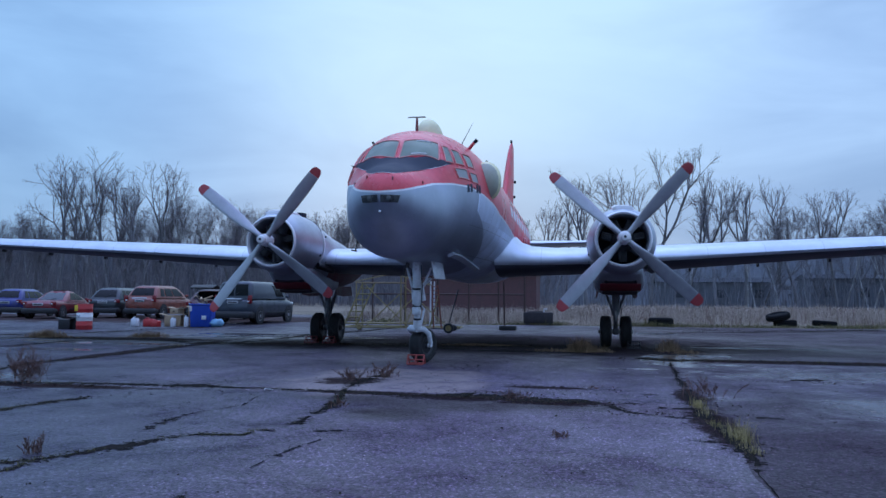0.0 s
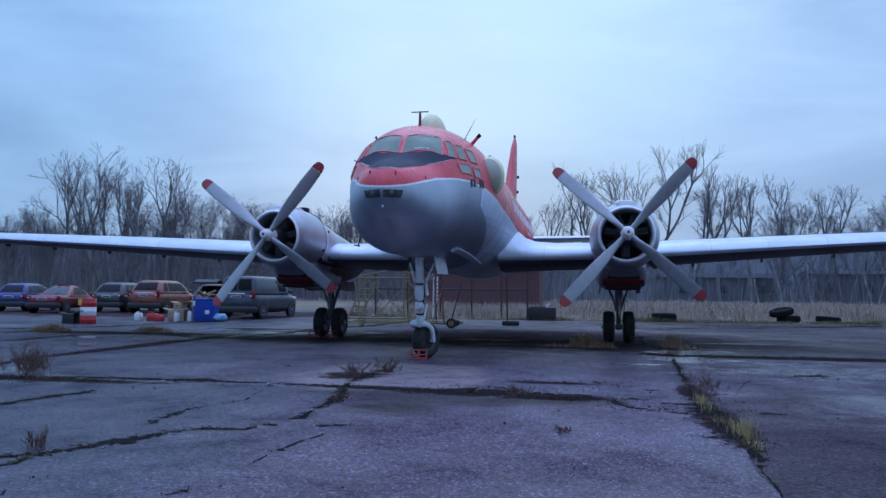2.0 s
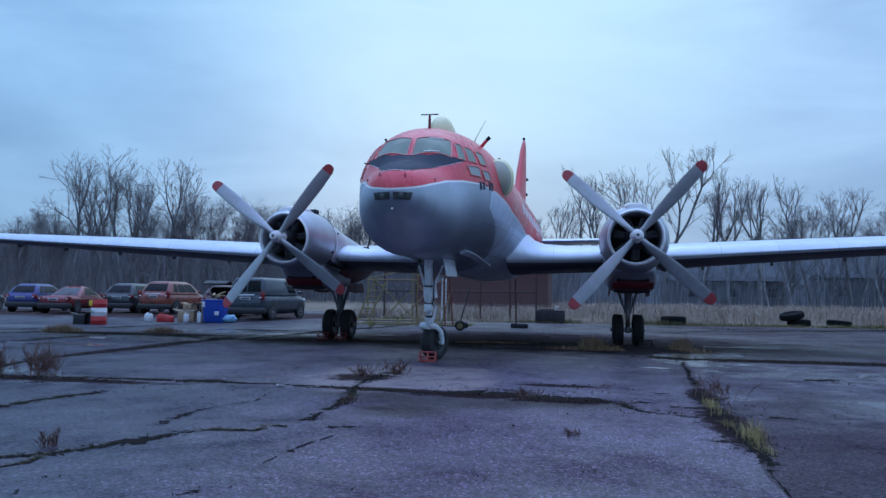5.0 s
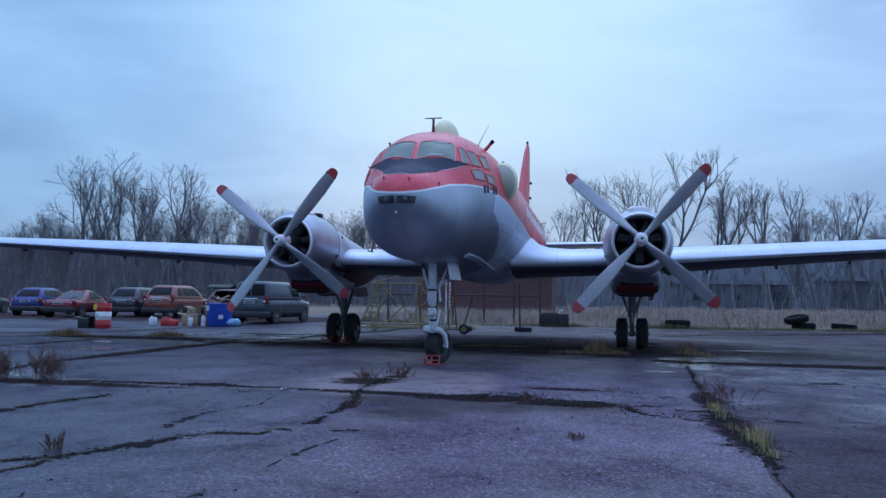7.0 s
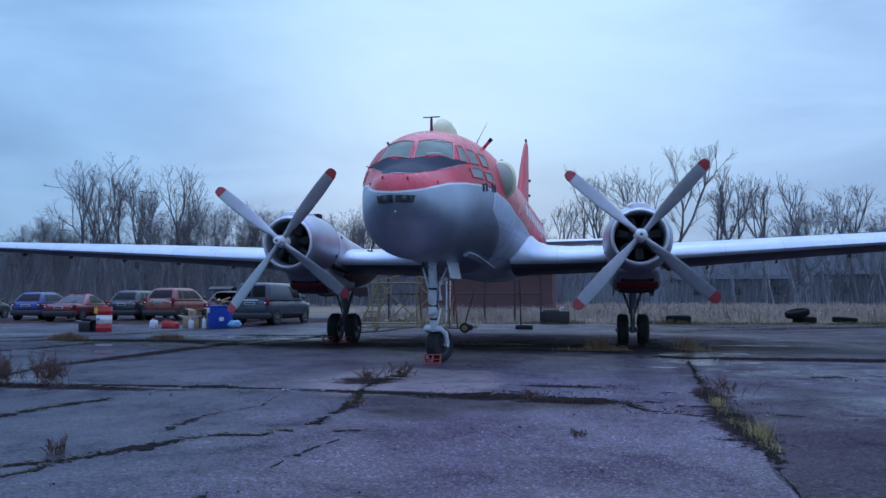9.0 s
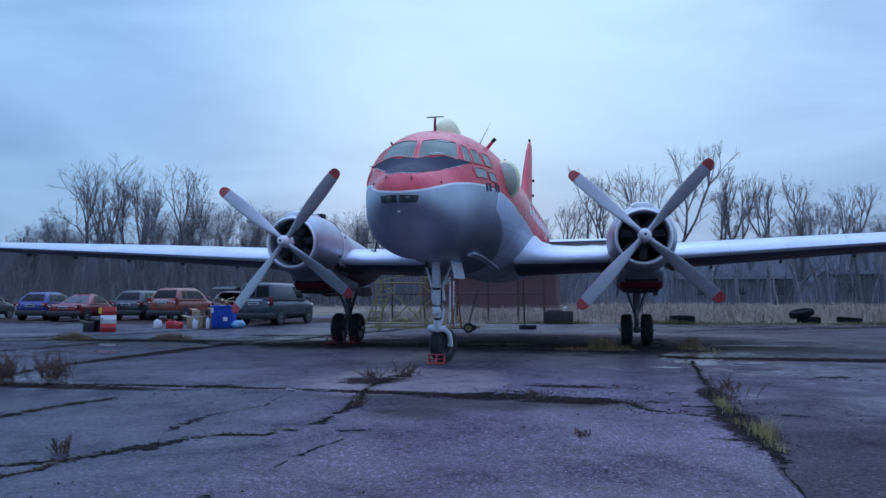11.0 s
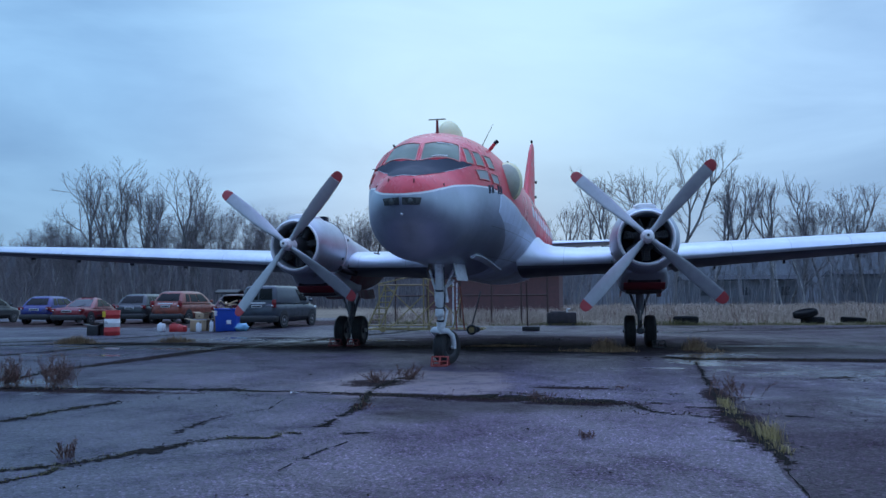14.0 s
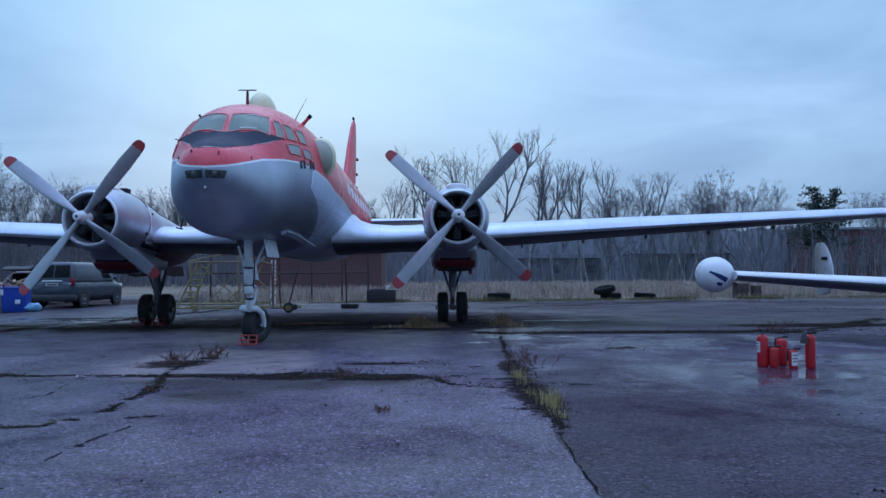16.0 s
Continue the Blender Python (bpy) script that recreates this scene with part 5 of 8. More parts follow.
# the long joint towards the port main wheels
crack((4.5, 0.9, 0.05), (4.43, 0.2, 0.05), (4.3, -1.7, 0.07), (4.16, -3.8, 0.14), (4.13, -4.33, 0.22), (4.08, -5.25, 0.22), (4.1, -5.82, 0.2), (4.09, -6.76, 0.16), (4.1, -7.37, 0.15), (4.1, -7.75, 0.09), (4.01, -8.26, 0.03), (4.01, -8.64, 0.02), (3.97, -8.94, 0.018), (3.95, -9.4, 0.02), (3.95, -11.0, 0.02))
for line in (((3.69, -5.1, 0.07), (3.9, -5.12, 0.12), (4.05, -5.1, 0.1)), ((3.66, -5.71, 0.06), (3.97, -5.85, 0.08)), ((3.77, -6.11, 0.04), (3.99, -6.05, 0.05)), ((3.7, -7.03, 0.03), (3.99, -7.07, 0.06)), ((4.56, -5.57, 0.05), (4.85, -5.67, 0.06)),
             ((4.27, -7.1, 0.03), (4.37, -7.33, 0.03)), ((3.32, -4.83, 0.1), (3.56, -4.86, 0.06)), ((3.61, -3.99, 0.1), (3.78, -3.95, 0.08)), ((5.89, -1.75, 0.12), (6.44, -1.6, 0.2))):
    crack(*line)
for line in (((0.42, -9.64, 0.03), (0.48, -9.56, 0.05), (0.46, -9.43, 0.04)), ((-0.5, -9.84, 0.03), (-0.55, -9.72, 0.04)), ((0.85, -9.17, 0.02), (0.92, -9.08, 0.025))):
    crack(*line)
# far joints, wide and full of wet dirt
crack((-13.5, 4.2, 0.5), (-12, 5.0, 0.6), (-9.24, 5.1, 0.5), (-7.58, 4.54, 0.7), (-6.16, 4.24, 0.8), (-5.04, 4.13, 0.8), (-3.77, 4.32, 0.5), (-2.16, 4.86, 0.35), (-0.85, 4.15, 0.5), (0.64, 3.22, 0.5), (1.9, 3.25, 0.7), (2.76, 3.17, 0.6), (3.35, 2.67, 0.4), grass=0.1)
crack((-6.2, -4.0, 0.12), (-6.23, -3.27, 0.2), (-6.6, -2.0, 0.3), (-6.5, -1.46, 0.32), (-6.43, -0.76, 0.28), (-6.34, 0.17, 0.18), (-6.39, 1.17, 0.3), (-6.52, 2.93, 0.35), (-5.73, 4.65, 0.4), (-5.46, 7.07, 0.4), (-5.5, 9.2, 0.5), (-4.66, 11.2, 0.5), (-4.1, 15.6, 0.5), grass=0.2)
crack((4.0, 2.1, 0.5), (4.6, 1.6, 0.6), (5.48, 1.83, 0.45), (6.2, 1.78, 0.55), (7.0, 1.75, 0.6), (7.64, 1.6, 0.7), (8.2, 1.3, 0.7), (10.5, 1.2, 0.7), (14.75, 5.4, 0.6), grass=0.7)
crack((-17.0, 4.5, 0.4), (-14.43, 5.54, 0.4), (-12.39, 7.95, 0.4), (-10.46, 16.88, 0.5), grass=0.2)
crack((-11.6, 0.2, 0.2), (-10.4, 0.8, 0.3), (-10.1, 2.2, 0.35), (-10.2, 4.1, 0.4), (-9.2, 5.1, 0.4), grass=0.3)
crack((5.5, 17.5, 0.5), (8.96, 16.38, 0.4), (14.03, 18.2, 0.5), (20, 17.0, 0.6), grass=0.2)
crack((6.0, 13.6, 0.4), (7.4, 15.0, 0.5), (8.9, 15.1, 0.5), (11.2, 16.4, 0.5), (14.7, 19.3, 0.5), grass=0.2)
crack((14.0, 11.5, 0.3), (18.0, 9.6, 0.4), (24, 8.5, 0.4))
crack((0.2, 5.0, 0.3), (1.0, 6.6, 0.3), (1.7, 8.6, 0.3))


def walk_line(pts, step, seed):
    """Evenly spaced places along a broken line, set off to the sides by noise: place, side, way gone, width."""
    out, s = [], 0.0
    for (x0, y0, w0), (x1, y1, w1) in zip(pts, pts[1:]):
        a, d = Vector((x0, y0, 0)), Vector((x1 - x0, y1 - y0, 0))
        n = max(2, int(d.length / step))
        side = Vector((-d.y, d.x, 0)).normalized()
        for i in range(n):
            s += d.length / n
            w = w0 + (w1 - w0) * i / n
            jit = 0.02 + 0.16 * w
            out.append((a + d * (i / n) + side * jit * (noise.noise((s * 1.3, seed, 0)) + 0.6 * noise.noise((s * 5.1, seed, 4)) + 0.4 * noise.noise((s * 17, seed, 8))), side, s, w))
    return out


def build_cracks():
    apron = bpy.data.objects["apron"]
    rng = random.Random(61)
    crumbs, faces = [], []
    for k, (pts, grass) in enumerate(CRACKS):
        far = max(1.0, (sum(p[1] for p in pts) / len(pts) + 13.8) / 8.0)
        bm = bm_new()
        prev = None
        hair = grass == 0.0 and max(p[2] for p in pts) < 0.085
        for p, side, s, w in walk_line(pts, 0.03 * far, k * 3.7):
            n1 = noise.noise((s * 1.9 / far, k, 9)) + 0.7 * noise.noise((s * 7 / far, k, 2))
            h1 = w * max(0.03, 0.27 + 0.40 * n1 + 0.34 * noise.noise((s * 23 / far, k, 6)))
            h2 = w * max(0.03, 0.27 + 0.40 * n1 + 0.34 * noise.noise((s * 19 / far, k, 13)))
            # bridged by sound asphalt in places
            if noise.noise((s * 4.3 / far, k, 31)) + 0.5 * noise.noise((s * 13 / far, k, 37)) > (0.18 if hair else 0.34):
                prev = None
                continue
            a, b = bm.verts.new(p + side * h1 + Vector((0, 0, 0.004))), bm.verts.new(p - side * h2 + Vector((0, 0, 0.004)))
            if prev:
                bm.faces.new((prev[0], prev[1], b, a))
            prev = (a, b)
            # crumbled edges: flat flakes of soil strewn to both sides
            if w > 0.045:
                for _ in range(rng.randint(1, 4)):
                    c = p + side * rng.gauss(0, w * 0.42)
                    r, t, m = rng.uniform(0.006, 0.022) * far ** 0.7, rng.uniform(0, 6.28), rng.randint(5, 7)
                    i0 = len(crumbs)
                    for q in range(m):
                        u = t + 6.28 * q / m
                        f = r * rng.uniform(0.5, 1.3)
                        crumbs.append((c.x + 1.7 * f * math.cos(u), c.y + f * math.sin(u), 0.0035))
                    crumbs.append((c.x, c.y, 0.0045))
                    faces += [(i0 + q, i0 + (q + 1) % m, i0 + m) for q in range(m)]
        part("crack", bm, M_DUSTY if hair else M_CRACK, apron, smooth=False)
    me = bpy.data.meshes.new("joint_soil")
    me.from_pydata(crumbs, [], faces)
    me.materials.append(M_CRACK)
    tagged(new("joint_soil", me), "dark crumbled soil along the pavement joints", "soil", kind="stuff")


build_cracks()


def build_soil_patches():
    """Flat irregular patches of dark soil and moss spread beside the joints."""
    apron = bpy.data.objects["apron"]
    rng = random.Random(41)
    spots = [
             (8.8, 1.4, 0.9, 0.12), (6.1, 1.7, 0.8, 0.14), (10.5, 2.0, 0.8, 0.14), (12.4, 3.4, 0.9, 0.2), (1.3, 5.1, 1.3, 0.25), (-0.6, 4.7, 0.9, 0.2), (3.0, 5.6, 0.9, 0.3), (-2.2, 4.4, 1.0, 0.18)]
    for x, y, rx, ry in spots:
        bm = bm_new()
        seed = rng.uniform(0, 50)
        c = bm.verts.new((x, y, 0.012))
        ring = []
        for k in range(40):
            t = 2 * math.pi * k / 40
            f = 0.75 + 0.7 * noise.noise((math.cos(t) * 1.5, math.sin(t) * 1.5, seed)) + 0.45 * noise.noise((math.cos(t) * 5, math.sin(t) * 5, seed + 9))
            ring.append(bm.verts.new((x + rx * f * math.cos(t), y + ry * f * math.sin(t), 0.0035)))
        for p, q in zip(ring, ring[1:] + ring[:1]):
            bm.faces.new((c, p, q))
        part("soil_patch", bm, M_CRACK, apron)


build_soil_patches()


def blades(rows, mat, name, label, category="grass", kind="stuff"):
    """One mesh of bent grass blades. rows: x, y, z, height, heading, lean, width."""
    r = np.array(rows)
    n = len(r)
    hx, hy = np.cos(r[:, 4]), np.sin(r[:, 4])
    base = r[:, :3]
    sx = np.stack([-hy, hx, np.zeros(n)], 1) * r[:, 6:7] * 0.5
    lean = np.stack([hx, hy, np.zeros(n)], 1)
    mid = base + lean * (r[:, 5] * r[:, 3] * 0.3)[:, None] + np.array([0, 0, 1]) * (r[:, 3] * 0.6)[:, None]
    tip = base + lean * (r[:, 5] * r[:, 3])[:, None] + np.array([0, 0, 1]) * (r[:, 3] * (1 - 0.35 * r[:, 5] ** 2))[:, None]
    co = np.stack([base - sx, base + sx, mid + sx * 0.8, mid - sx * 0.8, tip], 1).reshape(-1, 3)
    i = np.arange(n) * 5
    quads = np.stack([i, i + 1, i + 2, i + 3], 1)
    tris = np.stack([i + 3, i + 2, i + 4], 1)
    me = bpy.data.meshes.new(name)
    me.from_pydata(co.tolist(), [], quads.tolist() + tris.tolist())
    me.materials.append(mat)
    return tagged(new(name, me), label, category, kind=kind)


M_GREENGRASS = island("tired_grass", [(0.04, 0.05, 0.02), (0.09, 0.09, 0.035), (0.16, 0.14, 0.06), (0.24, 0.20, 0.10)])
M_DRYGRASS = island("dry_grass", [(0.18, 0.135, 0.108), (0.33, 0.26, 0.21), (0.45, 0.365, 0.30), (0.25, 0.195, 0.155)])
M_DRIFT = island("brown_debris", [(0.022, 0.016, 0.014), (0.045, 0.032, 0.026), (0.085, 0.060, 0.046), (0.03, 0.024, 0.02)], 0.9, 0.1)
M_TUFT = island("yellow_green_tuft", [(0.20, 0.155, 0.05), (0.40, 0.31, 0.12), (0.62, 0.48, 0.26), (0.30, 0.25, 0.07), (0.54, 0.41, 0.19)])
M_GRIT = island("pale_grit", [(0.10, 0.095, 0.10), (0.20, 0.19, 0.20), (0.34, 0.33, 0.34)], 0.85, 0.2)
M_DEAD = island("dead_joint_matter", [(0.012, 0.010, 0.008), (0.03, 0.024, 0.016), (0.055, 0.045, 0.025)], 0.9, 0.1)
M_WEED = island("dry_brown_weed", [(0.08, 0.048, 0.042), (0.16, 0.09, 0.075), (0.25, 0.15, 0.12)])


def build_crack_grass():
    rng = random.Random(5)
    green, dead = [], []
    for k, (pts, grass) in enumerate(CRACKS):
        far = max(1.0, (sum(p[1] for p in pts) / len(pts) + 13.8) / 8.0)
        for p, side, s, w in walk_line(pts, 0.06 * far, k * 3.7):
            along = Vector((side.y, -side.x, 0))
            f = 0.45 + 1.1 * noise.noise((s * 0.8, k * 2.0, 5)) + 0.5 * noise.noise((s * 2.7, k * 2.0, 8))
            for _ in range(int(42 * grass * max(0, f) * min(1.0, w / 0.12))):
                q = p + side * rng.gauss(0, w * 0.28) + along * rng.uniform(-0.05, 0.05)
                green.append((q.x, q.y, 0.0, rng.uniform(0.008, 0.035) * far ** 0.4, rng.uniform(0, 6.28), rng.uniform(0.4, 1.4), rng.uniform(0.002, 0.004) * far ** 0.6))
            f = 0.5 + 1.2 * noise.noise((s * 0.55, k * 2.0, 15)) + 0.6 * noise.noise((s * 2.5, k * 2.0, 25))
            for _ in range(int(7 * max(0, f) * min(1.0, w / 0.1))):
                q = p + side * rng.gauss(0, w * 0.42) + along * rng.uniform(-0.05, 0.05)
                dead.append((q.x, q.y, 0.0, rng.uniform(0.012, 0.05) * far ** 0.6, rng.uniform(0, 6.28), rng.uniform(1.35, 1.66), rng.uniform(0.002, 0.005) * far))
    blades(green, M_GREENGRASS, "joint_grass", "short yellow-green grass growing in the pavement joints")
    blades(dead, M_DEAD, "joint_litter", "dark dead stalks lying in the pavement joints")
    rows = []
    # loose clods and leaves scattered over the asphalt
    for _ in range(1500):
        x, y = rng.uniform(-9, 12), rng.uniform(-11.5, 8)
        if noise.noise((x * 0.5, y * 0.5, 3)) < 0.05:
            continue
        for _ in range(rng.randint(1, 4)):
            rows.append((x + rng.gauss(0, 0.03), y + rng.gauss(0, 0.03), 0.0, rng.uniform(0.006, 0.02), rng.uniform(0, 6.28), rng.uniform(0.8, 1.5), rng.uniform(0.008, 0.02)))
    blades(rows, M_DEAD, "leaf_litter", "dark leaves and clods scattered on the asphalt", "litter")
    # drifts of brown dead matter spread beside the joints
    rows = []
    drift_near = ((1.5, -4.70, 0.55, 0.09, 900), (2.2, -4.85, 0.45, 0.09, 700), (0.7, -4.6, 0.5, 0.06, 350), (2.8, -5.0, 0.3, 0.08, 300), (-0.3, -3.4, 0.22, 0.30, 160), (-0.75, -3.1, 0.22, 0.2, 90), (2.1, -4.2, 0.5, 0.12, 200), (2.3, -3.4, 0.35, 0.08, 160), (3.1, -3.7, 0.3, 0.06, 130), (3.5, -5.6, 0.3, 0.1, 200))
    drift_far = ((-3.9, -4.75, 0.9, 0.07, 600), (-5.4, -4.85, 0.7, 0.10, 600), (4.2, -4.4, 0.13, 0.6, 320), (4.3, -2.0, 0.08, 1.2, 120), (6.1, -2.0, 0.5, 0.08, 200), (6.2, 1.7, 1.4, 0.12, 700), (9.6, 1.6, 1.6, 0.14, 900), (1.2, 5.2, 1.6, 0.25, 1100), (-1.2, 4.6, 1.4, 0.2, 900), (-6.9, -6.2, 0.7, 0.08, 300), (-4.2, 4.3, 1.2, 0.16, 600))
    for cx, cy, sx, sy, n in drift_near + drift_far:
        seed = rng.uniform(0, 99)
        for _ in range(n):
            x, y = cx + rng.gauss(0, sx), cy + rng.gauss(0, sy)
            if noise.noise((x * 3.0, y * 5.0, seed)) < -0.08:
                continue
            far = 1.0 if y < 0 else 1.7
            if rng.random() < 0.45:
                continue
            rows.append((x, y, 0, rng.uniform(0.006, 0.024) * far, rng.uniform(0, 6.28), rng.uniform(0.9, 1.64), rng.uniform(0.008, 0.026) * far))
    blades(rows, M_DRIFT, "joint_debris", "brown dead stalks and leaves drifted beside the joints", "litter")
    # loose grit
    for name, n, mat, label in (("pale_grit", 3400, M_GRIT, "pale grit strewn over the asphalt"), ("dark_grit", 2600, M_DEAD, "dark crumbs of soil strewn over the asphalt")):
        co, fa = [], []
        for _ in range(n):
            y = -11.8 + 13 * rng.random() ** 1.5
            x = rng.uniform(-8, 11)
            if noise.noise((x * 0.6, y * 0.6, 8 if mat == M_DEAD else 2)) < -0.1:
                continue
            r = rng.uniform(0.002, 0.007) * (1.0 if rng.random() < 0.93 else 1.8)
            t, i = rng.uniform(0, 6.28), len(co)
            for k in range(4):
                co.append((x + r * rng.uniform(0.7, 1.2) * math.cos(t + 1.57 * k), y + r * rng.uniform(0.7, 1.2) * math.sin(t + 1.57 * k), 0.001))
            co.append((x + r * 0.2, y, r * rng.uniform(0.5, 1.0)))
            fa += [(i + k, i + (k + 1) % 4, i + 4) for k in range(4)]
        me = bpy.data.meshes.new(name)
        me.from_pydata(co, [], fa)
        me.materials.append(mat)
        tagged(new(name, me), label, "grit", kind="stuff")
    # the tall pale tuft on the near joint
    rows = []
    for cx, cy, n, h in ((4.17, -6.95, 150, 0.18), (4.12, -6.7, 60, 0.12), (4.10, -5.0, 130, 0.12), (4.14, -7.4, 90, 0.07), (4.1, -5.5, 50, 0.08), (4.1, -6.2, 50, 0.07)):
        for _ in range(n):
            rows.append((cx + rng.gauss(0, 0.045), cy + rng.gauss(0, 0.10), 0, h * rng.uniform(0.5, 1.25), rng.uniform(0, 6.28), rng.uniform(0.1, 1.15), rng.uniform(0.0016, 0.0034)))
    blades(rows, M_TUFT, "grass_tuft", "yellow-green grass tufts along a pavement joint")
    # flat yellow-brown clumps round the main wheels and by the cars
    M_CLUMP = island("yellow_brown_clump", [(0.15, 0.095, 0.052), (0.30, 0.195, 0.11), (0.50, 0.34, 0.21), (0.20, 0.13, 0.075)])
    for cx, cy, sx, sy, n, h in ((2.85, 3.55, 0.30, 0.25, 900, 0.38), (3.25, 3.6, 0.3, 0.2, 200, 0.18), (2.2, 3.5, 0.5, 0.2, 200, 0.10), (4.85, 4.3, 0.26, 0.3, 300, 0.42), (5.1, 3.6, 0.4, 0.5, 200, 0.12), (-11.9, 5.3, 0.6, 0.3, 900, 0.30), (-9.3, 6.2, 0.6, 0.25, 700, 0.24), (0.4, 5.1, 0.9, 0.18, 700, 0.07)):
        rows = []
        for _ in range(n):
            x, y = rng.gauss(0, sx * 0.6), rng.gauss(0, sy * 0.6)
            f = max(0.15, 1 - (x / sx) ** 2 * 0.5 - (y / sy) ** 2 * 0.5)
            rows.append((cx + x, cy + y, 0, h * f * rng.uniform(0.4, 1.2), rng.uniform(0, 6.28), rng.uniform(0.2, 1.2), rng.uniform(0.005, 0.011)))
        blades(rows, M_CLUMP, "grass_clump", "flat yellow-brown grass clump on the apron")


build_crack_grass()


def twig_mesh(name, segs, mat, sides=3):
    """One mesh of thin tapered rods. segs: x0 y0 z0 x1 y1 z1 r0 r1."""
    s = np.array(segs, float)
    a, b = s[:, :3], s[:, 3:6]
    d = b - a
    d /= np.maximum(1e-9, np.linalg.norm(d, axis=1))[:, None]
    ref = np.where(np.abs(d[:, 2:3]) > 0.9, np.array([[1.0, 0, 0]]), np.array([[0, 0, 1.0]]))
    u = np.cross(d, ref)
    u /= np.linalg.norm(u, axis=1)[:, None]
    w = np.cross(d, u)
    n = len(s)
    co = np.zeros((n, 2 * sides, 3))
    for k in range(sides):
        t = 2 * math.pi * k / sides
        o = math.cos(t) * u + math.sin(t) * w
        co[:, k] = a + o * s[:, 6:7]
        co[:, sides + k] = b + o * s[:, 7:8]
    i = np.arange(n) * 2 * sides
    faces = []
    for k in range(sides):
        j = (k + 1) % sides
        faces.append(np.stack([i + k, i + j, i + sides + j, i + sides + k], 1))
    me = bpy.data.meshes.new(name)
    me.from_pydata(co.reshape(-1, 3).tolist(), [], np.concatenate(faces).tolist())
    me.materials.append(mat)
    for p in me.polygons:
        p.use_smooth = True
    return me


def weed_segs(rng, h, spread, stems, fork=4):
    segs = []
    for _ in range(stems):
        a = rng.uniform(0, 6.28)
        l = h * rng.uniform(0.5, 1.1)
        p = Vector((rng.gauss(0, spread * 0.32), rng.gauss(0, spread * 0.32), 0))
        l *= rng.uniform(0.45, 1.0)
        d = Vector((math.cos(a) * spread * rng.uniform(0.1, 0.8), math.sin(a) * spread * rng.uniform(0.1, 0.8), h)).normalized()
        n = 5
        for i in range(n):
            q = p + d * (l / n)
            r = 0.0028 * (1 - i / n) + 0.0012
            segs.append((*p, *q, r, r * 0.8))
            if i > 0:
                for _ in range(fork):
                    e = (d + Vector((rng.uniform(-1, 1), rng.uniform(-1, 1), rng.uniform(-0.1, 0.9)))).normalized()
                    q2 = q + e * l * rng.uniform(0.08, 0.24)
                    segs.append((*q, *q2, r * 0.7, 0.001))
                    if rng.random() < 0.6:
                        segs.append((*q2, *(q2 + (e + Vector((0, 0, 0.6))).normalized() * l * 0.08), 0.002, 0.0025))
            p = q
            d = (d + Vector((rng.uniform(-0.2, 0.2), rng.uniform(-0.35, 0.35), -0.06))).normalized()
    return segs


def build_weeds():
    rng = random.Random(8)
    spots = [(-4.62, -4.5, 0.46, 0.34, 44, "tall brown dead weed in a pavement joint"), (-5.30, -4.6, 0.44, 0.30, 44, "tall brown dead weed in a pavement joint"), (-0.42, -3.2, 0.20, 0.26, 24, "brown dead weed in a pavement joint"), (-0.08, -2.7, 0.24, 0.34, 26, "brown dead weed in a pavement joint"),
             (2.05, -4.65, 0.13, 0.30, 18, "low brown weed in a pavement joint"), (2.65, -7.1, 0.08, 0.13, 14, "small brown weed lying on the asphalt"), (4.3, -4.15, 0.28, 0.36, 16, "thin brown dead weed in a pavement joint"), (-1.26, -8.6, 0.13, 0.12, 14, "small brown weed in a pavement joint"),
             (0.2, -5.8, 0.12, 0.22, 12, "low brown weed in a pavement joint"), 
             (3.0, -3.4, 0.08, 0.3, 10, "low brown weed in a pavement joint"), (10.2, 1.6, 0.28, 0.5, 22, "brown dead weed in a wide joint")]
    for x, y, h, sp, st, lab in spots:
        me = twig_mesh("weed", weed_segs(rng, h, sp, int(st * 1.5), 6), M_WEED)
        ob = tagged(new("weed", me), lab, "weed", "weeds in the joints", "stuff")
        ob.matrix_basis = pose(x, y, 0)


build_weeds()


# ---- parked vehicles ----
def car_paint(name, colour, rough=0.36):
    m, n, b = material(name, rough, 0.0, 0.34)
    v = where(n)
    sep = n.add("ShaderNodeSeparateXYZ", {0: v}).outputs
    f = n.noise(v, 5.0, 5.0)
    lo = tuple(c * 0.85 for c in colour)
    col = n.ramp(f, [(0.35, lo), (0.65, colour)])
    mud = n.math("MULTIPLY", n.math("SUBTRACT", n.noise(v, 3.0, 6.0, 0.7), 0.42), 2.4)
    mudf = n.add("ShaderNodeMapRange", {0: n.math("SUBTRACT", mud, n.math("MULTIPLY", sep[2], 0.55)), 1: -0.28, 2: 0.30, 3: 0.0, 4: 0.85}).outputs[0]
    col = n.mix(mudf, col, (0.030, 0.027, 0.028, 1))
    n.tree.links.new(col, b.inputs["Base Color"])
    n.tree.links.new(n.math("ADD", rough, n.math("MULTIPLY", mudf, 0.5)), b.inputs["Roughness"])
    n.tree.links.new(n.math("MULTIPLY", n.math("SUBTRACT", 1.0, mudf), 0.4), b.inputs["Coat Weight"])
    b.inputs["Coat Roughness"].default_value = 0.08
    return m


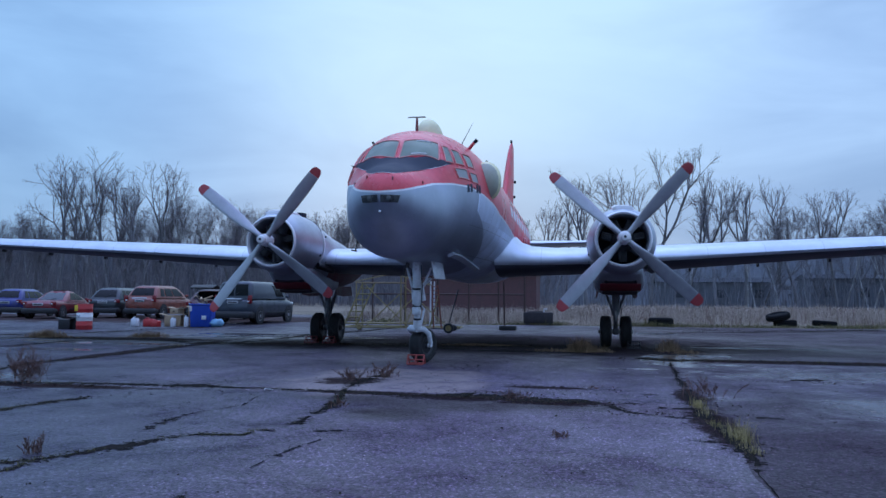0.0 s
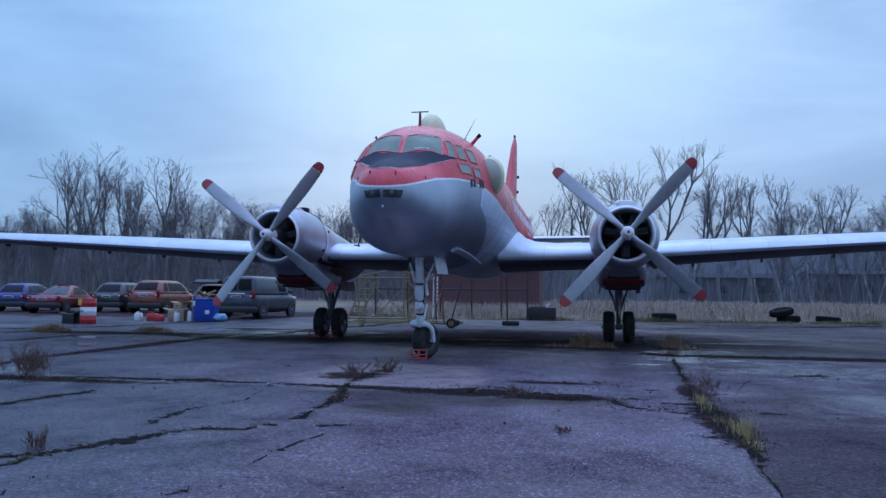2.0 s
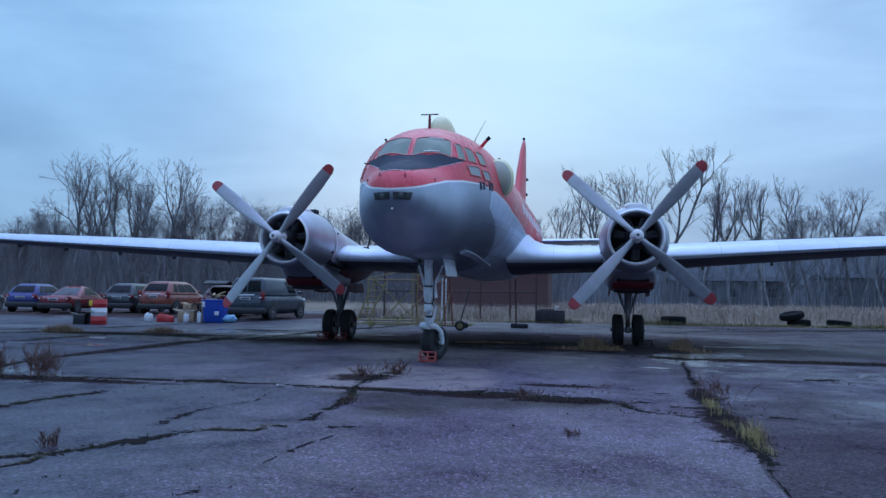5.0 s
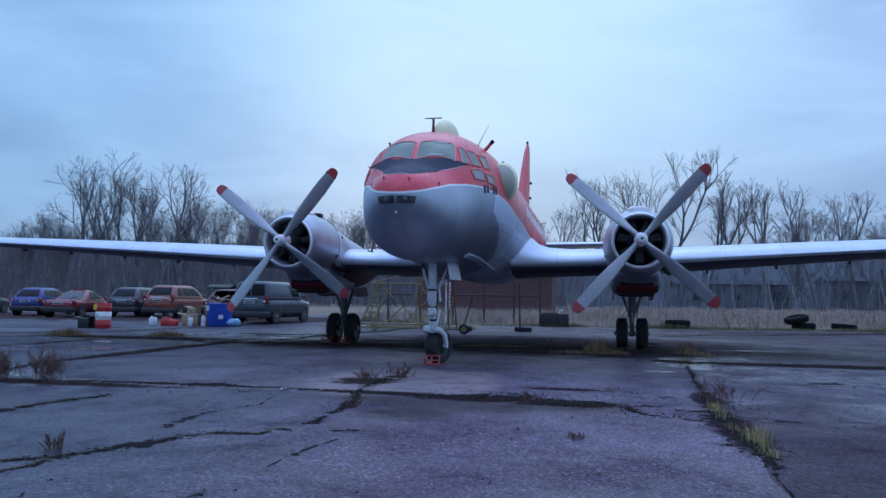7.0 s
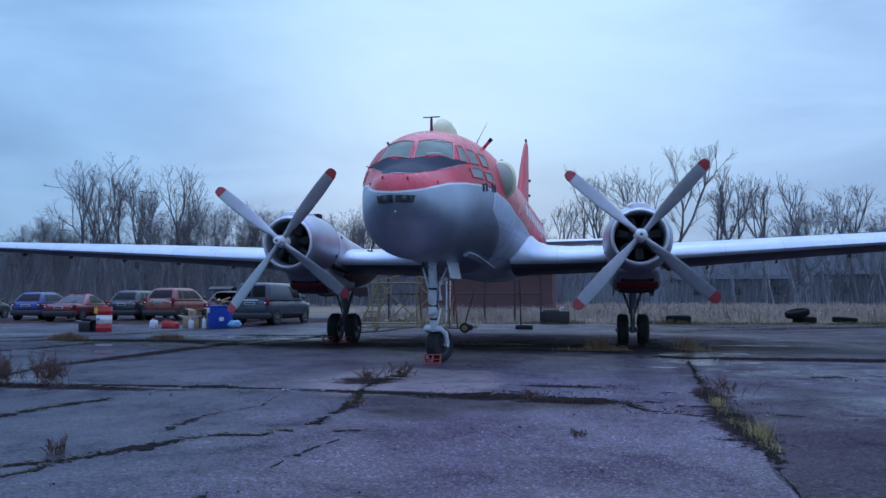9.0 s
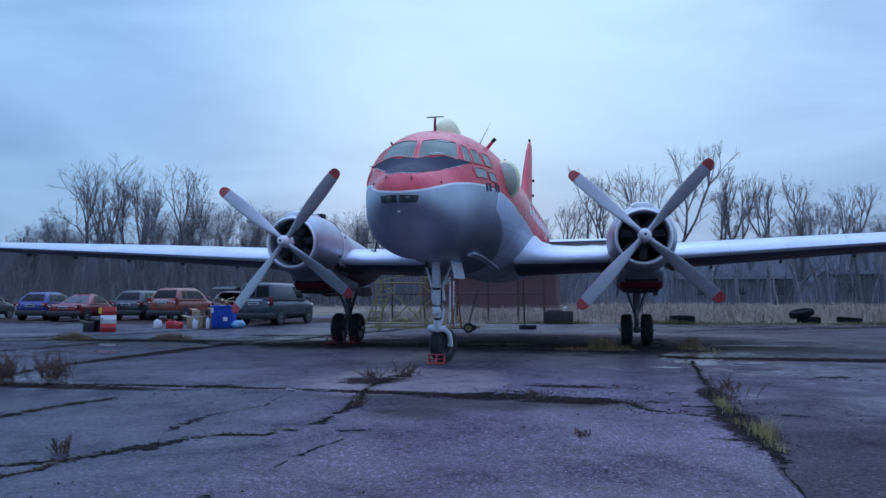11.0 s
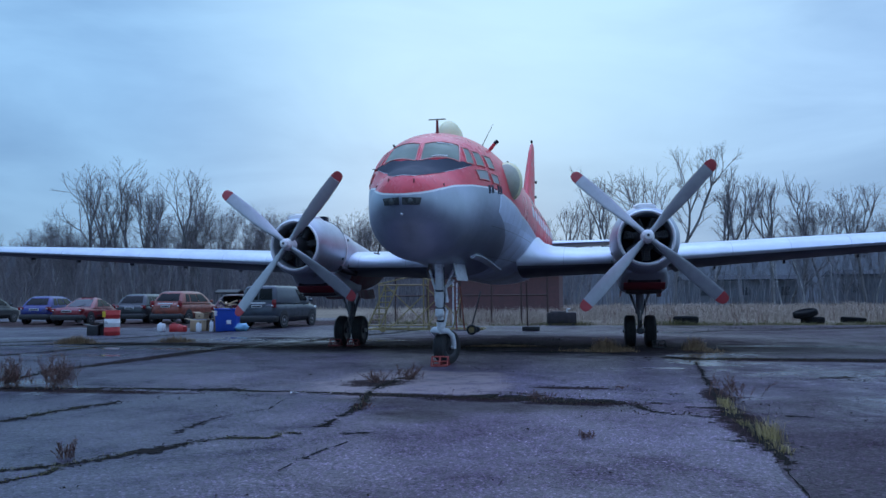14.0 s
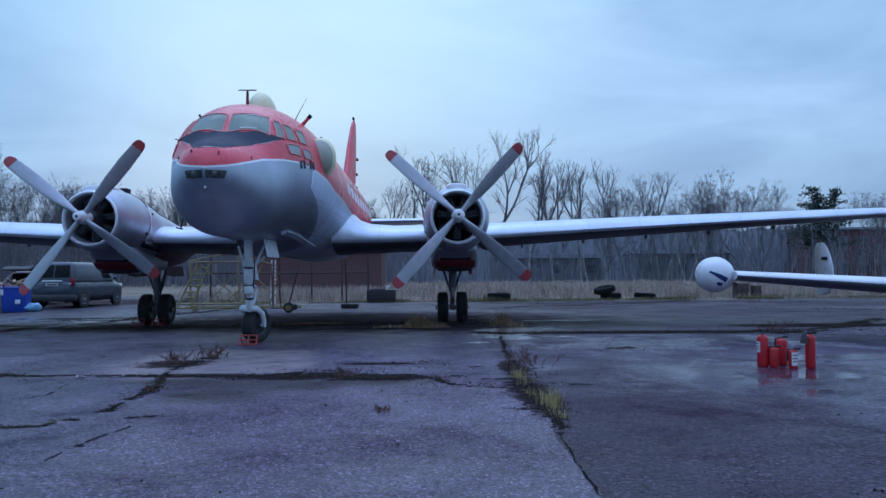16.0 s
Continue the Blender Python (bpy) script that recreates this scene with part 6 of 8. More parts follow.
M_TRIM = simple("black_plastic_trim", (0.02, 0.02, 0.022), 0.6, 0, 0.3, 8.0, 0.1)
M_TAIL = simple("tail_lamp_red", (0.20, 0.012, 0.016), 0.15, 0, 0.15, 9.0, 0.0)
M_CLEAR = simple("clear_lamp", (0.75, 0.77, 0.78), 0.12, 0.3, 0.05, 9.0, 0.0)
M_PLATE = simple("white_plate", (0.42, 0.43, 0.44), 0.4, 0, 0.06, 9.0, 0.0)
M_ALLOY = simple("alloy_rim", (0.34, 0.35, 0.36), 0.35, 0.6, 0.2, 9.0, 0.05)


def rrect(hw, y0, y1, z, r, n=4):
    """A rounded rectangle in plan at height z."""
    pts = []
    for cx, cy, a0 in ((hw - r, y1 - r, 0), (-hw + r, y1 - r, 90), (-hw + r, y0 + r, 180), (hw - r, y0 + r, 270)):
        for k in range(n + 1):
            a = radians(a0 + 90 * k / n)
            pts.append((cx + r * math.cos(a), cy + r * math.sin(a), z))
    return pts


def build_car(m, label, paint, length=4.3, width=1.74, height=1.48, kind="hatch", open_gate=False):
    """Front towards +y; stands on z = 0."""
    car = holder("car", label, "car", "parked cars", m)
    L, W, H = length / 2, width / 2, height
    belt = {"hatch": 0.98, "sedan": 0.93, "suv": 1.10, "van": 1.13}[kind] * (H / {"hatch": 1.5, "sedan": 1.45, "suv": 1.68, "van": 1.83}[kind])
    deck_r = {"hatch": 0.05, "sedan": 0.95, "suv": 0.05, "van": 0.03}[kind]
    hood = {"hatch": 1.05, "sedan": 1.25, "suv": 1.15, "van": 0.95}[kind]
    # lower body, stations from tail to nose
    st = [(-L, W * 0.78, 0.46, belt - 0.16), (-L + 0.04, W * 0.88, 0.36, belt - 0.08), (-L + 0.16, W * 0.95, 0.30, belt - 0.02), (-L + 0.5, W, 0.24, belt), (-0.4, W, 0.22, belt),
          (L - hood - 0.1, W, 0.22, belt), (L - hood * 0.5, W * 0.98, 0.24, belt - 0.07), (L - 0.22, W * 0.93, 0.28, belt - 0.17), (L - 0.06, W * 0.84, 0.34, belt - 0.30), (L, W * 0.70, 0.42, belt - 0.40)]
    bm = bm_new()
    rings = []
    for row in smooth_rows(st, 26):
        y, hw, zb, zt = row
        zc, hh = (zb + zt) / 2, (zt - zb) / 2
        ring = []
        for k in range(28):
            a = 2 * math.pi * k / 28
            s, c = math.sin(a), math.cos(a)
            p = 4.2
            r = (abs(s) ** p + abs(c) ** p) ** (-1 / p)
            ring.append((hw * s * r, y, zc + hh * c * r))
        rings.append(ring)
    loft(bm, rings)
    body = part("body", bm, paint, car, angle=50)
    # cabin and its windows
    yb0, yb1 = -L + deck_r + 0.10, L - hood + 0.18
    yt0 = yb0 + {"hatch": 0.50, "sedan": 0.85, "suv": 0.46, "van": 0.16}[kind]
    yt1 = yb1 - {"hatch": 0.85, "sedan": 0.95, "suv": 0.80, "van": 0.72}[kind]
    wt = W * {"hatch": 0.66, "sedan": 0.62, "suv": 0.69, "van": 0.80}[kind]
    wb = W * 0.94

    def shell(f, g, side):
        """A place on the cabin wall: f along it, g up it."""
        k = 0.035 * math.sin(math.pi * g)
        if side == 0:
            hx = (wb + (wt - wb) * g) * (2 * f - 1)
            return Vector((hx, yb0 + (yt0 - yb0) * g - k, belt - 0.06 + (H - 0.01 - belt) * g))
        ya, yz = yb0 + (yt0 - yb0) * g - k, yb1 + (yt1 - yb1) * g + k
        return Vector((side * (wb + (wt - wb) * g + k), ya + (yz - ya) * f, belt - 0.06 + (H - 0.01 - belt) * g))

    bm = bm_new()
    rings = []
    for g in (0, 0.25, 0.5, 0.75, 0.92, 1.0):
        k = 0.035 * math.sin(math.pi * g)
        rings.append(rrect(wb + (wt - wb) * g + k - (0.03 if g == 1.0 else 0), yb0 + (yt0 - yb0) * g - k, yb1 + (yt1 - yb1) * g + k, belt - 0.06 + (H - 0.01 - belt) * g, 0.16))
    rings.append(rrect(wt - 0.12, yt0 + 0.14, yt1 - 0.16, H - 0.015, 0.14))
    rings.append(rrect(wt - 0.32, yt0 + 0.42, yt1 - 0.42, H, 0.12))
    loft(bm, rings)
    cabin = part("cabin", bm, paint, body, angle=70)

    def pane(name, side, f0, f1, g0, g1, out=0.012, cut=0.0):
        bm = bm_new()
        rows = []
        for a in range(6):
            g = g0 + (g1 - g0) * a / 5
            rows.append([])
            for q in range(5):
                f = f0 + cut * (g - g0) + (f1 - f0 - cut * (g - g0)) * q / 4
                p = shell(f, g, side)
                rows[-1].append(p + (Vector((0, -out, 0)) if side == 0 else Vector((side * out, 0, 0))))
        loft(bm, rows, False)
        ex = bmesh.ops.extrude_edge_only(bm, edges=[e for e in bm.edges if len(e.link_faces) == 1])
        for v in ex["geom"]:
            if isinstance(v, bmesh.types.BMVert):
                v.co += Vector((0, out * 2, 0)) if side == 0 else Vector((-side * out * 2, 0, 0))
        return part(name, bm, M_SKYGLASS if kind == "sedan" and side == 0 else M_CARGLASS, cabin)

    rg = {"hatch": 0.22, "sedan": 0.16, "suv": 0.22, "van": 0.2}[kind]
    rear = pane("rear_window", 0, 0.10, 0.48 if kind == "van" else 0.90, rg, 0.90)
    if kind == "van":
        pane("rear_window", 0, 0.52, 0.90, rg, 0.90)
    bm = bm_new()
    tube(bm, [shell(0.5, rg, 0) + Vector((0, -0.03, 0)), shell(0.68, rg + 0.25, 0) + Vector((0, -0.03, 0))], 0.010, 6)
    part("rear_wiper", bm, M_TRIM, rear)
    for sx in (-1, 1):
        if kind == "van":
            cuts = ((0.67, 0.88),)
        elif kind == "sedan":
            cuts = ((0.20, 0.50), (0.53, 0.86))
        else:
            cuts = ((0.12, 0.25), (0.29, 0.54), (0.57, 0.87))
        for u0, u1 in cuts:
            pane("side_window", sx, u0, u1, 0.16, 0.86)
        bm = bm_new()
        ellipsoid(bm, (sx * (W + 0.09), yb1 - 0.42, belt + 0.06), (0.10, 0.06, 0.075), 14, 8)
        part("door_mirror", bm, paint, body)
        # lamps
        bm = bm_new()
        zl = belt - 0.14
        tall = 0.34 if kind in ("suv", "van") else 0.17
        box(bm, (sx * (W * 0.86), -L + 0.075, zl + (0.06 if tall > 0.3 else 0)), (0.26 if tall < 0.3 else 0.17, 0.14, tall), pose(0, 0, 0), 0.035)
        lamp = part("tail_lamp", bm, M_TAIL, body, "red tail lamp")
        bm = bm_new()
        box(bm, (sx * (W * 0.80), -L + 0.03, zl - (0.02 if tall < 0.3 else 0.03)), (0.10, 0.08, 0.06), bev=0.015)
        part("reversing_lamp", bm, M_CLEAR, lamp)
        bm = bm_new()
        box(bm, (sx * W * 0.70, L - 0.14, belt - 0.27), (0.34, 0.18, 0.14), bev=0.04)
        part("headlamp", bm, M_CLEAR, body)
        bm = bm_new()
        box(bm, (sx * (W - 0.008), 0.1, 0.47), (0.03, length * 0.42, 0.07), bev=0.012)
        part("side_moulding", bm, M_TRIM, body)
        for hy in (-0.45, 0.55):
            bm = bm_new()
            box(bm, (sx * (W + 0.004), hy, belt - 0.13), (0.03, 0.16, 0.03), bev=0.008)
            part("door_handle", bm, paint, body)
    bm = bm_new()
    loft(bm, [rrect(W * 0.93, -L - 0.05, -L + 0.45, 0.27, 0.12), rrect(W * 0.97, -L - 0.075, -L + 0.45, 0.36, 0.14), rrect(W * 0.97, -L - 0.07, -L + 0.45, 0.48, 0.14), rrect(W * 0.92, -L - 0.02, -L + 0.45, 0.54, 0.12)])
    part("rear_bumper", bm, M_TRIM, body, "dark bumper", angle=50)
    bm = bm_new()
    box(bm, (0, -L + 0.02, belt - 0.20), (0.52, 0.06, 0.12), bev=0.006)
    plate = part("number_plate", bm, M_PLATE, body, "white number plate")
    bm = bm_new()
    box(bm, (0, -L - 0.012, belt - 0.20), (0.40, 0.006, 0.05))
    part("plate_bar", bm, M_TRIM, plate)
    if kind in ("suv", "van"):
        bm = bm_new()
        box(bm, (0, -L + 0.01, belt - 0.06), (0.8, 0.06, 0.06), bev=0.02)
        part("chrome_strip", bm, M_CLEAR, body, "bright strip over the plate")
    # wheels
    rw = 0.31 if kind in ("hatch", "sedan") else 0.345
    for sy in (-L + 0.78, L - 0.82):
        for sx in (-1, 1):
            bm = bm_new()
            lathe(bm, [(-0.03, rw + 0.055), (0.016, rw + 0.055), (0.02, rw + 0.03), (0.018, 0.1)], (sx * (W - 0.005) if sx > 0 else -W - 0.014, sy, rw + 0.02), "x", 28)
            part("wheel_arch", bm, M_TRIM, body)
            bm = bm_new()
            tyre(bm, (sx * (W - 0.075), sy, rw), rw, 0.20)
            wh = part("wheel", bm, M_RUBBER, car)
            bm = bm_new()
            rim_disc(bm, (sx * (W - 0.068), sy, rw), rw, 0.20)
            part("rim", bm, M_ALLOY, wh)
    if open_gate:
        bm = bm_new()
        rows = [[(-wt, yt0 + 0.05, H), (wt, yt0 + 0.05, H), (wt, yt0 + 0.05, H + 0.04), (-wt, yt0 + 0.05, H + 0.04)],
                [(-wt, yt0 - 0.55, H + 0.16), (wt, yt0 - 0.55, H + 0.16), (wt, yt0 - 0.55, H + 0.21), (-wt, yt0 - 0.55, H + 0.21)],
                [(-wt * 0.95, yt0 - 1.0, H + 0.02), (wt * 0.95, yt0 - 1.0, H + 0.02), (wt * 0.95, yt0 - 1.0, H + 0.08), (-wt * 0.95, yt0 - 1.0, H + 0.08)]]
        loft(bm, rows)
        part("tailgate", bm, M_TRIM, body, "raised dark tailgate")
    return car


def build_cars():
    blue = car_paint("blue_car_paint", (0.010, 0.020, 0.16))
    red = car_paint("red_car_paint", (0.19, 0.008, 0.016))
    dark = car_paint("dark_green_grey_paint", (0.028, 0.034, 0.040))
    orange = car_paint("copper_orange_paint", (0.25, 0.062, 0.040))
    grey = car_paint("slate_grey_paint", (0.045, 0.057, 0.075))
    maroon = car_paint("maroon_car_paint", (0.10, 0.014, 0.02))
    build_car(pose(-31.8, 23.5, 0, 0, 0, 10), "dark grey hatchback, dirty, parked on the apron", dark, 4.1, 1.72, 1.5, "hatch")
    build_car(pose(-26.9, 22.9, 0, 0, 0, 11), "blue hatchback, dirty, parked in the row", blue, 4.0, 1.70, 1.50, "hatch")
    build_car(pose(-23.7, 21.6, 0, 0, 0, 9), "dark red saloon car, parked in the row", red, 4.45, 1.72, 1.42, "sedan")
    build_car(pose(-21.75, 24.0, 0, 0, 0, 6), "dark grey-green hatchback, parked in the row", dark, 4.3, 1.75, 1.58, "hatch")
    build_car(pose(-19.2, 23.6, 0, 0, 0, 2), "copper orange crossover car, dirty, parked in the row", orange, 4.45, 1.80, 1.70, "suv")
    build_car(pose(-14.6, 21.2, 0, 0, 0, 6), "dark red estate car with its tailgate raised", maroon, 4.3, 1.74, 1.50, "hatch", True)
    build_car(pose(-11.5, 18.5, 0, 0, 0, -3), "slate grey panel van with two rear windows", grey, 4.45, 1.80, 1.83, "van")


build_cars()


# ---- drum, boxes and clutter by the cars ----
M_DRUMRED = simple("drum_red", (0.50, 0.035, 0.035), 0.42, 0, 0.2, 5.0, 0.1, dirt=(0.2, 0.05, 0.04))
M_BLUEPL = simple("blue_plastic", (0.02, 0.075, 0.42), 0.42, 0, 0.15, 5.0, 0.05)
M_CARD = simple("brown_cardboard", (0.36, 0.26, 0.16), 0.8, 0, 0.15, 5.0, 0.1)
M_WOOD = simple("pale_board_wood", (0.42, 0.30, 0.18), 0.75, 0, 0.2, 9.0, 0.2)
M_WHITEPL = simple("white_plastic", (0.66, 0.68, 0.70), 0.4, 0, 0.08, 6.0, 0.03)
M_CYANBAG = simple("light_blue_bag", (0.16, 0.36, 0.52), 0.45, 0, 0.2, 8.0, 0.3)
M_YLABEL = simple("yellow_label", (0.75, 0.52, 0.04), 0.5, 0, 0.1, 8.0, 0.0)


def build_drum(m):
    d = holder("steel_drum", "red steel drum with a white band, standing on the apron", "drum", m=m)
    for z0, z1, mat, nm in ((0.0, 0.29, M_DRUMRED, "lower_band"), (0.292, 0.58, M_WHITE, "middle_band"), (0.582, 0.86, M_DRUMRED, "upper_band")):
        bm = bm_new()
        h = z1 - z0
        lathe(bm, [(z0, 0.252), (z0 + 0.02, 0.262), (z0 + h * 0.45, 0.26), (z0 + h * 0.5, 0.268), (z0 + h * 0.55, 0.26), (z1 - 0.01, 0.262), (z1, 0.257)], (0, 0, 0), "z", 28)
        part(nm, bm, mat, d, "white painted band" if mat == M_WHITE else "")
    bm = bm_new()
    lathe(bm, [(0.86, 0.257), (0.875, 0.263), (0.88, 0.252), (0.865, 0.24)], (0, 0, 0), "z", 28, False, False)
    part("rim", bm, M_DRUMRED, d)
    bm = bm_new()
    box(bm, (-0.16, -0.236, 0.74), (0.13, 0.02, 0.20), pose(0, 0, 0, 0, 0, 0), 0.004)
    part("label_patch", bm, M_YLABEL, d, "yellow label")
    bm = bm_new()
    for z in (0.47, 0.43):
        box(bm, (-0.08, -0.258, z), (0.18, 0.01, 0.018))
    part("print_bar", bm, M_BLACK, d)


build_drum(pose(-14.05, 9.95, 0))


def build_canister(m, mat, label, w=0.24, d=0.16, h=0.34, name="canister"):
    c = holder(name, label, "canister", m=m)
    bm = bm_new()
    loft(bm, [rrect(w / 2 - 0.01, -d / 2 + 0.01, d / 2 - 0.01, 0, 0.03), rrect(w / 2, -d / 2, d / 2, 0.02, 0.035), rrect(w / 2, -d / 2, d / 2, h * 0.78, 0.035), rrect(w * 0.36, -d * 0.38, d * 0.38, h * 0.92, 0.03)])
    part("body", bm, mat, c)
    bm = bm_new()
    lathe(bm, [(h * 0.9, 0.03), (h, 0.03), (h * 1.01, 0.02)], (w * 0.18, 0, 0), "z", 14)
    part("cap", bm, M_TRIM, c)
    bm = bm_new()
    tube(bm, [(-w * 0.3, 0, h * 0.88), (-w * 0.3, 0, h * 1.02), (w * 0.02, 0, h * 1.02), (w * 0.02, 0, h * 0.9)], 0.014, 8)
    part("handle", bm, mat, c)
    return c


def build_crate(m, mat, label, s, name="box", category="box"):
    c = holder(name, label, category, m=m)
    bm = bm_new()
    x, y, z = s
    box(bm, (0, 0, z / 2), s, bev=0.012)
    part("body", bm, mat, c)
    for sx in (-1, 1):
        bm = bm_new()
        box(bm, (0, 0, 0), (x * 0.5, y * 0.98, 0.012), pose(sx * x * 0.62, 0, z + 0.035, 0, -sx * 14, 0), 0.003)
        part("lid_flap", bm, mat, c)
    bm = bm_new()
    box(bm, (0, -y / 2 - 0.004, z * 0.55), (x * 0.2, 0.012, z * 0.18), bev=0.003)
    part("hand_hole", bm, M_TRIM, c)
    return c


def build_clutter():
    build_crate(pose(-14.72, 9.9, 0, 0, 0, 10), M_TRIM, "black battery box on the apron", (0.40, 0.30, 0.34), "battery_box", "battery")
    build_crate(pose(-14.42, 10.05, 0, 0, 0, -6), M_TRIM, "black battery box beside a drum", (0.26, 0.26, 0.40), "battery_box", "battery")
    bin_ = holder("plastic_tub", "tall blue plastic tub filled with scrap wood", "tub", m=pose(-11.5, 13.5, 0, 0, 0, 12))
    bm = bm_new()
    loft(bm, [rrect(0.38, -0.30, 0.30, 0, 0.08), rrect(0.40, -0.32, 0.32, 0.03, 0.09), rrect(0.43, -0.35, 0.35, 0.82, 0.09), rrect(0.46, -0.38, 0.38, 0.84, 0.09), rrect(0.46, -0.38, 0.38, 0.88, 0.09), rrect(0.41, -0.33, 0.33, 0.87, 0.08), rrect(0.39, -0.31, 0.31, 0.3, 0.07)])
    part("body", bm, M_BLUEPL, bin_, "blue plastic body")
    bm = bm_new()
    box(bm, (0.14, -0.355, 0.36), (0.17, 0.02, 0.15), bev=0.006)
    part("sticker", bm, M_WHITEPL, bin_, "white sticker")
    bm = bm_new()
    box(bm, (-0.37, -0.345, 0.70), (0.10, 0.02, 0.20), bev=0.006)
    part("sticker", bm, M_WHITEPL, bin_)
    rng = random.Random(3)
    for k in range(9):
        bm = bm_new()
        box(bm, (0, 0, 0), (rng.uniform(0.25, 0.5), 0.09, 0.035), pose(rng.uniform(-0.2, 0.2), rng.uniform(-0.2, 0.2), 0.92 + 0.025 * k, rng.uniform(-25, 25), rng.uniform(-30, 30), rng.uniform(0, 180)), 0.004)
        part("scrap_board", bm, M_WOOD, bin_, "pale scrap board" if k == 0 else "")
    # bag slumped beside the tub
    bm = bm_new()
    ellipsoid(bm, (0, 0, 0.14), (0.34, 0.22, 0.16), 22, 12)
    for v in bm.verts:
        v.co += Vector((noise.noise(v.co * 5), noise.noise(v.co * 5 + Vector((3, 0, 0))), noise.noise(v.co * 6))) * 0.06
        v.co.z = max(0.0, v.co.z)
    bag = tagged(link("plastic_bag", bm, M_CYANBAG), "light blue plastic bag slumped beside a tub", "bag")
    bag.matrix_basis = pose(-10.95, 13.5, 0, 0, 0, 20)
    build_crate(pose(-12.75, 13.6, 0, 0, 0, 14), M_CARD, "brown cardboard box with open flaps", (0.62, 0.46, 0.42), "cardboard_box")
    build_crate(pose(-12.62, 13.55, 0.47, 0, 0, -12), M_CARD, "small brown cardboard box on another box", (0.40, 0.34, 0.22), "cardboard_box")
    build_crate(pose(-12.1, 13.9, 0, 0, 0, 5), M_WOOD, "dark wooden crate stood on end", (0.30, 0.32, 0.72), "wooden_crate", "crate")
    build_canister(pose(-13.45, 13.0, 0, 0, 0, 10), M_DRUMRED, "red plastic fuel canister", 0.42, 0.22, 0.32)
    build_canister(pose(-13.1, 12.9, 0, 0, 0, -14), M_DRUMRED, "red plastic fuel canister", 0.34, 0.2, 0.26)
    build_canister(pose(-14.05, 13.0, 0, 0, 0, 0), M_WHITEPL, "white plastic canister on the apron", 0.26, 0.22, 0.34)
    build_canister(pose(-12.45, 13.0, 0, 0, 0, 0), M_WHITEPL, "pale translucent bottle by the boxes", 0.18, 0.16, 0.36, "bottle")
    build_canister(pose(-11.98, 13.15, 0, 0, 0, 0), M_WHITEPL, "white plastic bottle by the tub", 0.15, 0.14, 0.42, "bottle")
    # scrap of white paper on the near asphalt
    bm = bm_new()
    g = [[bm.verts.new((0.036 * i - 0.05, 0.05 * j - 0.05, 0.004 + 0.06 * abs(noise.noise((i * 1.7, j * 2.1, 0))))) for i in range(4)] for j in range(3)]
    for j in range(2):
        for i in range(3):
            bm.faces.new((g[j][i], g[j][i + 1], g[j + 1][i + 1], g[j + 1][i]))
    bmesh.ops.solidify(bm, geom=bm.faces[:], thickness=0.003)
    ob = tagged(link("paper_scrap", bm, M_WHITEPL, False), "crumpled scrap of white paper on the asphalt", "litter")
    ob.matrix_basis = pose(-1.08, -4.60, 0, 0, 0, 20)


build_clutter()


M_BROWNPIPE = simple("brown_rusty_pipe", (0.06, 0.032, 0.028), 0.7, 0.2, 0.3, 6.0, 0.1)

# ---- work stands behind the nose ----
def rods(parent, segs, mat, name="tube", rad=0.022, label=""):
    for k, (a, b) in enumerate(segs):
        bm = bm_new()
        tube(bm, [a, b], rad, 8)
        part(name, bm, mat, parent, label if k == 0 else "")


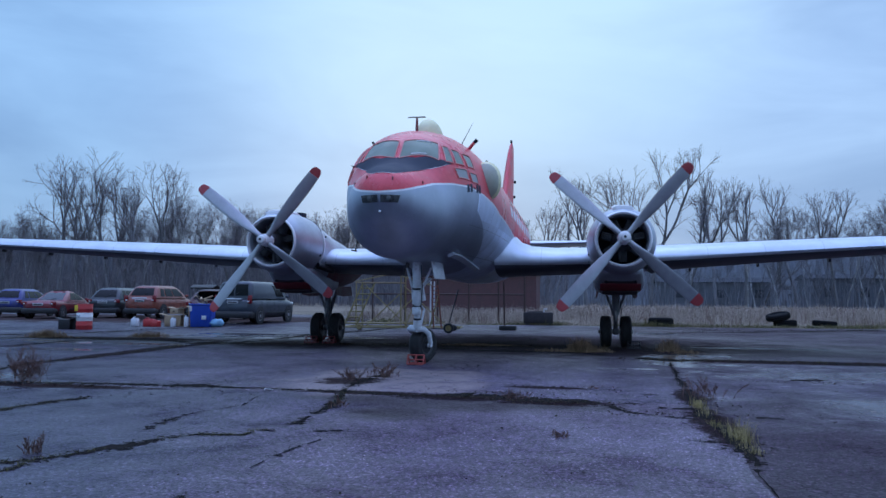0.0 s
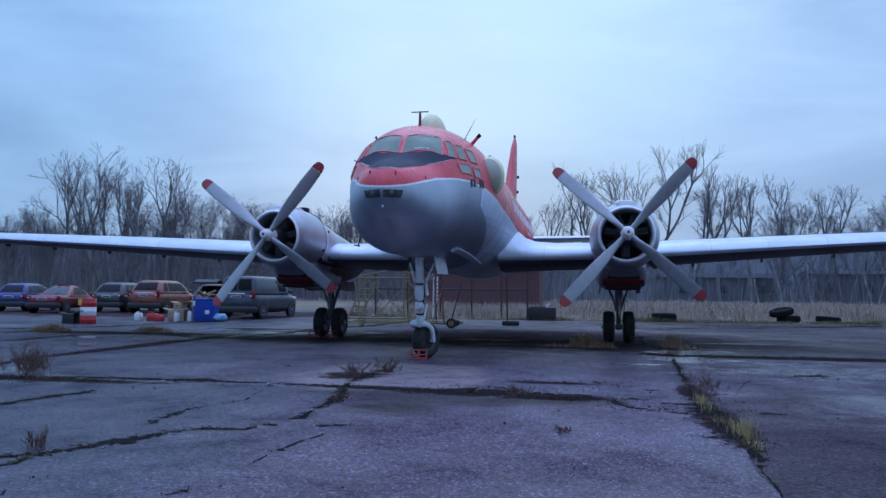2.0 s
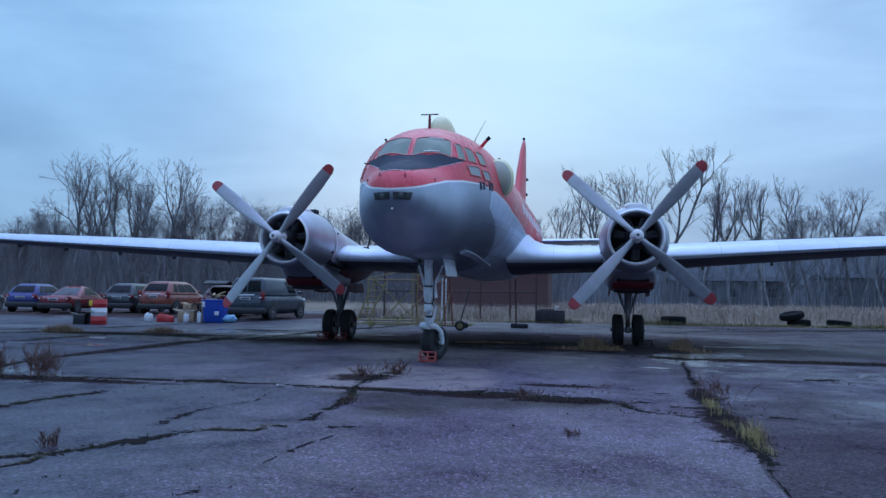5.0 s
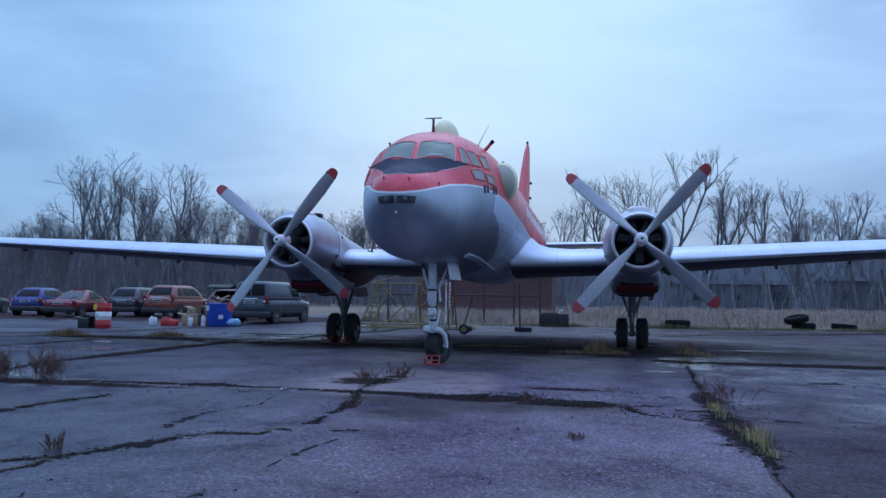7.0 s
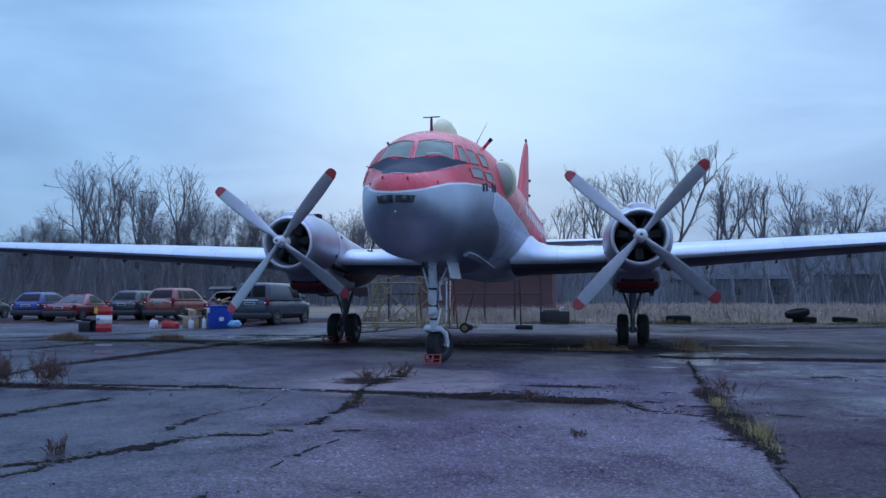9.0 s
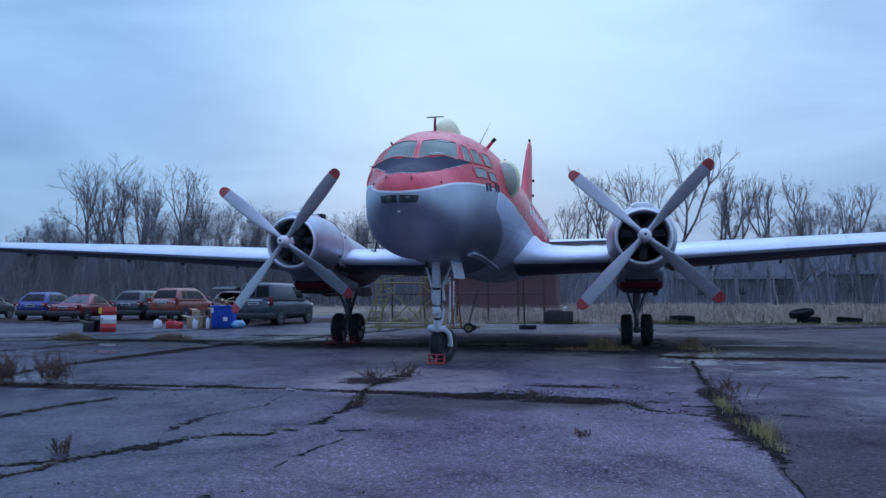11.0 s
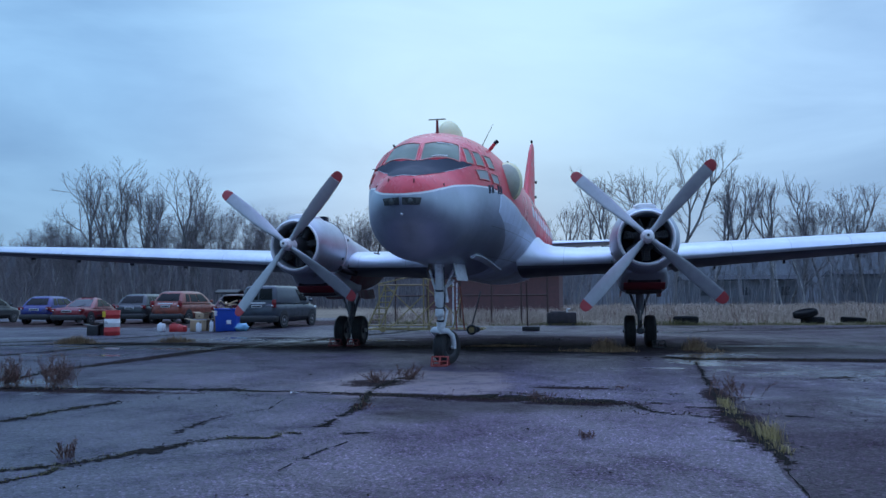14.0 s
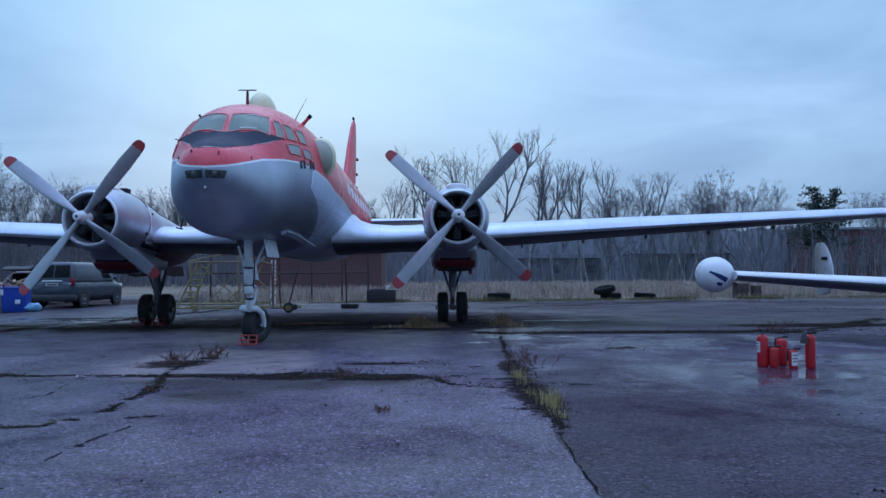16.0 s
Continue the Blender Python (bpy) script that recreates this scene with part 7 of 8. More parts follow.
def build_stands():
    st = holder("maintenance_stand", "yellow tubular maintenance stand with a ladder and a long base frame", "work stand", m=pose(-4.5, 13.4, 0, 0, 0, 4))
    # base frame
    rods(st, [((-1.2, -0.5, 0.10), (3.1, -0.5, 0.10)), ((-1.2, 0.7, 0.10), (3.1, 0.7, 0.10)), ((-1.2, -0.5, 0.10), (-1.2, 0.7, 0.10)), ((3.1, -0.5, 0.1), (3.1, 0.7, 0.1)), ((-1.2, -0.5, 0.24), (1.9, -0.5, 0.24))], M_YELLOW, "base_tube", 0.028)
    # ladder leaning to the platform
    rods(st, [((-1.15, -0.5, 0.10), (-0.45, -0.42, 1.75)), ((-0.70, -0.5, 0.10), (0.0, -0.42, 1.75))], M_YELLOW, "ladder_stile", 0.03)
    rods(st, [((-1.09 + 0.089 * k, -0.485 + 0.01 * k, 0.25 + 0.21 * k), (-0.64 + 0.089 * k, -0.485 + 0.01 * k, 0.25 + 0.21 * k)) for k in range(7)], M_YELLOW, "rung", 0.024)
    # platform deck
    for k in range(5):
        bm = bm_new()
        box(bm, (0.1, -0.35 + 0.22 * k, 1.72), (1.7, 0.19, 0.04), bev=0.008)
        part("deck_board", bm, M_WOOD, st)
    # posts and cross braces
    rods(st, [((-0.7, -0.45, 0.1), (-0.7, -0.45, 1.7)), ((0.95, -0.45, 0.1), (0.95, -0.45, 2.15)), ((-0.7, 0.65, 0.1), (-0.7, 0.65, 1.7)), ((0.95, 0.65, 0.1), (0.95, 0.65, 2.15)), ((2.0, -0.45, 0.1), (2.35, -0.45, 1.35))], M_YELLOW, "post", 0.026)
    rods(st, [((-0.4, -0.46, 1.66), (1.2, -0.46, 0.15)), ((-0.3, -0.46, 0.15), (0.9, -0.46, 1.3)), ((0.35, -0.46, 0.15), (1.5, -0.46, 1.25)), ((1.05, -0.46, 1.62), (2.6, -0.46, 0.15)), ((1.1, -0.46, 0.15), (1.75, -0.46, 1.6)), ((1.0, -0.46, 1.95), (2.1, -0.46, 1.62)), ((-0.75, -0.43, 1.75), (0.95, -0.43, 2.12))], M_YELLOW, "brace", 0.021)
    for x in (-0.55, 2.9):
        bm = bm_new()
        lathe(bm, [(-0.05, 0.06), (-0.05, 0.09), (-0.03, 0.105), (0.03, 0.105), (0.05, 0.09), (0.05, 0.06)], (x, -0.52, 0.105), "y", 20)
        part("castor", bm, M_YELLOW if x < 0 else M_RUBBER, st, "yellow castor wheel" if x < 0 else "")
    rust = simple("rusty_orange_paint", (0.22, 0.055, 0.03), 0.6, 0, 0.3, 9.0, 0.15)
    ld = holder("trestle", "red folding trestle ladder with a tow wheel", "ladder", m=pose(-2.05, 11.2, 0, 0, 0, 0))
    rods(ld, [((0.10, 0, 0.15), (0.02, 0, 1.62)), ((0.36, 0, 0.15), (0.22, 0, 1.62))], rust, "stile", 0.024)
    rods(ld, [((0.09 - 0.01 * k, 0, 0.9 + 0.13 * k), (0.30 - 0.02 * k, 0, 0.9 + 0.13 * k)) for k in range(6)], rust, "rung", 0.014)
    rods(ld, [((0.92, 0.0, 1.45), (0.60, 0.0, 0.25)), ((0.0, 0, 0.16), (0.7, 0, 0.14))], M_DARKMETAL, "tow_bar", 0.022)
    bm = bm_new()
    tyre(bm, (0.60, 0.0, 0.17), 0.17, 0.12, "y")
    wh = part("wheel", bm, M_RUBBER, ld)
    bm = bm_new()
    rim_disc(bm, (0.60, 0.0, 0.17), 0.17, 0.12, "y")
    part("rim", bm, M_YELLOW, wh)
    # tail prop: post on a dark block
    pr = holder("tail_prop", "dark steel support post on a heavy block", "support post", m=pose(0.25, 14.3, 0))
    bm = bm_new()
    box(bm, (0, 0, 0.08), (0.62, 0.40, 0.16), bev=0.02)
    part("block", bm, M_TRIM, pr)
    rods(pr, [((-0.12, 0, 0.14), (-0.16, 0, 1.78))], M_BROWNPIPE, "post", 0.028)
    # white marker posts hung under the belly line
    mk = holder("marker_posts", "pair of white posts at the edge of the grass", "posts", m=pose(-3.6, 19.0, 0))
    for x in (0.0, 0.16):
        bm = bm_new()
        tube(bm, [(x, 0, -0.05), (x + 0.02, 0, 1.9)], 0.035, 8)
        part("post", bm, M_WHITE, mk)
    # dark engine crate in the grass edge
    cr = holder("equipment_box", "dark steel equipment box at the grass edge", "box", m=pose(1.06, 20.3, -0.03, 0, 0, 3))
    rusty = simple("rusty_dark_steel", (0.055, 0.048, 0.052), 0.85, 0.1, 0.4, 5.0, 0.3)
    bm = bm_new()
    box(bm, (0, 0, 0.35), (1.30, 0.7, 0.48), bev=0.03)
    part("body", bm, rusty, cr)
    for x in (-0.5, 0.5):
        bm = bm_new()
        box(bm, (x, 0, 0.055), (0.10, 0.72, 0.11), bev=0.01)
        part("skid", bm, M_TRIM, cr)
    bm = bm_new()
    tube(bm, [(0.25, 0, 0.6), (0.25, 0, 0.72), (0.40, 0, 0.74)], 0.04, 8)
    part("outlet", bm, M_STEEL, cr)
    bm = bm_new()
    box(bm, (-0.15, 0, 0.61), (0.7, 0.5, 0.06), bev=0.02)
    part("lid", bm, rusty, cr)
    # pipe rail before the brick shed
    rl = holder("pipe_rail", "dark welded pipe frame in the grass", "rail", m=pose(-3.0, 24.0, 0))
    rods(rl, [((-4.6, 0, 1.36), (3.2, 0, 1.36)), ((-4.6, 0, 2.3), (3.2, 0, 2.3))], M_BROWNPIPE, "rail", 0.04)
    rods(rl, [((x, 0, -0.05), (x, 0, 2.3)) for x in (-4.6, -2.9, -1.2, 0.4, 1.9, 3.2)], M_BROWNPIPE, "post", 0.045)


build_stands()


M_OLDTYRE = simple("weathered_tyre_rubber", (0.012, 0.012, 0.013), 0.95, 0, 0.3, 9.0, 0.3, 0.1)


def build_tyre_thing(m, label, r=0.48, w=0.30):
    bm = bm_new()
    tyre(bm, (0, 0, 0), r, w, "z")
    t = tagged(link("old_tyre", bm, M_OLDTYRE), label, "tyre", "old tyres at the grass edge")
    t.matrix_basis = m
    return t


build_tyre_thing(pose(6.45, 21.3, 0.17), "black old tyre lying at the grass edge", 0.55, 0.38)
build_tyre_thing(pose(12.0, 22.6, 0.14), "black old tyre lying at the grass edge", 0.50, 0.30)
build_tyre_thing(pose(11.7, 22.6, 0.44, 8, -12, 0), "black old tyre tilted on another", 0.52, 0.28)
build_tyre_thing(pose(13.75, 22.9, 0.13, 0, 4, 0), "worn black tyre lying in the grass", 0.52, 0.27)


M_OLDWOOD = simple("old_brown_wood", (0.065, 0.045, 0.04), 0.85, 0, 0.3, 6.0, 0.25)
build_crate(pose(18.6, 23.2, -0.03, 0, 0, 6), M_OLDWOOD, "dark brown wooden crate at the grass edge", (0.62, 0.5, 0.72), "wooden_crate", "crate")
build_crate(pose(19.4, 23.3, -0.03, 0, 0, -5), M_OLDWOOD, "narrow brown wooden crate at the grass edge", (0.42, 0.4, 0.60), "wooden_crate", "crate")


# ---- fire extinguishers ----
M_EXT = simple("extinguisher_red", (0.44, 0.010, 0.018), 0.38, 0, 0.15, 8.0, 0.03)


def build_extinguisher(m, label, r, h, sticker=None, horn=False):
    e = holder("fire_extinguisher", label, "fire extinguisher", "fire extinguishers", m)
    bm = bm_new()
    lathe(bm, [(0.0, r * 0.86), (0.012, r * 0.96), (0.03, r), (h * 0.80, r), (h * 0.86, r * 0.9), (h * 0.90, r * 0.6), (h * 0.92, r * 0.35)], (0, 0, 0), "z", 24)
    part("cylinder", bm, M_EXT, e, "glossy red cylinder")
    bm = bm_new()
    lathe(bm, [(h * 0.90, 0.025), (h * 0.96, 0.025), (h * 0.97, 0.018)], (0, 0, 0), "z", 12)
    part("valve", bm, M_DARKMETAL, e)
    bm = bm_new()
    tube(bm, [(0, 0, h * 0.955), (0.04, -0.02, h * 0.985), (0.085, -0.03, h)], [0.012, 0.011, 0.009], 8)
    tube(bm, [(0, 0, h * 0.94), (0.04, -0.02, h * 0.945), (0.08, -0.03, h * 0.935)], [0.010, 0.009, 0.008], 8)
    part("lever", bm, M_TRIM, e)
    bm = bm_new()
    if horn:
        tube(bm, [(-0.02, -0.03, h * 0.95), (-r * 1.2, -0.04, h * 0.99), (-r * 1.9, -0.05, h * 0.93), (-r * 2.1, -0.05, h * 0.68)], [0.014, 0.015, 0.028, 0.05], 12)
    else:
        tube(bm, [(-0.02, 0, h * 0.94), (-r * 0.9, 0.02, h * 0.92), (-r * 1.12, 0.02, h * 0.7), (-r * 1.1, 0.02, h * 0.35)], 0.011, 8)
    part("hose", bm, M_TRIM, e, "black hose")
    if sticker:
        z0, z1 = sticker
        bm = bm_new()
        rows = []
        for z in (z0 * h, z1 * h):
            rows.append([((r + 0.002) * math.sin(radians(a)), -(r + 0.002) * math.cos(radians(a)), z) for a in range(-40, 41, 10)])
        loft(bm, rows, False)
        lab = part("sticker", bm, M_WHITEPL, e, "white printed sticker")
        for k in range(3):
            bm = bm_new()
            z = (z0 + (z1 - z0) * (0.25 + 0.25 * k)) * h
            rows = [[((r + 0.004) * math.sin(radians(a)), -(r + 0.004) * math.cos(radians(a)), zz) for a in range(-30, 31, 10)] for zz in (z, z + 0.012)]
            loft(bm, rows, False)
            part("print_bar", bm, M_TRIM if k else M_EXT, lab)


build_extinguisher(pose(7.31, -4.22, 0, 0, 0, -88), "tall red fire extinguisher standing on wet asphalt", 0.069, 0.445, (0.42, 0.72))
build_extinguisher(pose(7.42, -4.29, 0, 0, 0, -20), "short red fire extinguisher among taller ones", 0.061, 0.275)
build_extinguisher(pose(7.62, -4.07, 0, 0, 0, 15), "red fire extinguisher with lever handle", 0.074, 0.375)
build_extinguisher(pose(7.61, -4.40, 0, 0, 0, 0), "small red fire extinguisher with a white sticker", 0.056, 0.25, (0.15, 0.8))
build_extinguisher(pose(7.82, -4.42, 0, 0, 0, 10), "dark red fire extinguisher with a black horn", 0.060, 0.46, None, True)


# ---- the small twin-tailed airplane beside ----
def build_small_plane():
    sp = holder("small_airplane", "small white low-wing airplane with tip tanks and twin fins", "airplane", m=pose(14.43, -0.85, 0, 0, 0, -8))
    M_SP = simple("small_plane_white", (0.74, 0.75, 0.76), 0.32, 0, 0.05, 3.0, 0.03, dirt=(0.55, 0.55, 0.54))
    M_NAVY = simple("navy_stripe", (0.012, 0.03, 0.12), 0.35, 0, 0.1, 6.0, 0.0)
    # body
    bm = bm_new()
    rings = []
    for y, hw, zb, zt in ((-2.9, 0.06, 1.2, 1.3), (-2.7, 0.25, 1.02, 1.5), (-2.0, 0.5, 0.8, 1.7), (-1.0, 0.62, 0.72, 2.1), (0.2, 0.64, 0.72, 2.2), (1.4, 0.55, 0.8, 1.95), (3.0, 0.3, 1.0, 1.6), (4.9, 0.1, 1.18, 1.42)):
        rings.append([(hw * math.sin(a), y, (zb + zt) / 2 + (zt - zb) / 2 * math.cos(a)) for a in [2 * math.pi * k / 28 for k in range(28)]])
    loft(bm, rings)
    body = part("fuselage", bm, M_SP, sp, angle=60)
    bm = bm_new()
    rings = []
    for y, hw, z0, z1 in ((-1.55, 0.40, 1.62, 1.78), (-0.9, 0.60, 1.55, 2.14), (0.5, 0.60, 1.55, 2.16), (1.2, 0.50, 1.6, 2.0)):
        rings.append([(hw + 0.012, y, z0), (hw * 0.8 + 0.012, y, z1), (-hw * 0.8 - 0.012, y, z1), (-hw - 0.012, y, z0)])
    loft(bm, rings)
    part("canopy", bm, M_CARGLASS, body, "dark cabin glazing")
    for s in (-1, 1):
        bm = bm_new()
        rings = []
        for x, yl, ch, z, up, dn in ((0.5, -1.15, 2.1, 0.80, 0.17, 0.22), (2.0, -1.05, 1.85, 0.88, 0.15, 0.19), (5.9, -0.62, 1.20, 1.15, 0.085, 0.09)):
            rings.append([(s * x, yl + a, z + h) for a, h in airfoil(ch, up, dn)])
        # white wing too: its lower faces are coloured dark for shade
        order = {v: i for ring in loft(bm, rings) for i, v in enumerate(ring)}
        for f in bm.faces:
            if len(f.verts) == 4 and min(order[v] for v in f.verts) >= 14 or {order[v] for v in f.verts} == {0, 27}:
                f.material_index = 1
        part("wing", bm, [M_SP, M_WINGLOW], sp, "white wing, underside greyed for its shade", angle=60)
        bm = bm_new()
        prof = [(-0.80, 0.005), (-0.793, 0.075), (-0.755, 0.172), (-0.68, 0.247), (-0.56, 0.299), (-0.40, 0.325), (-0.2, 0.32), (0.1, 0.26), (0.5, 0.14), (0.75, 0.02)]
        lathe(bm, prof, (s * 6.14, 0.35, 1.165), "y", 32)
        tank = part("tip_tank", bm, M_SP, sp, "white egg-shaped wing tip tank", angle=80)
        # navy flash on the tank
        for (x0, z0, w0), (x1, z1, w1) in (((-0.18, 0.055, 0.016), (0.11, -0.10, 0.042)), ((-0.06, -0.15, 0.022), (0.03, -0.185, 0.03))):
            bm = bm_new()
            d = Vector((x1 - x0, z1 - z0)).normalized()
            rows = []
            for i in range(11):
                u = i / 10
                w = w0 + (w1 - w0) * min(1.0, u * 1.6)
                row = []
                for q in (-1, -0.33, 0.33, 1):
                    px, pz = x0 + (x1 - x0) * u - d.y * w * q, z0 + (z1 - z0) * u + d.x * w * q
                    py = float(np.interp(math.hypot(px, pz), [p[1] for p in prof[:6]], [p[0] for p in prof[:6]]))
                    row.append((s * 6.14 + px, py + 0.345, 1.165 + pz))
                rows.append(row)
            loft(bm, rows, False)
            part("flash", bm, M_NAVY, tank, "navy blue flash")
        bm = bm_new()
        for k in range(2):
            lathe(bm, [(0.0, 0.02), (-0.012, 0.018), (-0.016, 0.001)], (s * 6.14 - 0.12 + 0.03 * k, -0.40, 1.20 - 0.06 * k), "y", 10, True, False)
        part("tank_cap", bm, M_DARKMETAL, tank)
        # end-plate fin
        bm = bm_new()
        rings = []
        for z, yl, ch, t in ((0.66, 4.45, 0.40, 0.01), (0.72, 4.12, 0.82, 0.035), (1.0, 3.85, 1.16, 0.05), (1.35, 3.93, 1.10, 0.055), (1.60, 4.08, 0.95, 0.045), (1.78, 4.22, 0.78, 0.03), (1.88, 4.38, 0.55, 0.015), (1.91, 4.52, 0.3, 0.008)):
            rings.append([(s * 2.60 + h, yl + a, z) for a, h in airfoil(ch, t, t, 10)])
        loft(bm, rings)
        fin = part("end_fin", bm, M_SP, sp, "rounded white end fin", angle=60)
        bm = bm_new()
        box(bm, (s * 2.60 - 0.06, 4.25, 1.52), (0.03, 0.32, 0.075), pose(0, 0, 0), 0.01)
        part("marking_bar", bm, M_BLACK, fin)
        # main leg
        bm = bm_new()
        tube(bm, [(s * 1.6, 0.1, 0.95), (s * 1.6, 0.1, 0.25)], 0.045, 10)
        leg = part("leg", bm, M_STEEL, sp)
        bm = bm_new()
        tyre(bm, (s * 1.6, 0.1, 0.25), 0.25, 0.16)
        part("wheel", bm, M_RUBBER, leg)
        bm = bm_new()
        lathe(bm, [(-2.0, 0.1), (-1.95, 0.22), (-1.6, 0.30), (-0.8, 0.32), (0.4, 0.25), (1.0, 0.08)], (s * 2.0, 0, 1.15), "y", 24)
        part("engine_nacelle", bm, M_SP, sp)
    bm = bm_new()
    rings = []
    for x in (-2.60, 0.0, 2.60):
        rings.append([(x, 4.05 + a, 0.96 + h) for a, h in airfoil(0.85, 0.05, 0.05, 10)])
    loft(bm, rings)
    part("tailplane", bm, M_SP, sp, angle=60)
    bm = bm_new()
    tube(bm, [(0, -2.1, 0.9), (0, -2.15, 0.2)], 0.04, 10)
    leg = part("leg", bm, M_STEEL, sp)
    bm = bm_new()
    tyre(bm, (0, -2.15, 0.2), 0.2, 0.13)
    part("wheel", bm, M_RUBBER, leg)


build_small_plane()


# ---- sheds behind the field ----
M_BRICK = simple("dark_red_brick", (0.115, 0.055, 0.055), 0.85, 0, 0.25, 2.5, 0.3, dirt=(0.07, 0.05, 0.052))
M_SHEDGREY = simple("grey_concrete_wall", (0.155, 0.17, 0.195), 0.85, 0, 0.2, 1.2, 0.2, dirt=(0.08, 0.08, 0.085))
M_SHEDPANE = simple("dusty_window_glass", (0.06, 0.068, 0.08), 0.5, 0, 0.3, 2.0, 0.0, 0.3)
M_ROOF = simple("grey_sheet_roof", (0.065, 0.07, 0.082), 0.95, 0.0, 0.2, 1.5, 0.2, 0.1)


def build_shed(m, label, size, wall, windows=6, storeys=1):
    x, y, z = size
    sh = holder("shed", label, "building", "far sheds", m)
    bm = bm_new()
    box(bm, (0, 0, z / 2), (x, y, z), bev=0.03)
    part("wall", bm, wall, sh, smooth=False)
    bm = bm_new()
    rows = [[(-x / 2 - 0.3, -y / 2 - 0.4, z), (-x / 2 - 0.3, 0, z + 0.7), (-x / 2 - 0.3, y / 2 + 0.4, z), (-x / 2 - 0.3, y / 2 + 0.4, z - 0.12), (-x / 2 - 0.3, -y / 2 - 0.4, z - 0.12)]]
    rows.append([(x / 2 + 0.3, b, c) for a, b, c in rows[0]])
    loft(bm, rows)
    part("roof", bm, M_ROOF, sh, smooth=False)
    for s in range(storeys):
        for k in range(windows):
            px = -x / 2 + x * (k + 0.5) / windows
            pz = z * (s + 0.55) / storeys
            bm = bm_new()
            box(bm, (px, -y / 2 - 0.01, pz), (min(1.3, x / windows * 0.5), 0.10, z / storeys * 0.36), bev=0.02)
            win = part("window", bm, M_SHEDGREY, sh)
            bm = bm_new()
            box(bm, (px, -y / 2 - 0.055, pz), (min(1.3, x / windows * 0.5) - 0.16, 0.03, z / storeys * 0.36 - 0.16))
            part("pane", bm, M_SHEDPANE, win)
    return sh


build_shed(pose(-5.6, 48, 0, 0, 0, 0), "dark red brick shed behind the grass", (10.5, 6, 3.4), M_BRICK, 0)
build_shed(pose(22, 101, 0, 0, 0, 4), "low grey shed with a sheet roof among trees", (16, 8, 3.6), M_SHEDGREY, 3)
build_shed(pose(42, 103, 0, 0, 0, -3), "low grey shed with a sheet roof among trees", (14, 8, 4.2), M_SHEDGREY, 3)
build_shed(pose(78, 112, 0, 0, 0, -8), "red brick building of two storeys behind the trees", (22, 12, 8.2), M_BRICK, 7, 2)


# ---- trees, woods and field grass ----
# bark and twig greys are lightened to carry the haze of distance
M_BARK = island("hazed_grey_bark", [(0.13, 0.13, 0.14), (0.18, 0.178, 0.185), (0.24, 0.235, 0.245)], 0.85)
M_TWIG = island("hazed_grey_twig", [(0.12, 0.11, 0.12), (0.18, 0.165, 0.175), (0.25, 0.23, 0.24)], 0.85)
M_BIRCH = island("pale_birch_bark", [(0.26, 0.26, 0.26), (0.38, 0.38, 0.38), (0.20, 0.20, 0.20)], 0.8)
# young growth in the east, its grey standing in for haze
M_HAZEWOOD = island("hazed_young_bark", [(0.13, 0.135, 0.15), (0.17, 0.175, 0.19), (0.22, 0.22, 0.24)], 0.85)
M_NEEDLE = island("pine_needles", [(0.02, 0.036, 0.03), (0.03, 0.052, 0.04), (0.045, 0.07, 0.055)], 0.7)


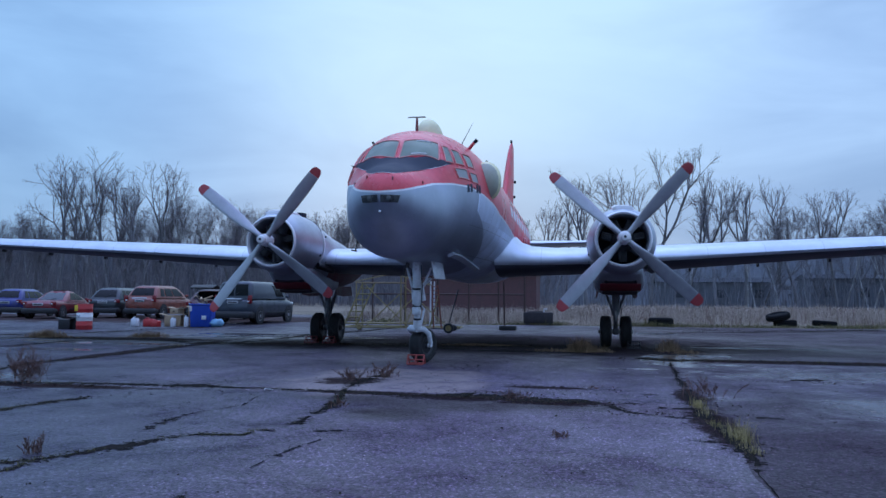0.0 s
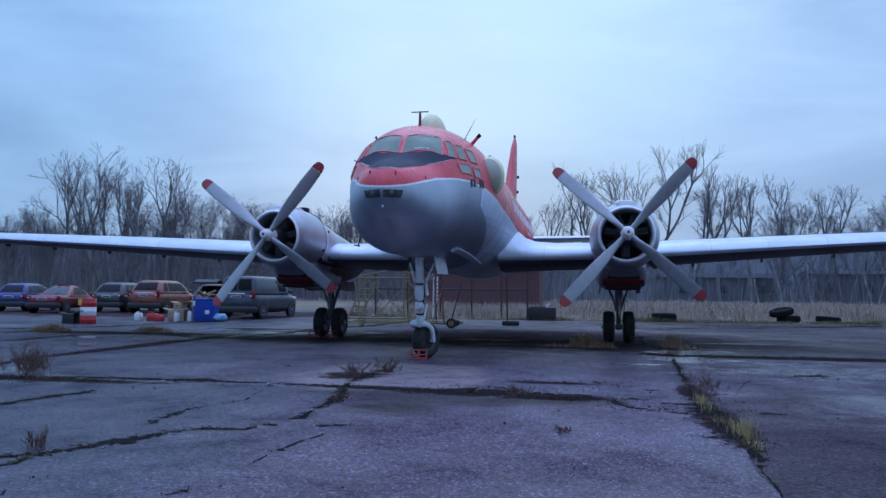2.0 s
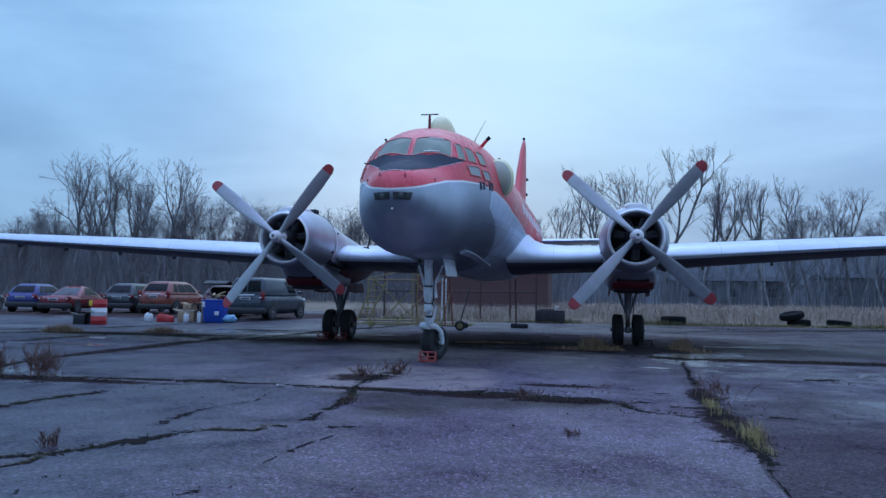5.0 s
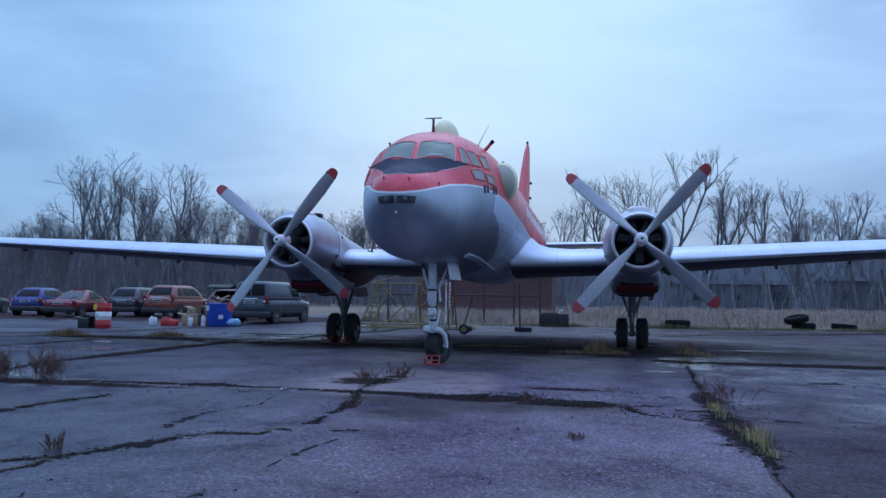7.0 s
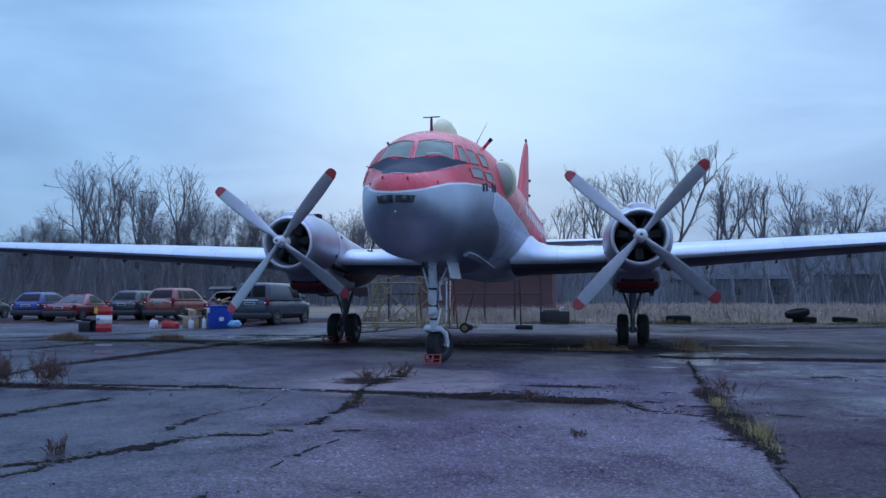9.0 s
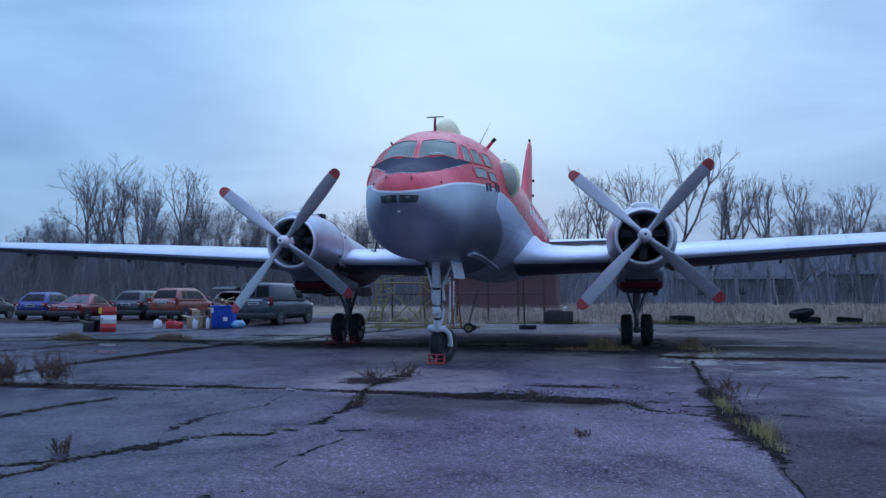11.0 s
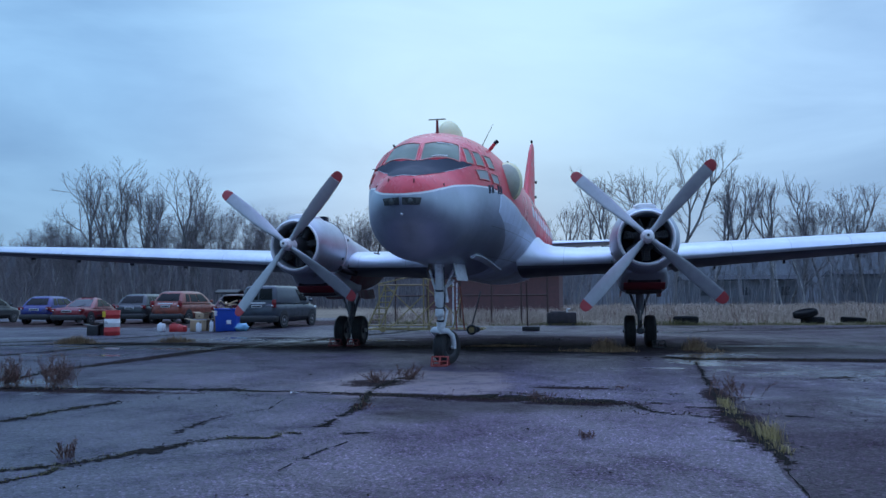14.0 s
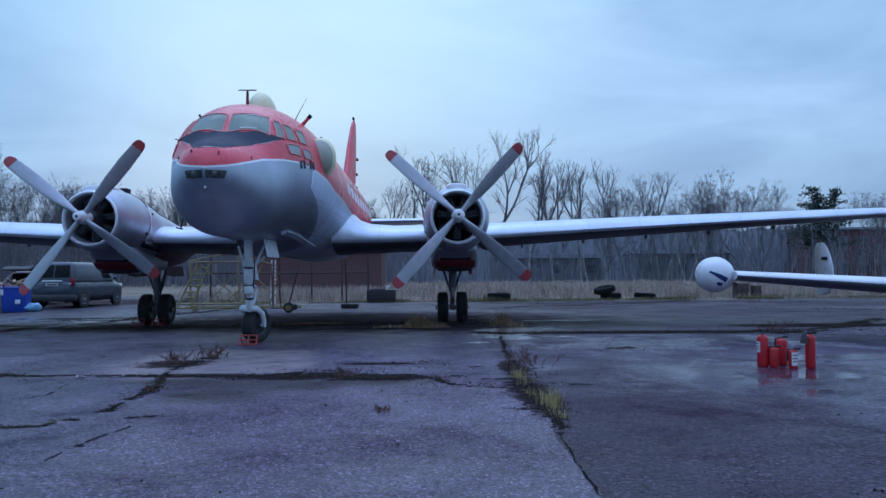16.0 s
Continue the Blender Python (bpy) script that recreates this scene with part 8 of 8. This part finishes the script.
def grow(rng, h, trunk_r, bole=0.3, leaders=(2, 3), open_by=0.42, levels=6, side=0.5, rise=0.10):
    """Segments of a bare tree: a bole that forks again and again into long rising limbs, with short side twigs."""
    thick, thin = [], []

    def limb(p, d, length, r, lev):
        n = max(2, 5 - lev // 2)
        bend = Vector((rng.gauss(0, 0.05), rng.gauss(0, 0.05), 0.035 if lev < 4 else 0.0))
        for i in range(n):
            d = (d + bend + Vector((rng.gauss(0, 0.05), rng.gauss(0, 0.05), rise if 0 < lev < 5 else 0))).normalized()
            q = p + d * (length / n)
            r0, r1 = r * (1 - 0.28 * i / n), r * (1 - 0.28 * (i + 1) / n)
            (thick if lev < 3 else thin).append((*p, *q, max(r0, 0.011), max(r1, 0.010)))
            if lev >= 1 and rng.random() < side:
                u, w, _d = basis(d)
                a, t = rng.uniform(0, 6.28), rng.uniform(0.5, 1.0)
                e = (d * math.cos(t) + (u * math.cos(a) + w * math.sin(a)) * math.sin(t)).normalized()
                if lev < levels - 1:
                    limb(q, e, length * rng.uniform(0.28, 0.5), max(r1 * 0.4, 0.012), max(lev + 2, levels - 1))
                else:
                    thin.append((*q, *(q + e * rng.uniform(0.25, 0.7)), 0.010, 0.007))
            # a fuzz of fine twigs along the limbs
            if lev >= 2:
                for _ in range(rng.randint(0, 2)):
                    u, w, _d = basis(d)
                    a, t = rng.uniform(0, 6.28), rng.uniform(0.45, 1.1)
                    e = (d * math.cos(t) + (u * math.cos(a) + w * math.sin(a)) * math.sin(t) + Vector((0, 0, 0.15))).normalized()
                    thin.append((*q, *(q + e * rng.uniform(0.5, 1.5)), 0.008, 0.005))
            p = q
        if lev >= levels:
            for _ in range(3):
                e = (d + Vector((rng.gauss(0, 0.5), rng.gauss(0, 0.5), rng.gauss(0.1, 0.3)))).normalized()
                thin.append((*p, *(p + e * rng.uniform(0.3, 0.8)), 0.010, 0.007))
            return
        k = rng.randint(*leaders) if lev == 0 else (2 if rng.random() < 0.85 else 3)
        u, w, _d = basis(d)
        a0 = rng.uniform(0, 6.28)
        for m in range(k):
            a = a0 + 6.28 * m / k + rng.gauss(0, 0.3)
            t = open_by * rng.uniform(0.55, 1.25) * (1.0 if m or lev == 0 else 0.5)
            e = (d * math.cos(t) + (u * math.cos(a) + w * math.sin(a)) * math.sin(t)).normalized()
            limb(p, e, length * rng.uniform(0.62, 0.9) if lev else h * (1 - bole) * rng.uniform(0.30, 0.38), r * rng.uniform(0.58, 0.74), lev + 1)

    limb(Vector((0, 0, -0.2)), Vector((rng.gauss(0, 0.06), rng.gauss(0, 0.06), 1)).normalized(), h * bole, trunk_r, 0)
    return thick, thin


def tree_kind(seed, h, r, bark, *habit):
    """The two meshes of a tree of height h."""
    thick, thin = grow(random.Random(seed), h, r, *habit)
    k = h / max(row[5] for row in thin)
    thick = [tuple(c * (k if i < 6 else 1) for i, c in enumerate(row)) for row in thick]
    thin = [tuple(c * (k if i < 6 else 1) for i, c in enumerate(row)) for row in thin]
    return twig_mesh("trunk", thick, bark, 6), twig_mesh("crown", thin, M_TWIG, 3)


def place_tree(kind, x, y, s, rz, label, group="bare trees behind the field"):
    t = holder("tree", label, "tree", group, pose(x, y, -0.03, 0, 0, rz) @ Matrix.Diagonal((s, s, s, 1)))
    for nm, me in zip(("trunk", "crown"), kind):
        ob = new(nm, me)
        ob.parent = t
    return t


def build_trees():
    broad = [tree_kind(11 + k, 22, 0.36, M_BARK, 0.36, (2, 3), 0.58, 6, 0.42, 0.085) for k in range(6)]
    forked = [tree_kind(31 + k, 18, 0.26, M_BARK, 0.44, (2, 3), 0.41, 5, 0.55, 0.09) for k in range(8)]
    bushy = [tree_kind(71 + k, 14, 0.17, M_BARK, 0.16, (3, 4), 0.36, 6, 0.42, 0.12) for k in range(4)]
    slim = [tree_kind(91 + k, 13, 0.13, M_BARK, 0.45, (2, 2), 0.25, 5, 0.6) for k in range(3)]
    birch = [tree_kind(51 + k, 15, 0.15, M_BIRCH, 0.48, (1, 2), 0.24, 5, 0.5) for k in range(3)]
    rng = random.Random(21)
    # the ones that stand above the rest: x, height, habit
    tall = [(-96, 13, "f"), (-91, 12.5, "f"), (-86.5, 12.4, "f"), (-84, 14, "f"), (-82, 15, "f"), (-79.5, 15.5, "f"), (-77, 14.5, "f"), (-72, 14, "f"), (-68, 15, "f"), (-63, 14.5, "f"), (-59.5, 15, "f"), (-56, 16.5, "f"), (-75.3, 22.9, "b"), (-73.0, 21.0, "u"), (-69.8, 23.3, "b"), (-66.4, 20.5, "u"), (-64.6, 22.4, "b"), (-61.2, 21.8, "b"), (-57.8, 21.4, "b"), (-53.2, 16.2, "f"), (-50.4, 16.5, "f"), (-48.0, 15.8, "f"), (-45.5, 15, "f"), (-42.5, 15, "f"), (-39, 13.8, "f"), (-35.5, 14, "f"), (-32, 15, "f"), (-28.5, 14.4, "f"), (-25.5, 14, "f"), (-22, 13, "f"), (-17, 12, "f"),
            (-6, 13, "f"), (-2.5, 14.6, "u"), (-0.4, 15.7, "u"), (3.9, 19.6, "u"), (8.6, 20.2, "b"), (12.4, 21.1, "u"), (16.8, 19.1, "u"), (20.6, 17.7, "u"), (24.2, 17.2, "u"), (26.4, 15.4, "f"), (28.4, 12.5, "f"), (30.8, 17.6, "u"), (33.2, 13.2, "f"), (35.4, 15.2, "u"), (38.8, 12.8, "f"), (41.2, 16.2, "f"), (43.6, 13.0, "f"), (47.2, 16.6, "f"), (49.6, 14.6, "f"), (53, 12, "f"), (66, 13, "f"), (72, 13, "f"), (79, 12, "f")]
    kinds = {"b": (broad, 22, "tall bare spreading tree at the edge of the woods"), "u": (forked, 18, "tall bare forked tree at the edge of the woods"), "f": (bushy, 14, "bushy bare tree at the edge of the woods")}
    for k, (x, h, habit) in enumerate(tall):
        meshes, base, label = kinds[habit]
        place_tree(meshes[k % len(meshes)], x, 90 + rng.uniform(-0.8, 0.8), h / base, rng.uniform(0, 360), label)
    for k in range(30):
        x = rng.uniform(-95, 0) if k < 22 else rng.uniform(0, 75)
        place_tree(slim[k % 3] if k % 2 else birch[k % 3], x, rng.uniform(84, 104), rng.uniform(0.5, 0.75), rng.uniform(0, 360), "thin bare young tree at the edge of the woods", "young trees of the wood edge")
    for x, s in ((22.5, 0.62), (23.3, 0.6), (25.9, 0.6), (29.1, 0.5), (33.1, 0.62), (35.5, 0.66), (36.1, 0.6), (37.5, 0.62), (39.3, 0.62), (-62, 0.4), (16, 0.55)):
        place_tree(birch[int(x) % 3], x, 80, s, rng.uniform(0, 360), "pale-barked bare birch at the edge of the woods", "birches")
    # dense young growth below the crowns: one mass
    segs, pale = [], []
    for _ in range(3600):
        x, y = rng.uniform(-135, 95), rng.uniform(76, 112)
        if -13 < x < 4 and y < 82:
            continue
        if x > 2 and rng.random() < 0.35:
            continue
        h = rng.uniform(3.5, 9.0 if x < 2 else 6.5) * (1.0 + 0.25 * noise.noise((x * 0.06, 3, 0)))
        p = Vector((x, y, -0.1))
        d = Vector((rng.gauss(0, 0.10), rng.gauss(0, 0.1), 1)).normalized()
        r = rng.uniform(0.03, 0.085)
        n = 4
        for i in range(n):
            q = p + d * (h / n)
            mass = pale if x > 2 else segs
            mass.append((*p, *q, r * (1 - 0.2 * i), r * (1 - 0.2 * (i + 1)) + 0.008))
            if i:
                for _ in range(4):
                    e = (d + Vector((rng.uniform(-1, 1), rng.uniform(-1, 1), rng.uniform(0.0, 0.9)))).normalized()
                    q2 = q + e * h * rng.uniform(0.08, 0.22)
                    mass.append((*q, *q2, 0.02, 0.011))
            p = q
            d = (d + Vector((rng.gauss(0, 0.12), rng.gauss(0, 0.12), 0))).normalized()
    tagged(new("woods", twig_mesh("woods", pale, M_HAZEWOOD, 3)), "dense young growth of the wood edge, greyed for haze", "woods", kind="stuff")
    ob = tagged(new("woods", twig_mesh("woods", segs, M_TWIG, 3)), "dense bare young growth of the wood edge", "woods", kind="stuff")
    # the depth of the woods behind
    bm = bm_new()
    prev = None
    for i in range(401):
        x = -260 + 1.3 * i
        h = (11.2 if x < -62 else 9.4) + 1.2 * noise.noise((x * 0.05, 1.0, 0)) + 1.0 * noise.noise((x * 0.4, 2.0, 0)) + 0.8 * noise.noise((x * 1.7, 5.0, 0))
        y = 122 + 5 * noise.noise((x * 0.03, 8.0, 0))
        a, b = bm.verts.new((x, y, -0.5)), bm.verts.new((x, y + 1.5, h))
        if prev:
            bm.faces.new((prev[0], a, b, prev[1]))
        prev = (a, b)
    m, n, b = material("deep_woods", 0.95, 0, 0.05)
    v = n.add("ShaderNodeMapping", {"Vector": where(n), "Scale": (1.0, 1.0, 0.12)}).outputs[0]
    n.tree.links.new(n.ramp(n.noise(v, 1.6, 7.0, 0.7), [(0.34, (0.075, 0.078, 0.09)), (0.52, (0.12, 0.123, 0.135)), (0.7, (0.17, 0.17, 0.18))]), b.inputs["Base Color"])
    # towards the east bluish haze is painted into the thickets' colour
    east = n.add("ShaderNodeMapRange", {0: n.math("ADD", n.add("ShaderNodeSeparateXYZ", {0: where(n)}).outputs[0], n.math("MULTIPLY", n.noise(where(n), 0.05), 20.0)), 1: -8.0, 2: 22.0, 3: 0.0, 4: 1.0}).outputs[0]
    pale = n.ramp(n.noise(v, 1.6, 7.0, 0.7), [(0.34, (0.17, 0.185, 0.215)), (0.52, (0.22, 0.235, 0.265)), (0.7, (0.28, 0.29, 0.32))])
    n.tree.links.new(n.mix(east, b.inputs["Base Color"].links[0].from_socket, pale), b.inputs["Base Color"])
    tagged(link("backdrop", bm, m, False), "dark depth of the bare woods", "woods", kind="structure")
    # added unseen wood edges left, right and behind the camera close off horizon light
    bm = bm_new()
    for k in range(120):
        a = radians(38 + 264 * k / 119)
        x, y, h = 150 * math.sin(a) * 1.25, 40 + 140 * math.cos(a), 9 + 2.5 * noise.noise((k * 0.5, 3.0, 0))
        p, q = bm.verts.new((x, y, -0.5)), bm.verts.new((x, y, h))
        if k:
            bm.faces.new((prev[0], p, q, prev[1]))
        prev = (p, q)
    tagged(link("backdrop", bm, m, False), "added dark woods round the airfield, unseen, cutting horizon light", "woods", kind="structure")
    # the pine that stands over the wing tip
    rng = random.Random(77)
    for x, y, h in ((56.0, 88, 12.9), (59.6, 89, 12.8), (57.8, 90, 11.0)):
        pine = holder("pine_tree", "dark green pine at the edge of the woods", "tree", "pines", pose(x, y, -0.03))
        thick, leaf = [], []
        p = Vector((0, 0, 0))
        for i in range(8):
            q = p + Vector((rng.gauss(0, 0.08), rng.gauss(0, 0.08), h / 8))
            thick.append((*p, *q, 0.24 * (1 - i / 8.5), 0.24 * (1 - (i + 1) / 8.5)))
            p = q
        for i in range(46):
            z = h * (0.35 + 0.63 * i / 46)
            a = rng.uniform(0, 6.28)
            l = (h - z) * 0.36 + 0.8
            d = Vector((math.cos(a), math.sin(a), 0.25)).normalized()
            s = Vector((0, 0, z))
            e = s + d * l * rng.uniform(0.6, 1.1)
            thick.append((*s, *e, 0.05, 0.02))
            for _ in range(30):
                t = rng.uniform(0.35, 1.0)
                c = s + (e - s) * t + Vector((rng.gauss(0, 0.28), rng.gauss(0, 0.28), rng.gauss(0.08, 0.16)))
                g = Vector((rng.uniform(-1, 1), rng.uniform(-1, 1), rng.uniform(-0.1, 1))).normalized() * 0.34
                leaf.append((*c, *(c + g), 0.075, 0.02))
        for nm, me in (("trunk", twig_mesh("trunk", thick, M_BARK, 5)), ("crown", twig_mesh("crown", leaf, M_NEEDLE, 3))):
            ob = new(nm, me)
            ob.parent = pine


build_trees()


def build_field():
    rng = np.random.default_rng(4)
    n = 140000
    x = rng.uniform(-9.5, 75, n)
    y = 20.2 + rng.power(0.55, n) * 50 + 0.055 * np.maximum(0, x)
    y = np.where(x < -6, y + 2.0, y)
    clump = np.array([noise.noise((a * 0.35, b * 0.25, 0)) + 0.6 * noise.noise((a * 1.3, b * 0.9, 7)) for a, b in zip(x, y)])
    keep = clump > -0.25
    for tx, ty in ((6.45, 21.3), (12.2, 22.6), (14.2, 23.0), (1.06, 20.3)):
        keep &= ((x - tx) / 1.0) ** 2 + ((y - ty + 0.7) / 1.3) ** 2 > 1
    x, y, clump = x[keep], y[keep], clump[keep]
    near = np.clip((y - 20.3) / 4.5, 0.18, 1.0)
    h = (0.28 + 0.42 * rng.random(len(x)) ** 1.6 + 0.55 * np.clip(clump, 0, 1)) * near
    rows = np.stack([x, y, np.full(len(x), -0.03), h, rng.uniform(0, 6.28, len(x)), rng.uniform(0.1, 0.95, len(x)), 0.009 + 0.0006 * (y - 20)], 1)
    blades(rows.tolist(), M_DRYGRASS, "field_grass", "tall dry straw-coloured grass of the field")
    # brown standing weeds among the grass
    r2 = random.Random(12)
    segs = []
    for _ in range(620):
        wx, wy = r2.uniform(-9, 45), 21.2 + 0.055 * 12 + r2.random() ** 2.0 * 28
        if noise.noise((wx * 0.4, wy * 0.3, 6)) < -0.05:
            continue
        h = r2.uniform(0.5, 1.15) * (0.6 if wy < 24 else 1.0)
        for sg in weed_segs(r2, h, 0.3, 3, 2):
            segs.append((sg[0] + wx, sg[1] + wy, sg[2] - 0.03, sg[3] + wx, sg[4] + wy, sg[5] - 0.03, sg[6] * 2.2, sg[7] * 2.2))
    tagged(new("field_weeds", twig_mesh("field_weeds", segs, M_WEED)), "brown dead stalks standing in the field grass", "weeds", kind="stuff")
    n = 30000
    x = rng.uniform(-9.0, 60, n)
    y = 19.8 + 0.055 * np.maximum(0, x) + np.abs(rng.normal(0, 1.0, n))
    y = np.where(x < -6, y + 2.0, y)
    keep = np.array([noise.noise((a * 0.5, b * 0.5, 3)) for a, b in zip(x, y)]) > -0.12
    x, y = x[keep], y[keep]
    n = len(x)
    lush = np.clip(1.0 + 1.4 * np.array([noise.noise((a * 0.45, b * 0.4, 11)) for a, b in zip(x, y)]), 0.35, 2.2)
    rows = np.stack([x, y, np.full(n, -0.03), rng.uniform(0.05, 0.22, n) * lush, rng.uniform(0, 6.28, n), rng.uniform(0.2, 1.1, n), np.full(n, 0.012)], 1)
    blades(rows.tolist(), M_GREENGRASS, "verge_grass", "short green-yellow grass along the edge of the pavement")


build_field()
